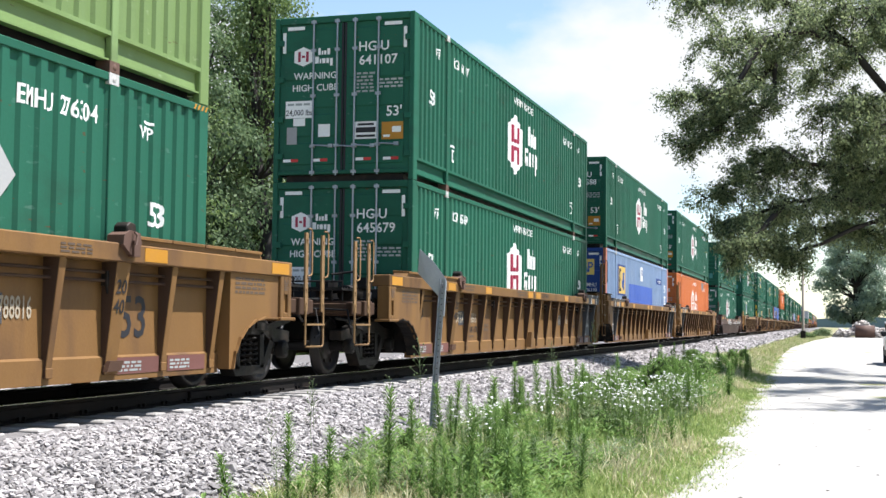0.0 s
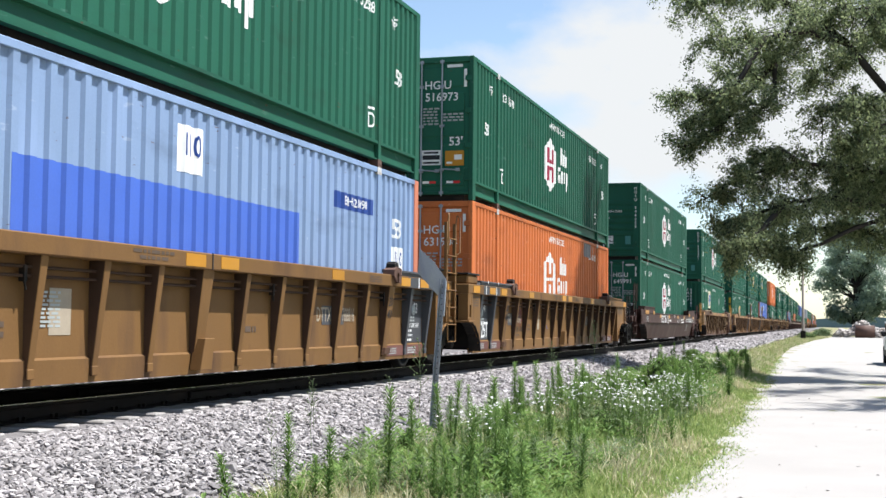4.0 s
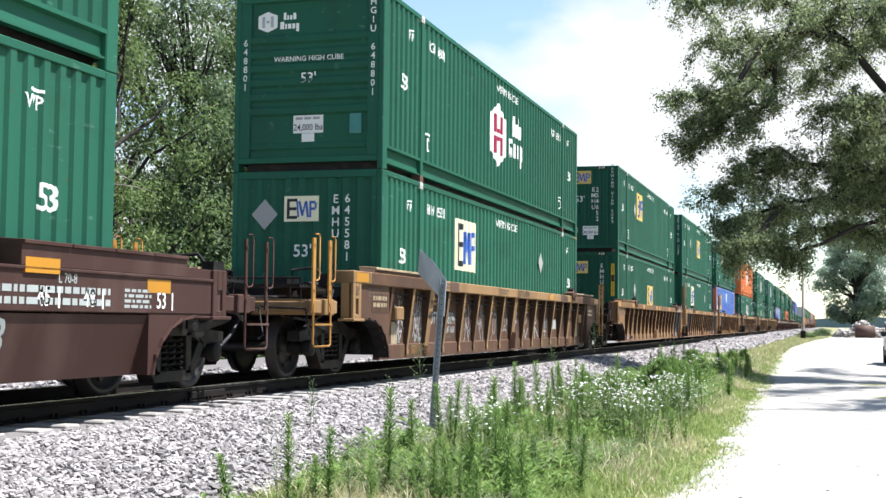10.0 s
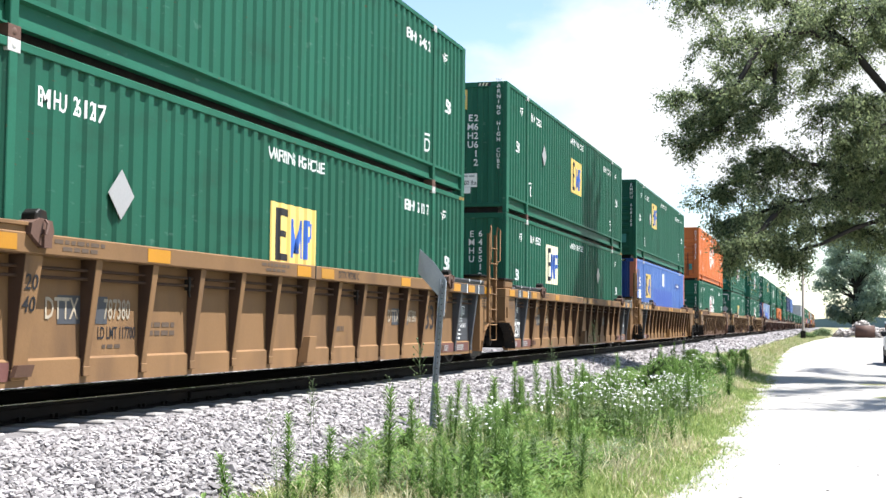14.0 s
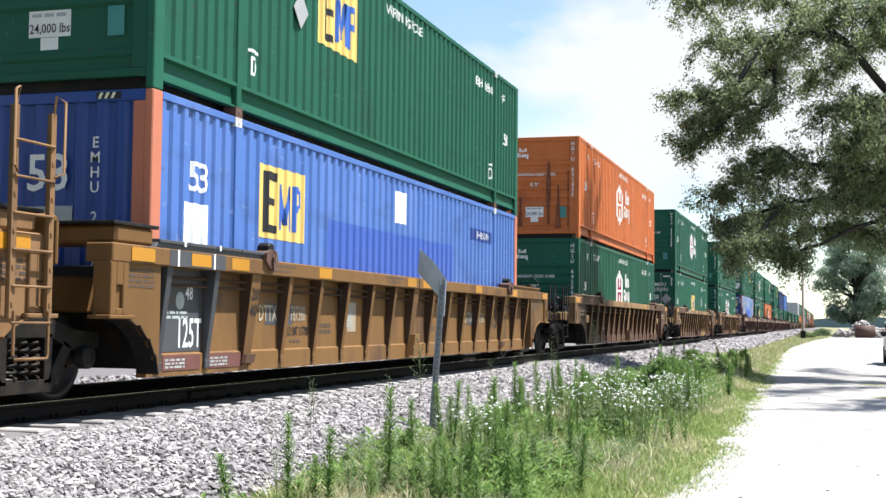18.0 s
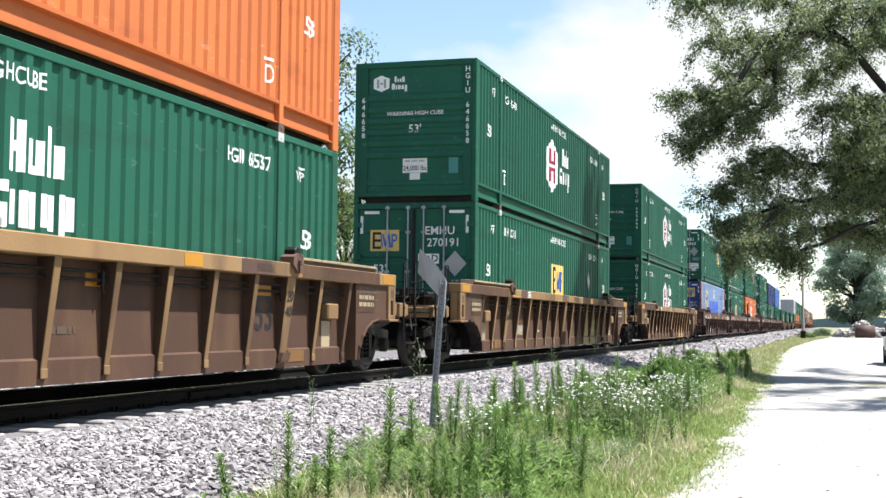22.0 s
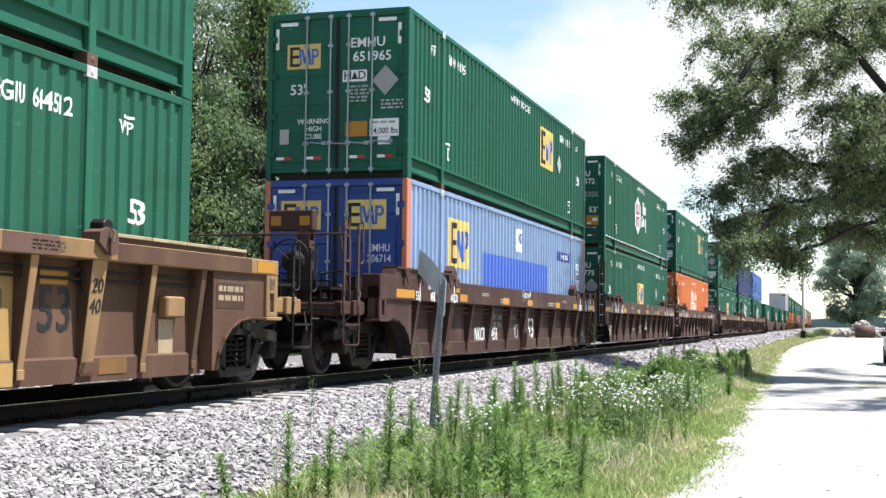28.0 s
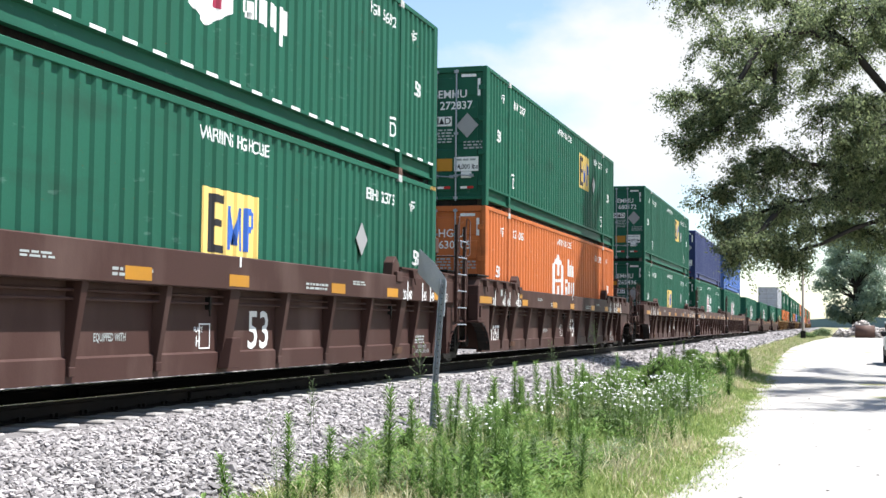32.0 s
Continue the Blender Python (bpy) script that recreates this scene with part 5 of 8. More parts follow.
        for y, zc, w, xo in spots:
            if y - w / 2 < y0 or y + w / 2 > y1 or sx < 0:
                continue
            part("reflector", cached(("reflector", sx, w, xo), lambda: Geo().box(*sorted((sx * (xo - 0.034), sx * xo)), -w / 2, w / 2, -0.066, 0.066).mesh("reflector", AMBER)), car, "amber reflective patch", at=(0 if style != "smooth" else -sx * 0.031, y, zc))
    for y in ((0.0,) if far else (-5.0, 0.0, 5.0)):
        part("floor_beam", cached("fbeam", lambda: Geo().box(-1.36, 1.36, -0.15, 0.15, 0.20, 0.29).mesh("floor_beam", BLACK_STEEL)), car, at=(0, y, 0))
    end_hardware(car, paint, skin, -1, spins, front, front == rear, far, iron, off, wheel)
    end_hardware(car, paint, skin, 1, spins, rear, front == rear, far, iron, off, False)
    return car


def car_text(car, text, size, y, z, material, x=1.395, squeeze=1.0):
    def make():
        v, f = text_shape(text, size, 0, 0, squeeze)
        g = Geo()
        g.add([(0, a, b) for a, b in v], f)
        return g.mesh("stencil", material)
    return part("stencil", cached(("ct", text, size, material.name, squeeze), make), car, at=(x, y - (0.15 if x < 1.43 else 0), z))


def car_bars(car, y, z, w, rows, material, x=1.395, seed=1, h=0.045):
    def make():
        rng, g = random.Random(seed), Geo()
        for i in range(rows):
            a = -w / 2
            while a < w / 2 - 0.02:
                l = rng.uniform(0.04, 0.16)
                b = min(a + l, w / 2)
                zz = -i * h * 1.7
                g.add([(0, a, zz), (0, b, zz), (0, b, zz + h), (0, a, zz + h)], [(0, 1, 2, 3)])
                a = b + 0.03
        return g.mesh("stencil_print", material)
    return part("stencil_print", cached(("cb", w, rows, material.name, seed, h), make), car, at=(x, y - (0.15 if x < 1.43 else 0), z))


def car_panel(car, y, z, w, h, material, x=1.391, label=""):
    return part("patch", cached(("cp", w, h, material.name), lambda: Geo().box(0, 0.003, -w / 2, w / 2, -h / 2, h / 2).mesh("patch", material)), car, label, at=(x, y, z))


def scrawl(car, y, z, size, seed, material, x=1.395):
    """Loose painted strokes."""
    def make():
        rng, g = random.Random(seed), Geo()
        for i in range(3):
            c, tall, wide = (i - 1) * 0.22, rng.uniform(0.35, 0.5), rng.uniform(0.10, 0.22)
            a0, turns, flip = rng.uniform(0, 6.28), rng.uniform(0.7, 1.4), rng.choice((-1, 1))
            pts = []
            for k in range(15):
                u = k / 14
                q = a0 + flip * u * turns * 6.28
                pts.append(Vector((0, (c + wide * math.cos(q) + 0.12 * (u - 0.5)) * size, (tall * (1 - 2 * u) + 0.2 * math.sin(q * 1.3)) * size)))
            half = rng.uniform(0.010, 0.016)
            rim = []
            for k, p in enumerate(pts):
                d = (pts[min(k + 1, 14)] - pts[max(k - 1, 0)]).normalized()
                n = Vector((0, -d.z, d.y)) * half
                rim += [p - n, p + n]
            g.add(rim, [(2 * k, 2 * k + 2, 2 * k + 3, 2 * k + 1) for k in range(14)])
        return g.mesh("graffiti", material)
    return part("graffiti", cached(("scrawl", size, seed, material.name), make), car, "scrawled spray paint strokes", at=(x, y, z))


# ---- the train: place of each unit along the track at the start, car and load ----
C, J = "coupler", "joint"
H, P, E, B, PL = "hex", "panel", "pale", "blue", "plain"
UNITS = [
    (4.78, TAN, J, C, "ribbed", (LIME, PL, "door", ""), (GREEN, P, "door", "EMHU 276304")),
    (28.335, TAN, C, J, "ribbed", (GREEN, H, "door", "HGIU 641107"), (GREEN, H, "door", "HGIU 645679")),
    (47.80, TAN, J, J, "ribbed", (GREEN, H, "door", "HGIU 502588"), (PALE_BLUE, B, "door", "EMHU 206198")),
    (67.40, TAN, J, C, "ribbed", (GREEN, H, "door", "HGIU 516973"), (ORANGE, H, "door", "HGIU 631908")),
    (90.78, BROWN, C, C, "smooth", (GREEN, H, "rib", "HGIU 644099"), (GREEN, H, "door", "HGIU 649991")),
    (114.72, OLD_TAN, C, C, "ribbed", (GREEN, H, "rib", "HGIU 648801"), (GREEN, E, "up", "EMHU 645581")),
    (138.12, FADED_TAN, C, J, "ribbed", (GREEN, P, "up", "EMHU 254652"), (GREEN, P, "up", "EMHU 261217")),
    (157.62, FADED_TAN, J, J, "ribbed", (GREEN, P, "up", "EMHU 262612"), (GREEN, E, "up", "EMHU 645512")),
    (177.15, TAN, J, C, "ribbed", (GREEN, P, "rib", "EMHU 668100"), (BLUE, B, "up", "EMHU 205714")),
    (200.70, OLD_TAN, C, C, "ribbed", (ORANGE, H, "rib", "HGIU 631455"), (GREEN, H, "rib", "HGIU 645367")),
    (224.25, OLD_TAN, C, C, "ribbed", (GREEN, H, "rib", "HGIU 646658"), (GREEN, P, "door", "EMHU 270191")),
    (247.72, OLD_TAN, C, C, "ribbed", (GREEN, H, "rib", "HGIU 645343"), (GREEN, H, "rib", "HGIU 644512")),
    (271.37, BROWN, C, J, "belt", (GREEN, P, "door", "EMHU 651965"), (PALE_BLUE, B, "door", "EMHU 206714")),
    (290.87, BROWN, J, J, "belt", (GREEN, H, "door", "HGIU 506572"), (GREEN, P, "door", "EMHU 263775")),
    (310.47, BROWN, J, C, "belt", (GREEN, P, "door", "EMHU 272837"), (ORANGE, H, "door", "HGIU 630805")),
    (333.95, BROWN, C, J, "belt", (GREEN, P, "door", "EMHU 680172"), (GREEN, P, "door", "EMHU 265436")),
    (353.40, BROWN, J, J, "belt", (NAVY, PL, "door", ""), (GREEN, H, "door", "HGIU 647320")),
    (372.80, BROWN, J, C, "belt", (BLUE, PL, "door", ""), (GREEN, H, "door", "HGIU 641873")),
    (396.40, BROWN, C, C, "smooth", None, (GREEN, H, "door", "")),
    (420.00, BROWN, C, C, "smooth", None, (GREEN, H, "rib", "")),
    (443.60, BROWN, C, C, "smooth", None, (GREEN, H, "door", "")),
    (466.20, TAN, C, J, "ribbed", (GREY, PL, "door", ""), (GREEN, P, "door", "")),
]


def extend_train():
    rng = random.Random(11)
    at = UNITS[-1][0]
    for i in range(15):
        first, last = i % 3 == 2, i % 3 == 1
        at += 23.5 if first else 19.4
        up = rng.choice([GREEN, GREEN, GREEN, GREEN, NAVY, GREY, ORANGE])
        low = rng.choice([GREEN, GREEN, GREEN, BLUE, ORANGE])
        UNITS.append((at, rng.choice([TAN, OLD_TAN, BROWN]), C if first else J, C if last else J, "ribbed",
                      (up, H if up in (GREEN, ORANGE) else PL, "door", ""), (low, H if low is not BLUE else B, "door", "")))


extend_train()
MOVERS, SPINS = [], []
CAR_WORDS = {"tan_car_paint": "tan painted", "faded_tan_paint": "faded tan", "weathered_tan_paint": "weathered tan", "brown_car_paint": "dark brown"}
STYLE_WORDS = {"ribbed": "ribbed steel sides", "belt": "broad top beam", "smooth": "smooth steel sides"}


def build_train():
    for i, (s0, paint, front, rear, style, upper, lower) in enumerate(UNITS):
        far = i >= 17
        label = "%s well car with %s carrying %s" % (CAR_WORDS[paint.name], STYLE_WORDS[style], "two stacked containers" if upper else "one container")
        off = {0: -0.15, 1: -0.12, 2: -0.05, 3: -0.08, 5: -0.1, 8: 0.03, 9: -0.15, 10: -0.17, 11: -0.17, 12: -0.26}.get(i, -0.41 if style == "belt" else 0.0)
        iron = FADED if i in (5, 6) else BLACK_STEEL if i in (3, 8) else {TAN: OLD_TAN, FADED_TAN: OLD_TAN, OLD_TAN: BLACK_STEEL, BROWN: BROWN}[paint]
        car = well_car(paint, front, rear, style, label, SPINS, far, iron, off, i in (4, 9, 11, 12))
        dress_car(car, i, paint, style, front, rear, far)
        MOVERS.append((car, s0 + off, 0.0))
        low = container(*lower, far=far, upper=False)
        MOVERS.append((low, s0, 0.31))
        if not far and lower[1] in (P, E):
            hazard_end(low)
        if upper:
            tall = 2.59 if upper[0] in (NAVY, BLUE) and upper[1] == PL else TALL
            top = container(*upper, tall=tall, far=far, upper=True)
            if i == 13:
                tape_row(top)
            MOVERS.append((top, s0, 0.31 + TALL + 0.004))
        if i == 3:
            primer(low)
        if i == 9:
            rust_streaks(top, TALL)


def primer(root):
    """Grey primer over repairs near the rear top of the orange container."""
    m = cached("primer", lambda: mat("grey_primer", (0.22, 0.22, 0.23), 0.6, var=0.2, scale=4, bump=0.05))
    side_paint(root, "primer_patch", "prm1", lambda: box_shape(3.95, 4.95, 2.42, 2.86), m, 0.004, "grey primer patch")
    for a in (5.25, 5.6):
        side_paint(root, "primer_patch", ("prm2", a), lambda: box_shape(a - 0.05, a + 0.05, 2.56, 2.78), m, 0.004, "grey primer patch")


def rust_streaks(root, tall):
    """Dark rust runs down the leading end of a weathered container."""
    m = cached("streak", lambda: mat("dark_rust_streak", (0.13, 0.042, 0.02), 0.8, var=0.3, scale=5, stain=(0.36, 0.10, 0.035), amount=0.8, stain_scale=7, stretch=(4, 1, 0.4), bump=0.1))
    rng = random.Random(5)
    for a, top in ((0.42, 2.2), (-0.95, 2.4), (0.98, 1.9), (-0.4, 1.2), (0.7, 1.5)):
        def make():
            g = Geo()
            z, w = top, 0.035
            while z > 0.4:
                d = rng.uniform(0.1, 0.25)
                w2 = max(0.012, w + rng.uniform(-0.025, 0.02))
                g.add([(a - w, 0, z), (a + w * 0.8, 0, z), (a + w2 * 0.8, 0, z - d), (a - w2, 0, z - d)], [(0, 1, 2, 3)])
                z, w = z - d, w2
            return g.mesh("rust_streak", m)
        part("rust_streak", cached(("streak", a), make), root, "dark rust streak", at=(0, -8.0765, 0))


def hazard_end(root):
    """Short striped marks on the top rail at the rear corner."""
    def make():
        g = Geo()
        for k in range(4):
            g.add([(0, 7.72 + k * 0.085, -0.03), (0, 7.76 + k * 0.085, -0.03), (0, 7.80 + k * 0.085, 0.03), (0, 7.76 + k * 0.085, 0.03)], [(0, 1, 2, 3)])
        return g.mesh("hazard_marking", AMBER)
    part("hazard_marking", cached("hzside", make), root, "yellow stripes on the top corner", at=(1.2985, 0, 2.855))


def dress_car(car, i, paint, style, front, rear, far):
    if far:
        return
    if style == "smooth":
        car_text(car, "FEC 72561", 0.30, -3.12, 1.0, WHITE, 1.573)
        ring = cached("plate_ring", lambda: Geo().tube([(0, 0.17 * math.cos(a), 0.19 * math.sin(a)) for a in np.linspace(0, 2 * math.pi, 25)], 0.008, 4, cap=False).mesh("plate_ring", WHITE))
        part("plate_ring", ring, car, at=(1.573, -1.85, 1.02))
        for k, (w, z) in enumerate((("EXCEEDS", 1.10), ("PLATE", 1.02), ("H", 0.93))):
            car_text(car, w, 0.055 if k < 2 else 0.075, -1.85, z, WHITE, 1.573)
        car_text(car, "FEC 72561", 0.10, 0.55, 1.15, WHITE, 1.573, 0.85)
        car_text(car, "LD LMT 166700", 0.08, 1.75, 0.93, WHITE, 1.573, 0.85)
        car_bars(car, -1.05, 0.93, 0.75, 1, WHITE, 1.573, 5, 0.07)
        car_bars(car, 3.7, 0.98, 1.0, 2, WHITE, 1.573, 6, 0.07)
        car_bars(car, 2.6, 1.05, 0.55, 3, DULL, 1.573, 7, 0.03)
        car_bars(car, 6.6, 1.02, 2.0, 2, DULL, 1.573, 8, 0.06)
        car_text(car, "53", 0.34, 5.9, 0.62, DULL, 1.497).rotation_euler = (0, 0.233, 0)
        for y in (-8.1, 8.1):
            car_bars(car, y, 1.06, 0.5, 4, DULL, 1.573, 9, 0.03)
        for sy in (1,):
            for y, w in ((5.35, "40"), (6.55, "45"), (7.25, "48"), (8.55, "53")):
                car_text(car, w, 0.17, sy * y, 0.98, WHITE, 1.573, 0.85)
                part("tick", cached("tickf", lambda: Geo().box(0, 0.004, -0.012, 0.012, -0.09, 0.09).mesh("tick", WHITE)), car, "white length mark", at=(1.571, sy * (y + 0.22), 0.98))
            car_text(car, "20", 0.17, sy * 5.35, 0.78 + 0.10, WHITE, 1.573, 0.85) if sy < 0 else None
            car_text(car, "L 70-8", 0.09, 6.9, 1.15, DULL, 1.573, 0.9) if sy > 0 else None
        part("outline_stripe", cached("fecline", lambda: Geo().prism([(2.2, 0.36), (5.6, 0.36), (6.5, 0.80), (6.54, 0.79), (5.62, 0.345), (2.2, 0.345)], 0, 0.004, "x").mesh("outline_stripe", DULL)), car, "thin pale outline on the skirt", at=pose(1.335, 0, 0.0, 0, 13.35, 0))
        return
    if style == "belt":
        dress_belt(car, i)
        return
    old = paint is OLD_TAN
    number = {1: "788816 C", 3: "788816 A", 5: "659194", 6: "787380 C", 7: "787380 A", 8: "787380 B", 10: "620842 C"}.get(i, "")
    if number:
        car_text(car, "DTTX " + number, 0.10 if i != 5 else 0.14, 1.2 if i != 5 else 0.55, 1.43, INK, 1.6035, 0.82)
    for y in (-1.25, -5.45):
        car_bars(car, y, 1.45, 0.8, 1, mat_faint(), 1.6035, 20 + i, 0.035)
        car_bars(car, y, 1.39, 0.55, 1, mat_faint(), 1.6035, 40 + i, 0.035)
    car_bars(car, 5.2, 1.45, 0.5, 3, mat_faint(), 1.6035, 60 + i, 0.02)
    part("sill_joint", cached("silljoint", lambda: Geo().box(1.598, 1.606, -0.012, 0.012, 1.345, 1.522).mesh("sill_joint", INK)), car, at=(0, 0.0, 0))
    for y in (6.07, -6.07):
        for k, w in enumerate(("20", "40")):
            car_text(car, w, 0.14, y, 1.10 - 0.19 * k, INK, 1.5395 - 0.0236 * k).rotation_euler = (0, 0.124, 0)
    if i not in (2, 7):
        car_text(car, "53", 0.42, 6.68 if i in (0, 3) else 5.76, 0.80 if i in (0, 3) else 0.86, INK, 1.3945, 0.95)
    for y in (-7.6, -6.55):
        car_text(car, "48" if y < -7 else "45", 0.14, y, 1.02, mat_faint(), 1.3945, 0.9)
    car_text(car, "LD LMT 117700" if not old else "LMT 166800", 0.12, -4.32, 0.66, INK if not old else DULL, 1.3945, 0.62)
    car_bars(car, -4.4, 0.52, 0.35, 1, mat_faint(), 1.3945, 82, 0.035)
    car_bars(car, -3.52, 0.72, 0.66, 2, mat_faint(), 1.3945, 80, 0.05)
    car_bars(car, 1.5, 0.66, 0.5, 1, mat_faint(), 1.3945, 84, 0.07)
    for sy in (-1, 1):
        car_bars(car, sy * 8.85, 1.26, 0.8, 4, mat_faint(), 1.5635, 86, 0.03)
        car_bars(car, sy * 9.79, 1.28, 0.14, 5, mat_faint(), 1.5985, 87, 0.016) if (front if sy < 0 else rear) == C else None
    if not old:
        car_panel(car, -2.53, 0.86, 0.34, 0.42, mat_ghost(), 1.391, "pale worn data label") if i in (2, 3, 8) else None
        car_bars(car, -2.53, 1.02, 0.30, 9, DULL, 1.3955, 81, 0.022) if i in (2, 3, 8) else None
        for y in ((3.84, 4.76), (-5.26, -4.33)):
            car_text(car, "DTTX", 0.20, y[0], 0.88, mat_ghost(), 1.3975, 0.72)
            car_text(car, "788816" if i < 4 else "787380", 0.20, y[1], 0.88, mat_ghost(), 1.3975, 0.58)
            part("patch", cached("dttxdark", lambda: Geo().box(0, 0.0035, -0.19, 0.19, -0.13, 0.13).mesh("patch", mat_slate())), car, "dark stencil patch", at=(1.391, y[0] - 0.02, 0.88))
            part("patch", cached("dttxdark2", lambda: Geo().box(0, 0.0035, -0.10, 0.10, -0.13, 0.13).mesh("patch", mat_slate())), car, "dark stencil patch", at=(1.391, y[1] - 0.42, 0.88))
        for sy, kind in ((-1, front), (1, rear)):
            for y in () if i == 8 and sy > 0 else (6.6, 7.6):
                car_panel(car, sy * y, 0.345, 0.82, 0.16, mat_maroon(), 1.4185, "dull maroon painted patch")
                car_bars(car, sy * y, 0.365, 0.42, 3, DULL, 1.4235, 3, 0.022)
            if kind == J:
                joint_paint(car, sy, i)
            elif i == 1:
                ring = cached("seal_ring", lambda: Geo().tube([(0, 0.10 * math.cos(a), 0.12 * math.sin(a)) for a in np.linspace(0, 2 * math.pi, 21)], 0.012, 4, cap=False).mesh("round_seal", mat_faint()))
                part("round_seal", ring, car, at=(1.395, sy * 7.75, 0.98))
    else:
        for sy in (-1, 1):
            car_panel(car, sy * 7.75, 1.43, 2.9, 0.165, DARK_PANEL, 1.6005, "dirty brown beam end")
            car_panel(car, sy * 8.75, 1.06, 0.72, 0.26, RIB_SHADE_BROWN, 1.5605, "dark stencil plate")
            car_bars(car, sy * 8.75, 1.12, 0.6, 2, mat_cream(), 1.5645, 88, 0.06)
            part("junction_box", cached("jcbox", lambda: Geo().box(0.0, 0.12, -0.19, 0.19, 0.82, 1.04).mesh("junction_box", OLD_TAN, 0.02)), car, "small tan box on the side", at=(1.385, sy * 7.62, 0))
            car_panel(car, sy * 7.6, 0.60, 0.3, 0.4, mat_cream(), 1.391, "pale worn paint patch")
            car_panel(car, sy * 6.55, 0.35, 0.5, 0.15, TAN, 1.4185, "fresh tan repair patch")
        car_panel(car, 4.95, 1.43, 0.8, 0.165, RUSTY, 1.6005, "red-brown primer patch")
        car_panel(car, -4.9, 1.43, 0.55, 0.165, RUSTY, 1.6005, "red-brown primer patch")
        if i in (10, 11):
            car_panel(car, -0.42, 1.43, 0.6, 0.165, RUSTY, 1.6005, "red-brown primer patch")
            car_panel(car, -5.6, 1.43, 0.75, 0.165, mat_ochre(), 1.6005, "yellow tan repair patch")
            car_panel(car, -1.2, 1.43, 0.9, 0.165, mat_ochre(), 1.6005, "yellow tan repair patch")
            car_panel(car, -4.42, 1.43, 0.28, 0.13, WHITE, 1.6005, "white data label")
            car_bars(car, -4.42, 1.45, 0.24, 3, INK, 1.6045, 90, 0.02)
            for y in (3.53, 4.54):
                car_panel(car, y, 0.80, 0.90, 0.78, mat_ochre(), 1.391, "yellow tan repair panel")
                car_panel(car, y, 0.32, 0.90, 0.20, mat_ochre(), 1.4155, "yellow tan repair panel")
                car_bars(car, y + 0.2, 0.88, 0.5, 1, mat_faint(), 1.3955, 91, 0.16) if y > 4 else None
            car_panel(car, -4.52, 0.64, 0.62, 0.22, mat_cream(), 1.391, "pale worn stencil ground")
            ring = cached("seal_ring2", lambda: Geo().lathe([(0, 0.0001), (0.004, 0.17), (0.0, 0.18)], "x", 20).mesh("round_seal", mat_faint()))
            part("round_seal", ring, car, "faded round seal", at=(1.391, -2.6, 0.9))
            car_panel(car, -2.6, 0.62, 0.26, 0.05, DULL, 1.391)
    if i == 3:
        scrawl(car, -4.5, 0.98, 0.55, 4, mat_spray(), 1.3945)
        scrawl(car, -4.3, 0.98, 0.5, 14, mat_spray(), 1.3945)
        strokes(car, [((-0.12, 0.2), (0.12, -0.15)), ((0.12, 0.2), (-0.12, -0.15))], -1.46, 0.82, INK_BLUE)
    if i == 5:
        Z = [((-0.2, 0.27), (0.2, 0.27)), ((0.2, 0.27), (-0.22, -0.3)), ((-0.22, -0.3), (0.2, -0.2)), ((-0.2, 0.02), (0.14, 0.06))]
        Q = [((0.25, 0.3), (-0.25, 0.2)), ((-0.25, 0.2), (0.02, 0.02)), ((0.02, 0.02), (0.14, 0.14)), ((-0.22, 0.16), (0.0, -0.32)), ((0.0, -0.32), (0.24, -0.08))]
        A = [((-0.2, 0.3), (-0.1, -0.34)), ((-0.2, 0.12), (0.0, 0.34)), ((0.0, 0.34), (0.04, 0.06)), ((0.04, 0.06), (-0.18, 0.0)), ((-0.18, 0.0), (0.24, -0.28))]
        T = [((0.0, 0.4), (0.0, -0.28)), ((-0.14, -0.14), (0.14, -0.16))]
        for k, y in enumerate((-7.45, -7.3, -6.45, -6.3, -3.35, -2.35, -1.35, -0.35)):
            scrawl(car, y, 0.80, 0.75, 50 + k, SILVER, 1.3965)
        car_text(car, "DTTX", 0.22, -5.26, 0.86, DULL, 1.3975, 0.75)
        car_text(car, "58194", 0.22, -4.33, 0.86, DULL, 1.3975, 0.72)
        for shape, y in ((Z, 0.66), (Q, 1.66), (A, 2.74), (T, 3.70)):
            strokes(car, shape, y, 0.76, SILVER, 0.022)
        car_panel(car, 3.62, 0.80, 0.5, 0.24, mat_slate(), 1.391, "dark stencil patch")
        car_panel(car, 4.6, 0.78, 0.6, 0.24, DULL, 1.391, "silver spray patch")


def strokes(car, lines, y, z, material, half=0.016, x=1.3965):
    """Spray paint lines, each a flat bar."""
    def make():
        g = Geo()
        for p, q in lines:
            d = Vector((0, q[0] - p[0], q[1] - p[1])).normalized() * half
            n = Vector((0, -d.z, d.y))
            a, b = Vector((0, *p)) - d, Vector((0, *q)) + d
            g.add([a - n, b - n, b + n, a + n], [(0, 1, 2, 3)])
        return g.mesh("graffiti", material)
    part("graffiti", cached(("strokes", str(lines), material.name), make), car, "sprayed paint strokes", at=(x, y - 0.15, z))


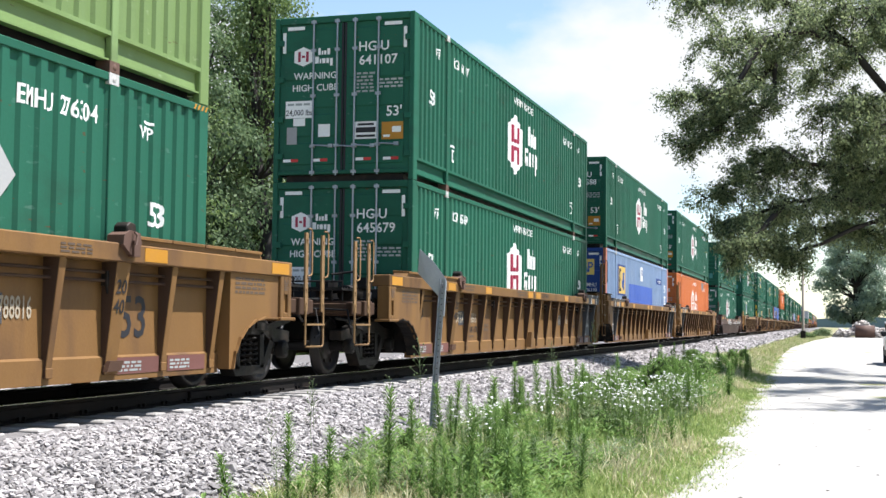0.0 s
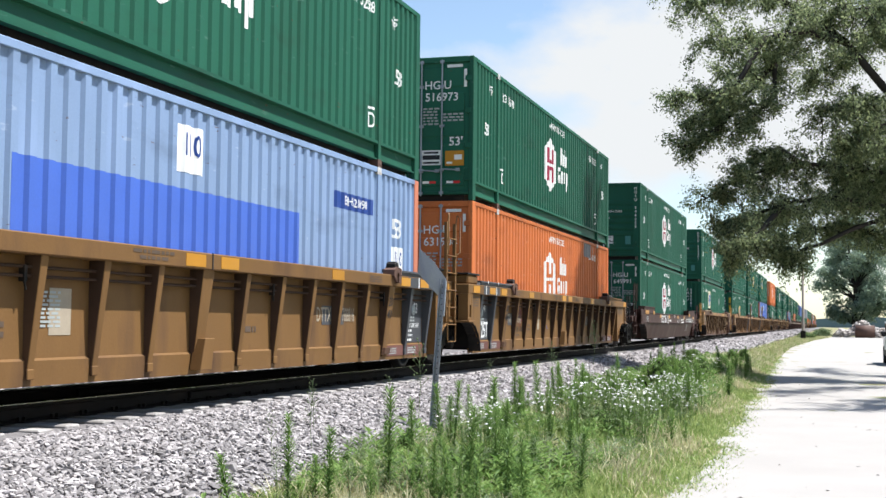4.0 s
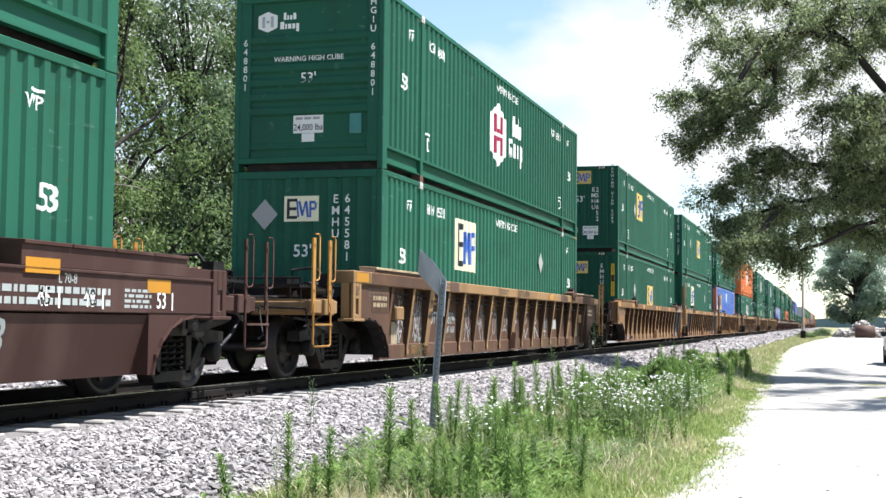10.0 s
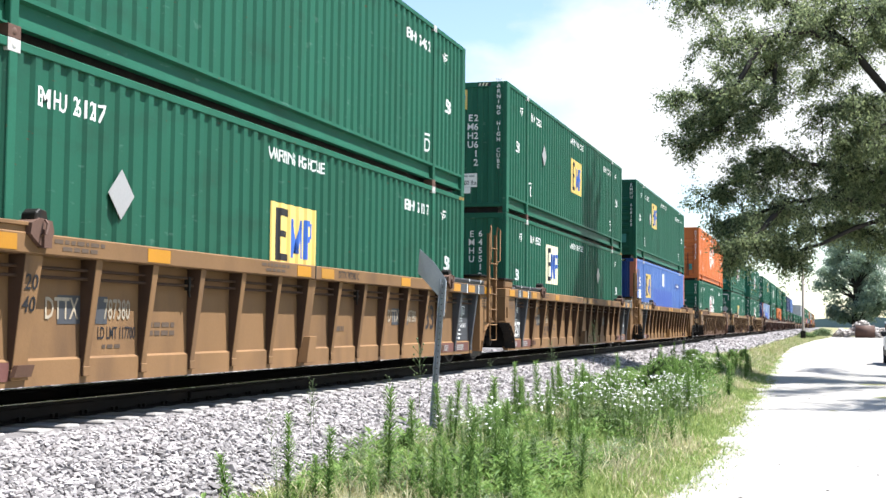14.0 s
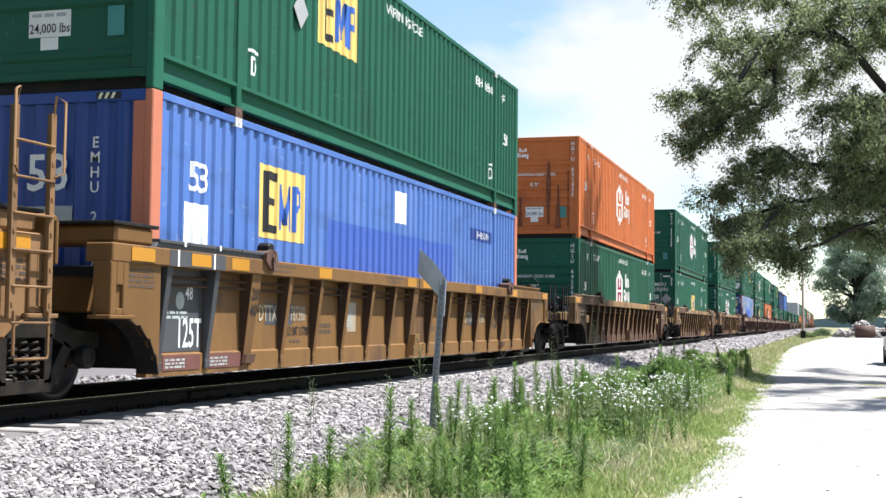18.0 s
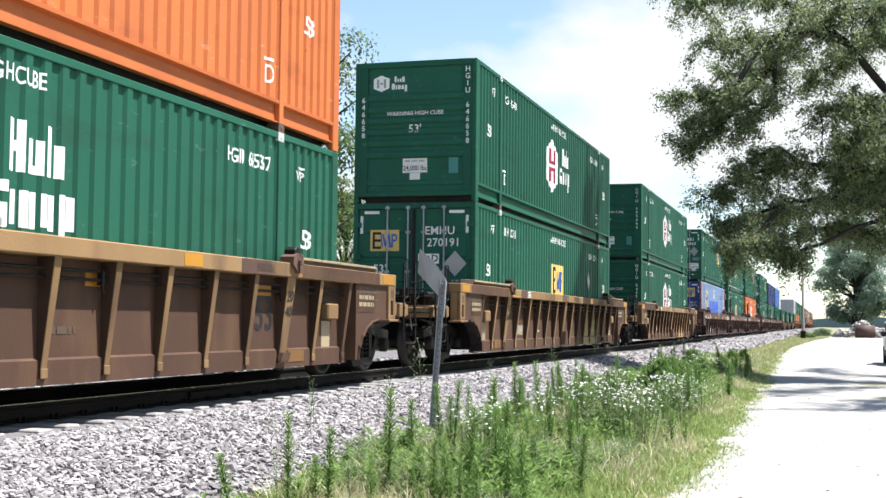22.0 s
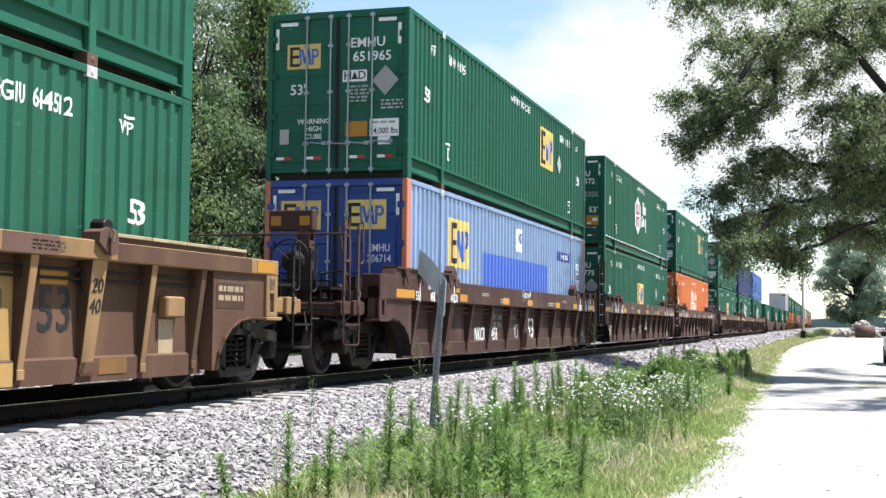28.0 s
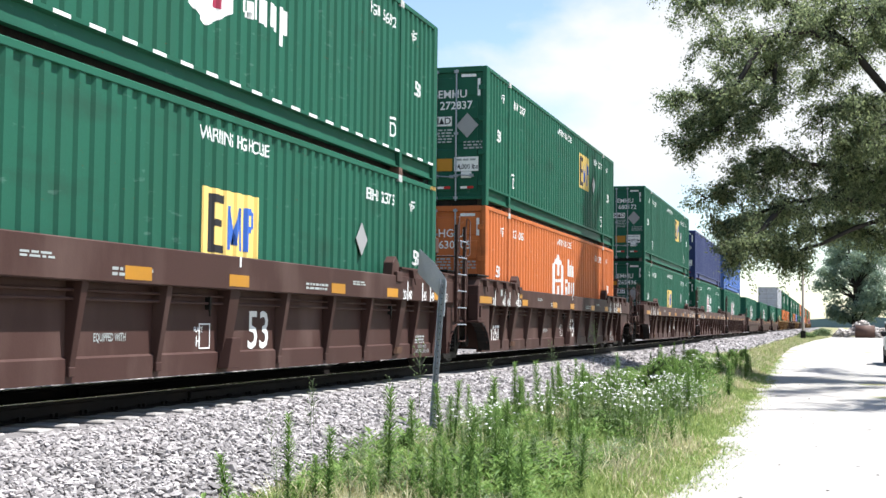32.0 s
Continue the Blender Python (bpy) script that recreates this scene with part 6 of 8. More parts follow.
def joint_paint(car, sy, i):
    """Slate grey ground, white ticks and stencils beside an articulated joint."""
    car_panel(car, sy * 7.6, 0.895, 0.92, 0.87, mat_slate(), 1.391, "slate grey stencil ground")
    car_panel(car, sy * 7.6, 1.43, 1.25 if sy < 0 else 1.7, 0.165, mat_slate(), 1.6005, "slate grey band on the beam")
    for y in (7.25, 8.05):
        part("tick", cached("tickmark", lambda: Geo().box(0, 0.004, -0.018, 0.018, -0.085, 0.085).mesh("tick", WHITE)), car, "white length mark", at=(1.6045, sy * y, 1.43))
        part("tick", cached("tickmark2", lambda: Geo().box(0, 0.004, -0.018, 0.018, -0.03, 0.03).mesh("tick", WHITE)), car, "white length mark", at=(1.612, sy * y + 0.12, 1.585))
    part("round_seal", cached("sealw", lambda: Geo().lathe([(0, 0.0001), (0.004, 0.09), (0.0, 0.095)], "x", 18).mesh("round_seal", DULL)), car, "pale round seal", at=(1.395, sy * 7.62, 1.0))
    if sy < 0:
        car_text(car, "25T" if i != 8 else "125T", 0.32, -7.26, 0.64, WHITE, 1.3965, 0.72 if i != 8 else 0.6)
        car_text(car, "48", 0.15, -7.27, 1.08, WHITE, 1.3965, 0.8)
        car_bars(car, -7.55, 0.86, 0.5, 2, DULL, 1.3965, 71, 0.03)
    else:
        car_text(car, "53", 0.17, 7.86, 1.02, WHITE, 1.3965, 0.9)
        car_text(car, "48", 0.17, 7.3, 1.02, WHITE, 1.3965, 0.9)
        car_bars(car, 7.56, 0.86, 0.5, 2, DULL, 1.3965, 72, 0.03)
        car_text(car, "2 INCH TREAD COND. SHOES", 0.075, 7.62, 0.74, WHITE, 1.3965, 0.62)
        for k in range(3):
            car_bars(car, 7.45, 0.64 - 0.075 * k, 0.5, 1, WHITE, 1.3965, 73 + k, 0.035)


def dress_belt(car, i):
    """White stencils on a brown car with a broad top beam."""
    for sy in (-1, 1):
        for y, w in ((6.03, "40"), (6.8, "45"), (7.23, "48"), (8.02, "53")):
            part("tick", cached("tickb", lambda: Geo().box(0, 0.004, -0.02, 0.02, -0.15, 0.15).mesh("tick", WHITE)), car, "white length mark", at=(1.601, sy * y, 1.29))
            car_text(car, w, 0.15, sy * y + 0.13 * (1 if sy > 0 else -1), 1.22, WHITE, 1.603, 0.8)
        car_text(car, "20", 0.15, sy * 6.03 - 0.14 * sy, 1.22, WHITE, 1.603, 0.8)
        car_panel(car, sy * 7.5, 1.41, 0.14, 0.13, DULL, 1.601, "small pale label")
        car_bars(car, sy * 7.45, 0.78 if sy < 0 else 0.54, 0.5, 3, DULL, 1.3945, 92, 0.03) if sy > 0 else None
        car_bars(car, sy * 8.15, 1.0, 0.34, 8, DULL, 1.3945, 93, 0.03) if sy < 0 else None
        car_bars(car, sy * 2.3, 1.26, 0.75, 2, DULL, 1.603, 94, 0.03)
        car_bars(car, sy * 3.85, 1.35, 0.5, 2, DULL, 1.603, 95, 0.02)
    if i != 12:
        car_text(car, "125T", 0.34, -7.08, 0.56, WHITE, 1.3945, 0.72)
    for k, w in enumerate(("36 INCH WHEELS", "2 INCH TREAD COND. SHOES")):
        car_text(car, w, 0.06, 7.5, 0.39 - 0.08 * k, DULL, 1.4245, 0.7)
    car_text(car, "53", 0.46, 1.12, 0.66, WHITE, 1.3945, 1.0)
    if i == 12:
        car_text(car, "NKCR 1456", 0.12, -0.3, 1.40, WHITE, 1.603, 0.7)
    strokes_at = [((-0.1, 0.1), (0.05, 0.12)), ((-0.1, 0.1), (-0.06, -0.05)), ((0.02, 0.12), (0.1, -0.1)), ((0.0, 0.05), (0.0, -0.1)), ((-0.1, 0.0), (0.06, 0.05))]
    if i == 12:
        strokes(car, strokes_at, -0.5, 1.38, DULL, 0.012, 1.603)
    part("tick", cached("tickb2", lambda: Geo().box(0, 0.004, -0.02, 0.02, -0.06, 0.06).mesh("tick", WHITE)), car, "white length mark", at=(1.601, 0.02, 1.46))
    if i == 12:
        car_text(car, "PER UNIT", 0.13, -0.62, 0.92, DULL, 1.3945, 0.8)
        car_text(car, "NKCR", 0.27, -3.35, 0.56, WHITE, 1.3945, 0.8)
        car_text(car, "456", 0.27, -2.2, 0.56, WHITE, 1.3945, 0.85)
        car_text(car, "LMT. 116,800", 0.12, -1.95, 0.92, DULL, 1.3945, 0.8)
        car_text(car, "WT. 138,000", 0.12, -1.95, 0.75, DULL, 1.3945, 0.8)
    part("plate_box", cached("plateframe", lambda: Geo().box(0, 0.004, -0.13, -0.115, -0.14, 0.14).box(0, 0.004, 0.115, 0.13, -0.14, 0.14).box(0, 0.004, -0.115, 0.115, 0.125, 0.14).box(0, 0.004, -0.115, 0.115, -0.14, -0.125).mesh("plate_box", WHITE)), car, "white stencilled frame", at=(1.391, -0.42, 0.62))
    car_text(car, "PLATE", 0.06, -0.42, 0.69, WHITE, 1.3945, 0.9)
    car_text(car, "H", 0.12, -0.42, 0.56, WHITE, 1.3945, 0.9)
    if i != 12:
        car_text(car, "EQUIPPED WITH", 0.08, -2.2, 0.62, DULL, 1.3945, 0.7)


def mat_cream():
    return cached("creampaint", lambda: mat("pale_worn_tan_paint", (0.36, 0.28, 0.17), 0.7, var=0.3, scale=3, stain=(0.10, 0.06, 0.04), amount=0.6, stain_scale=3, bump=0.1))


def mat_ochre():
    return cached("ochre", lambda: mat("yellow_tan_repair_paint", (0.36, 0.22, 0.07), 0.65, var=0.2, scale=3, stain=(0.12, 0.07, 0.03), amount=0.4, bump=0.1))


def mat_ghost():
    return cached("ghost", lambda: mat("worn_pale_stencil", (0.36, 0.30, 0.22), 0.7, var=0.2, scale=8, bump=0))


def mat_faint():
    return cached("faint", lambda: mat("faded_stencil_paint", (0.09, 0.06, 0.04), 0.7, bump=0))


def mat_maroon():
    return cached("maroon", lambda: mat("maroon_patch", (0.14, 0.055, 0.045), 0.65, bump=0.05))


def mat_slate():
    return cached("slate", lambda: mat("slate_panel_paint", (0.055, 0.058, 0.065), 0.6, bump=0.05))


def mat_spray():
    return cached("spray", lambda: mat("maroon_spray_paint", (0.16, 0.03, 0.05), 0.6, bump=0))


build_train()


def travelled(t):
    return 8.85 * t - 0.0057 * t * t


def motions():
    times = [2.0 * k for k in range(17)]
    for ob, s0, z in MOVERS:
        walk(ob, [(t, pose(0, s0 - travelled(t), z)) for t in times])
    lead = {}
    for ws, s in SPINS:
        if s not in lead:
            rows = []
            for k in range(481):
                t = k / 15
                rows.append((t, Matrix.Translation((0, s * 0.9, 0.43)) @ Matrix.Rotation(travelled(t) / 0.43, 4, "X")))
            walk(ws, rows)
            lead[s] = ws
        else:
            ws.rotation_mode = "QUATERNION"
            data = ws.animation_data_create()
            data.action = lead[s].animation_data.action
            data.action_slot = lead[s].animation_data.action_slot


# ---- ground, track and road ----
def road_edge(y):
    return float(np.interp(y, [-20, 11, 17, 32, 58, 92, 145, 190, 230], [6.75, 6.62, 6.6, 6.3, 5.75, 5.45, 6.45, 8.3, 12])) + 0.05 * math.sin(y * 0.9) + 0.04 * math.sin(y * 2.3 + 1) + 0.10 * noise.noise(Vector((y * 1.9, 5, 0)))


def ground_z(x, y):
    z = float(np.interp(x, [-60, -12, -5, -3.4, 3.2, 3.9, 6.4, 9, 60], [-0.9, -0.95, -0.95, -0.72, -0.70, -0.66, -0.80, -0.80, -0.95]))
    return z + (0.035 * noise.noise(Vector((x * 0.8, y * 0.8, 0))) if abs(x) < 40 and y < 120 else 0)


def sheet(name, xs, ys, height, material):
    v = [(x, y, height(x, y)) for y in ys for x in xs]
    k = len(xs)
    f = [(j * k + i, j * k + i + 1, (j + 1) * k + i + 1, (j + 1) * k + i) for j in range(len(ys) - 1) for i in range(k - 1)]
    return big_mesh(name, v, f, material, True)


def build_ground():
    xs = sorted(set(list(np.arange(-14, 16.01, 0.45)) + [-2500, -900, -300, -120, -60, -35, -22, 20, 30, 60, 140, 400, 1000, 2500]))
    ys = list(np.arange(-14, 62, 0.6)) + list(np.arange(62, 200, 4)) + [200, 230, 280, 360, 500, 800, 1400, 3000]
    ys = [-2500, -600, -150, -50, -25] + ys
    tagged(new("ground", sheet("ground", xs, ys, ground_z, SOIL)), "sandy soil with dry and green grass", "ground", kind="structure")
    ys2 = list(np.arange(-14, 60, 0.4)) + list(np.arange(60, 201, 2.0))
    us = [0, 0.02, 0.06, 0.12, 0.2, 0.3, 0.45, 0.6, 0.8, 1.0]
    v, f = [], []
    for y in ys2:
        e = road_edge(y)
        for u in us:
            x = e + (17.5 - e) * u
            v.append((x, y, max(ground_z(x, y) + 0.004, -0.80 + 0.02 * noise.noise(Vector((x * 1.3, y * 1.3, 3))) + (0.012 if 0.02 < u < 0.98 else -0.02))))
    k = len(us)
    f = [(j * k + i, j * k + i + 1, (j + 1) * k + i + 1, (j + 1) * k + i) for j in range(len(ys2) - 1) for i in range(k - 1)]
    tagged(new("road", big_mesh("road", v, f, LIMESTONE, True)), "pale crushed limestone road beside the railway", "road", kind="structure")
    # ballast bed
    prof = [(-12.5, -1.0), (-11.0, -0.5), (-4.5, -0.36), (-1.75, -0.24), (-1.2, -0.20), (1.2, -0.20), (1.62, -0.21), (2.0, -0.30), (2.6, -0.46), (3.1, -0.61), (3.5, -0.76)]
    yb = list(np.arange(-14, 60, 0.5)) + list(np.arange(60, 900, 8.0))
    vb = [(x, y, z + (0.02 * noise.noise(Vector((x * 3, y * 3, 7))) if y < 60 else 0)) for y in yb for x, z in prof]
    k = len(prof)
    fb = [(j * k + i, j * k + i + 1, (j + 1) * k + i + 1, (j + 1) * k + i) for j in range(len(yb) - 1) for i in range(k - 1)]
    tagged(new("ballast_bed", big_mesh("ballast_bed", vb, fb, BED, True)), "grey crushed stone railway bed", "ballast", kind="structure")


build_ground()


def stone_shapes():
    """Eight angular shards, each the hull of a few scattered points."""
    rng = np.random.default_rng(4)
    shapes = []
    for k in range(8):
        p = rng.normal(size=(11, 3))
        p /= np.linalg.norm(p, axis=1)[:, None]
        p *= (0.8 + 0.35 * rng.random((11, 1))) * np.array([1.15, 0.85 + 0.25 * rng.random(), 0.55 + 0.25 * rng.random()])
        bm = bmesh.new()
        for q in p:
            bm.verts.new(q)
        hull = bmesh.ops.convex_hull(bm, input=bm.verts[:])
        bmesh.ops.delete(bm, geom=[e for e in hull["geom_interior"] if isinstance(e, bmesh.types.BMVert)], context="VERTS")
        bmesh.ops.triangulate(bm, faces=bm.faces[:])
        bm.verts.index_update()
        shapes.append((np.array([v.co[:] for v in bm.verts]), np.array([[v.index for v in f.verts] for f in bm.faces])))
        bm.free()
    return shapes


def scatter_stones(name, spots, material, label, category):
    """spots: x, y, z, size. All stones in one mesh."""
    shapes = stone_shapes()
    rng = np.random.default_rng(9)
    V, F = [], []
    n = 0
    for x, y, z, r in spots:
        s, faces = shapes[rng.integers(8)]
        a, b = rng.random() * 6.283, rng.normal() * 0.55
        ca, sa, cb, sb = math.cos(a), math.sin(a), math.cos(b), math.sin(b)
        m = np.array([[ca, -sa, 0], [sa, ca, 0], [0, 0, 1]]) @ np.array([[1, 0, 0], [0, cb, -sb], [0, sb, cb]])
        V.append(s @ m.T * r + np.array([x, y, z]))
        F.append(faces + n)
        n += len(s)
    ob = new(name, big_mesh(name, np.concatenate(V), np.concatenate(F), material))
    return tagged(ob, label, category, kind="stuff")


def build_stones():
    rng = np.random.default_rng(2)
    px = [-9.0, -4.5, -1.75, 1.2, 1.62, 2.0, 2.6, 3.1, 3.6]
    pz = [-0.46, -0.36, -0.24, -0.245, -0.225, -0.30, -0.46, -0.61, -0.72]
    spots = []
    for y0, y1, n, r in ((6.5, 14, 13000, 0.031), (14, 22, 9500, 0.034), (22, 36, 8000, 0.044), (36, 70, 5200, 0.068), (70, 150, 4200, 0.12), (150, 420, 4500, 0.22)):
        xs = 1.22 + 2.35 * rng.random(n)
        ys = y0 + (y1 - y0) * rng.random(n)
        keep = rng.random(n) > np.clip((xs - 2.75) / 0.9, 0, 0.92)
        for x, y in zip(xs[keep], ys[keep]):
            rr = r * (0.65 + 0.7 * rng.random())
            spots.append((x, y, float(np.interp(x, px, pz)) + 0.4 * rr, rr))
    for x, y, r in ((3.35, 8.9, 0.10), (3.15, 9.6, 0.085), (2.9, 10.3, 0.08), (2.7, 13.0, 0.09), (3.3, 13.8, 0.09)):
        spots.append((x, y, float(np.interp(x, px, pz)) + 0.5 * r, r))
    scatter_stones("ballast_stones", spots, STONE, "loose pale grey crushed ballast stones", "stones")
    more = []
    for k in range(5000):
        x, y = -1.4 - 4.5 * rng.random(), 6 + 54 * rng.random()
        more.append((x, y, float(np.interp(x, px, pz)) + 0.02, 0.06 * (0.6 + 0.7 * rng.random())))
    scatter_stones("ballast_stones_beyond", more, STONE, "loose pale grey ballast stones beyond the rails", "stones")
    peb = []
    for k in range(170):
        y = 8 + 30 * rng.random() ** 1.6
        x = road_edge(y) - 0.25 + 5 * rng.random() ** 2
        peb.append((x, y, -0.79, 0.012 + 0.022 * rng.random() ** 2))
    scatter_stones("road_gravel", peb, LIMESTONE, "loose pale gravel on the road", "gravel")


build_stones()


def build_track():
    track = thing("railway_track", "rusty steel rails on weathered wooden ties", "railway track", kind="structure")
    def rail(x):
        g = Geo()
        pr = [(-0.07, -0.172), (0.07, -0.172), (0.07, -0.16), (0.012, -0.145), (0.010, -0.05), (0.034, -0.038), (0.036, -0.006), (-0.036, -0.006), (-0.034, -0.038), (-0.010, -0.05), (-0.012, -0.145), (-0.07, -0.16)]
        return g.prism([(x + a, b) for a, b in pr], -14, 900, "y").mesh("rail", RAIL)
    for x in (0.755, -0.755):
        r = part("rail", cached(("rail", x), lambda: rail(x)), track, "rusty steel rail with a worn bright head")
        part("rail_head", cached(("railhead", x), lambda: Geo().box(x - 0.034, x + 0.030, -14, 900, -0.006, 0.0).mesh("rail_head", RAIL_TOP)), r)
        for y in (4.3, 13.95, 23.6):
            part("joint_bar", cached(("jb", x), lambda: Geo().box(x + 0.012, x + 0.05, -0.45, 0.45, -0.14, -0.05).box(x - 0.05, x - 0.012, -0.45, 0.45, -0.14, -0.05).mesh("joint_bar", RAIL, 0.01)), r, "bolted joint bar", at=(0, y, 0))
    rng = random.Random(3)
    tie = [cached(("tie", k), lambda: Geo().box(-1.32, 1.36, -0.112, 0.112, -0.36, -0.172).mesh("tie", TIE, 0.012)) for k in range(2)]
    plate = cached("tie_plate", lambda: Geo().box(-0.11, 0.19, -0.09, 0.09, -0.171, -0.158).box(0.08, 0.11, -0.06, -0.03, -0.16, -0.12).box(0.08, 0.11, 0.03, 0.06, -0.16, -0.12).mesh("tie_plate", RAIL))
    far = Geo()
    for i in range(620):
        y = -2.1 + i * 0.535 + rng.uniform(-0.02, 0.02)
        dx, tw = rng.uniform(-0.05, 0.09), rng.uniform(-0.012, 0.012)
        if i < 100:
            t = part("tie", tie[i % 2], track, at=pose(dx, y, 0.0, 0, 0, math.degrees(tw)))
            if i < 44:
                part("tie_plate", plate, t, at=(0.72 - dx, 0, 0))
        else:
            far.box(-1.32 + dx, 1.36 + dx, y - 0.112, y + 0.112, -0.36, -0.172)
    tagged(part("far_ties", far.mesh("far_ties", TIE), track), kind="stuff")


build_track()


# ---- the sign seen from behind ----
def build_sign():
    root = thing("road_sign", "bent grey metal sign seen from behind on a leaning galvanised post", "sign", at=pose(3.12, 15.6, -0.72, 0, 3.6, 0))
    def post():
        pr = [(-0.042, 0.0), (-0.028, 0.0), (-0.020, 0.032), (0.020, 0.032), (0.028, 0.0), (0.042, 0.0), (0.042, 0.006), (0.030, 0.006), (0.022, 0.038), (-0.022, 0.038), (-0.030, 0.006), (-0.042, 0.006)]
        return Geo().prism(pr, -0.3, 2.08, "z").mesh("post", GALV)
    p = part("post", post(), root, "channel-section galvanised post with a row of holes")
    for k in range(26):
        part("post_hole", cached("hole", lambda: Geo().lathe([(0, 0.008), (0.001, 0.0001)], "y", 8).mesh("post_hole", INK)), p, at=(0, 0.030, 0.1 + k * 0.075))
    def plate():
        # two bent halves of one square plate that hangs on its corner
        a, b, c, d, e, f = (-0.33, -0.02, 2.45), (-0.34, 0.0, 2.14), (-0.055, 0.03, 1.86), (0.04, 0.045, 2.08), (-0.14, 0.0, 2.30), (-0.19, 0.0, 2.00)
        front = [a, b, f, c, d, e]
        back = [(x, y + 0.004, z) for x, y, z in front]
        n = 6
        return Geo().add(front + back, [(0, 1, 2, 5), (5, 2, 3, 4), (11, 8, 7, 6), (10, 9, 8, 11)] + [(i, (i + 1) % n, n + (i + 1) % n, n + i) for i in range(n)]).mesh("sign_plate", mat("sign_back_aluminium", (0.36, 0.38, 0.41), 0.5, 0.3, var=0.1, scale=4, stain=(0.25, 0.25, 0.26), bump=0.04))
    pl = part("sign_plate", plate(), root, "bare grey bent aluminium plate")
    for z in (1.92, 2.02):
        part("bolt", cached("bolt", lambda: Geo().lathe([(0, 0.012), (-0.012, 0.012), (-0.012, 0.0001)], "y", 6).mesh("bolt", GALV)), pl, at=(0.0, 0.0, z))
    part("side_plate", Geo().box(0.036, 0.056, -0.01, 0.02, 1.60, 2.06).mesh("side_plate", GALV, 0.003), root, "narrow strip behind the post")


build_sign()


# ---- plants ----
def leaf_cards(centres, length, width, rng, droop=0.3, faces=None):
    """Small pointed leaves at the centres; faces: the way that each blade looks. Returns vertices and faces."""
    n = len(centres)
    d = rng.normal(size=(n, 3))
    d[:, 2] -= droop
    up = rng.normal(size=(n, 3)) if faces is None else faces + 0.45 * rng.normal(size=(n, 3))
    s = np.cross(d, up)
    s /= np.linalg.norm(s, axis=1)[:, None] + 1e-9
    if faces is not None:
        d = np.cross(up, s)
    d /= np.linalg.norm(d, axis=1)[:, None] + 1e-9
    L = length * (0.7 + 0.6 * rng.random((n, 1)))
    Wd = width * (0.7 + 0.6 * rng.random((n, 1)))
    v = np.stack([centres - d * L / 2, centres + s * Wd / 2, centres + d * L / 2, centres - s * Wd / 2], 1).reshape(-1, 3)
    f = np.arange(4 * n).reshape(n, 4)
    return v, f


def limb(g, p, q, r0, r1, rng, bend=0.12, seg=5):
    p, q = Vector(p), Vector(q)
    l = (q - p).length
    pts = []
    for i in range(seg + 1):
        u = i / seg
        k = math.sin(u * math.pi) * l * bend
        pts.append(p.lerp(q, u) + Vector((rng.uniform(-1, 1), rng.uniform(-1, 1), rng.uniform(-0.5, 1))) * k * 0.6)
    g.tube(pts, r0, 7, r1)
    return pts


def broad_tree(name, label, seed, height, spread, n_clumps, per_clump, leaf, material, at, group="", base=0.25, clump_r=0.9, trunk_r=0.28):
    rng, r2 = np.random.default_rng(seed), random.Random(seed)
    root = thing(name, label, "tree", at=at, group=group)
    g = Geo()
    top = (r2.uniform(-0.4, 0.4), r2.uniform(-0.4, 0.4), height * 0.82)
    spine = limb(g, (0, 0, -0.3), top, trunk_r, trunk_r * 0.25, r2, 0.06, 8)
    centres, looks = [], []
    for k in range(n_clumps):
        u = base + (1 - base) * (k + 0.5) / n_clumps
        ang = r2.uniform(0, 6.283)
        prof = math.sin(min(1, (u - base) / (1 - base) * 0.9 + 0.12) * math.pi) ** 0.6
        rad = spread * prof * r2.uniform(0.45, 1.05)
        start = spine[min(8, max(1, int(u * 8 * 0.9)))]
        end = Vector((math.cos(ang) * rad, math.sin(ang) * rad, height * u * r2.uniform(0.92, 1.04)))
        limb(g, start, end, trunk_r * 0.28, 0.02, r2, 0.10, 4)
        for m, (at_u, count) in enumerate(((1.0, per_clump), (0.62, per_clump // 2))):
            # a tuft: leaves on the outer shell of a flattened bunch, thin beneath
            out = rng.normal(size=(count, 3))
            out[:, 2] += 0.45
            out /= np.linalg.norm(out, axis=1)[:, None]
            r = (1.0 - 0.5 * rng.random((count, 1)) ** 2) * (1 + 0.12 * rng.normal(size=(count, 1)))
            centres.append(np.array(start.lerp(end, at_u)) + out * r * np.array([1.5, 1.5, 0.95]) * clump_r * (0.7 + 0.6 * rng.random()))
            looks.append(out + np.array([0, 0, 0.5]))
    c = np.concatenate(centres)
    c[:, 2] = np.maximum(c[:, 2], 0.15)
    part("trunk", g.mesh("trunk", BARK), root, "forked dark trunk and limbs")
    v, f = leaf_cards(c, leaf, leaf * 0.55, rng, 0.3, np.concatenate(looks))
    part("crown", big_mesh("crown", v, f, material), root, "uneven leafy crown")
    return root


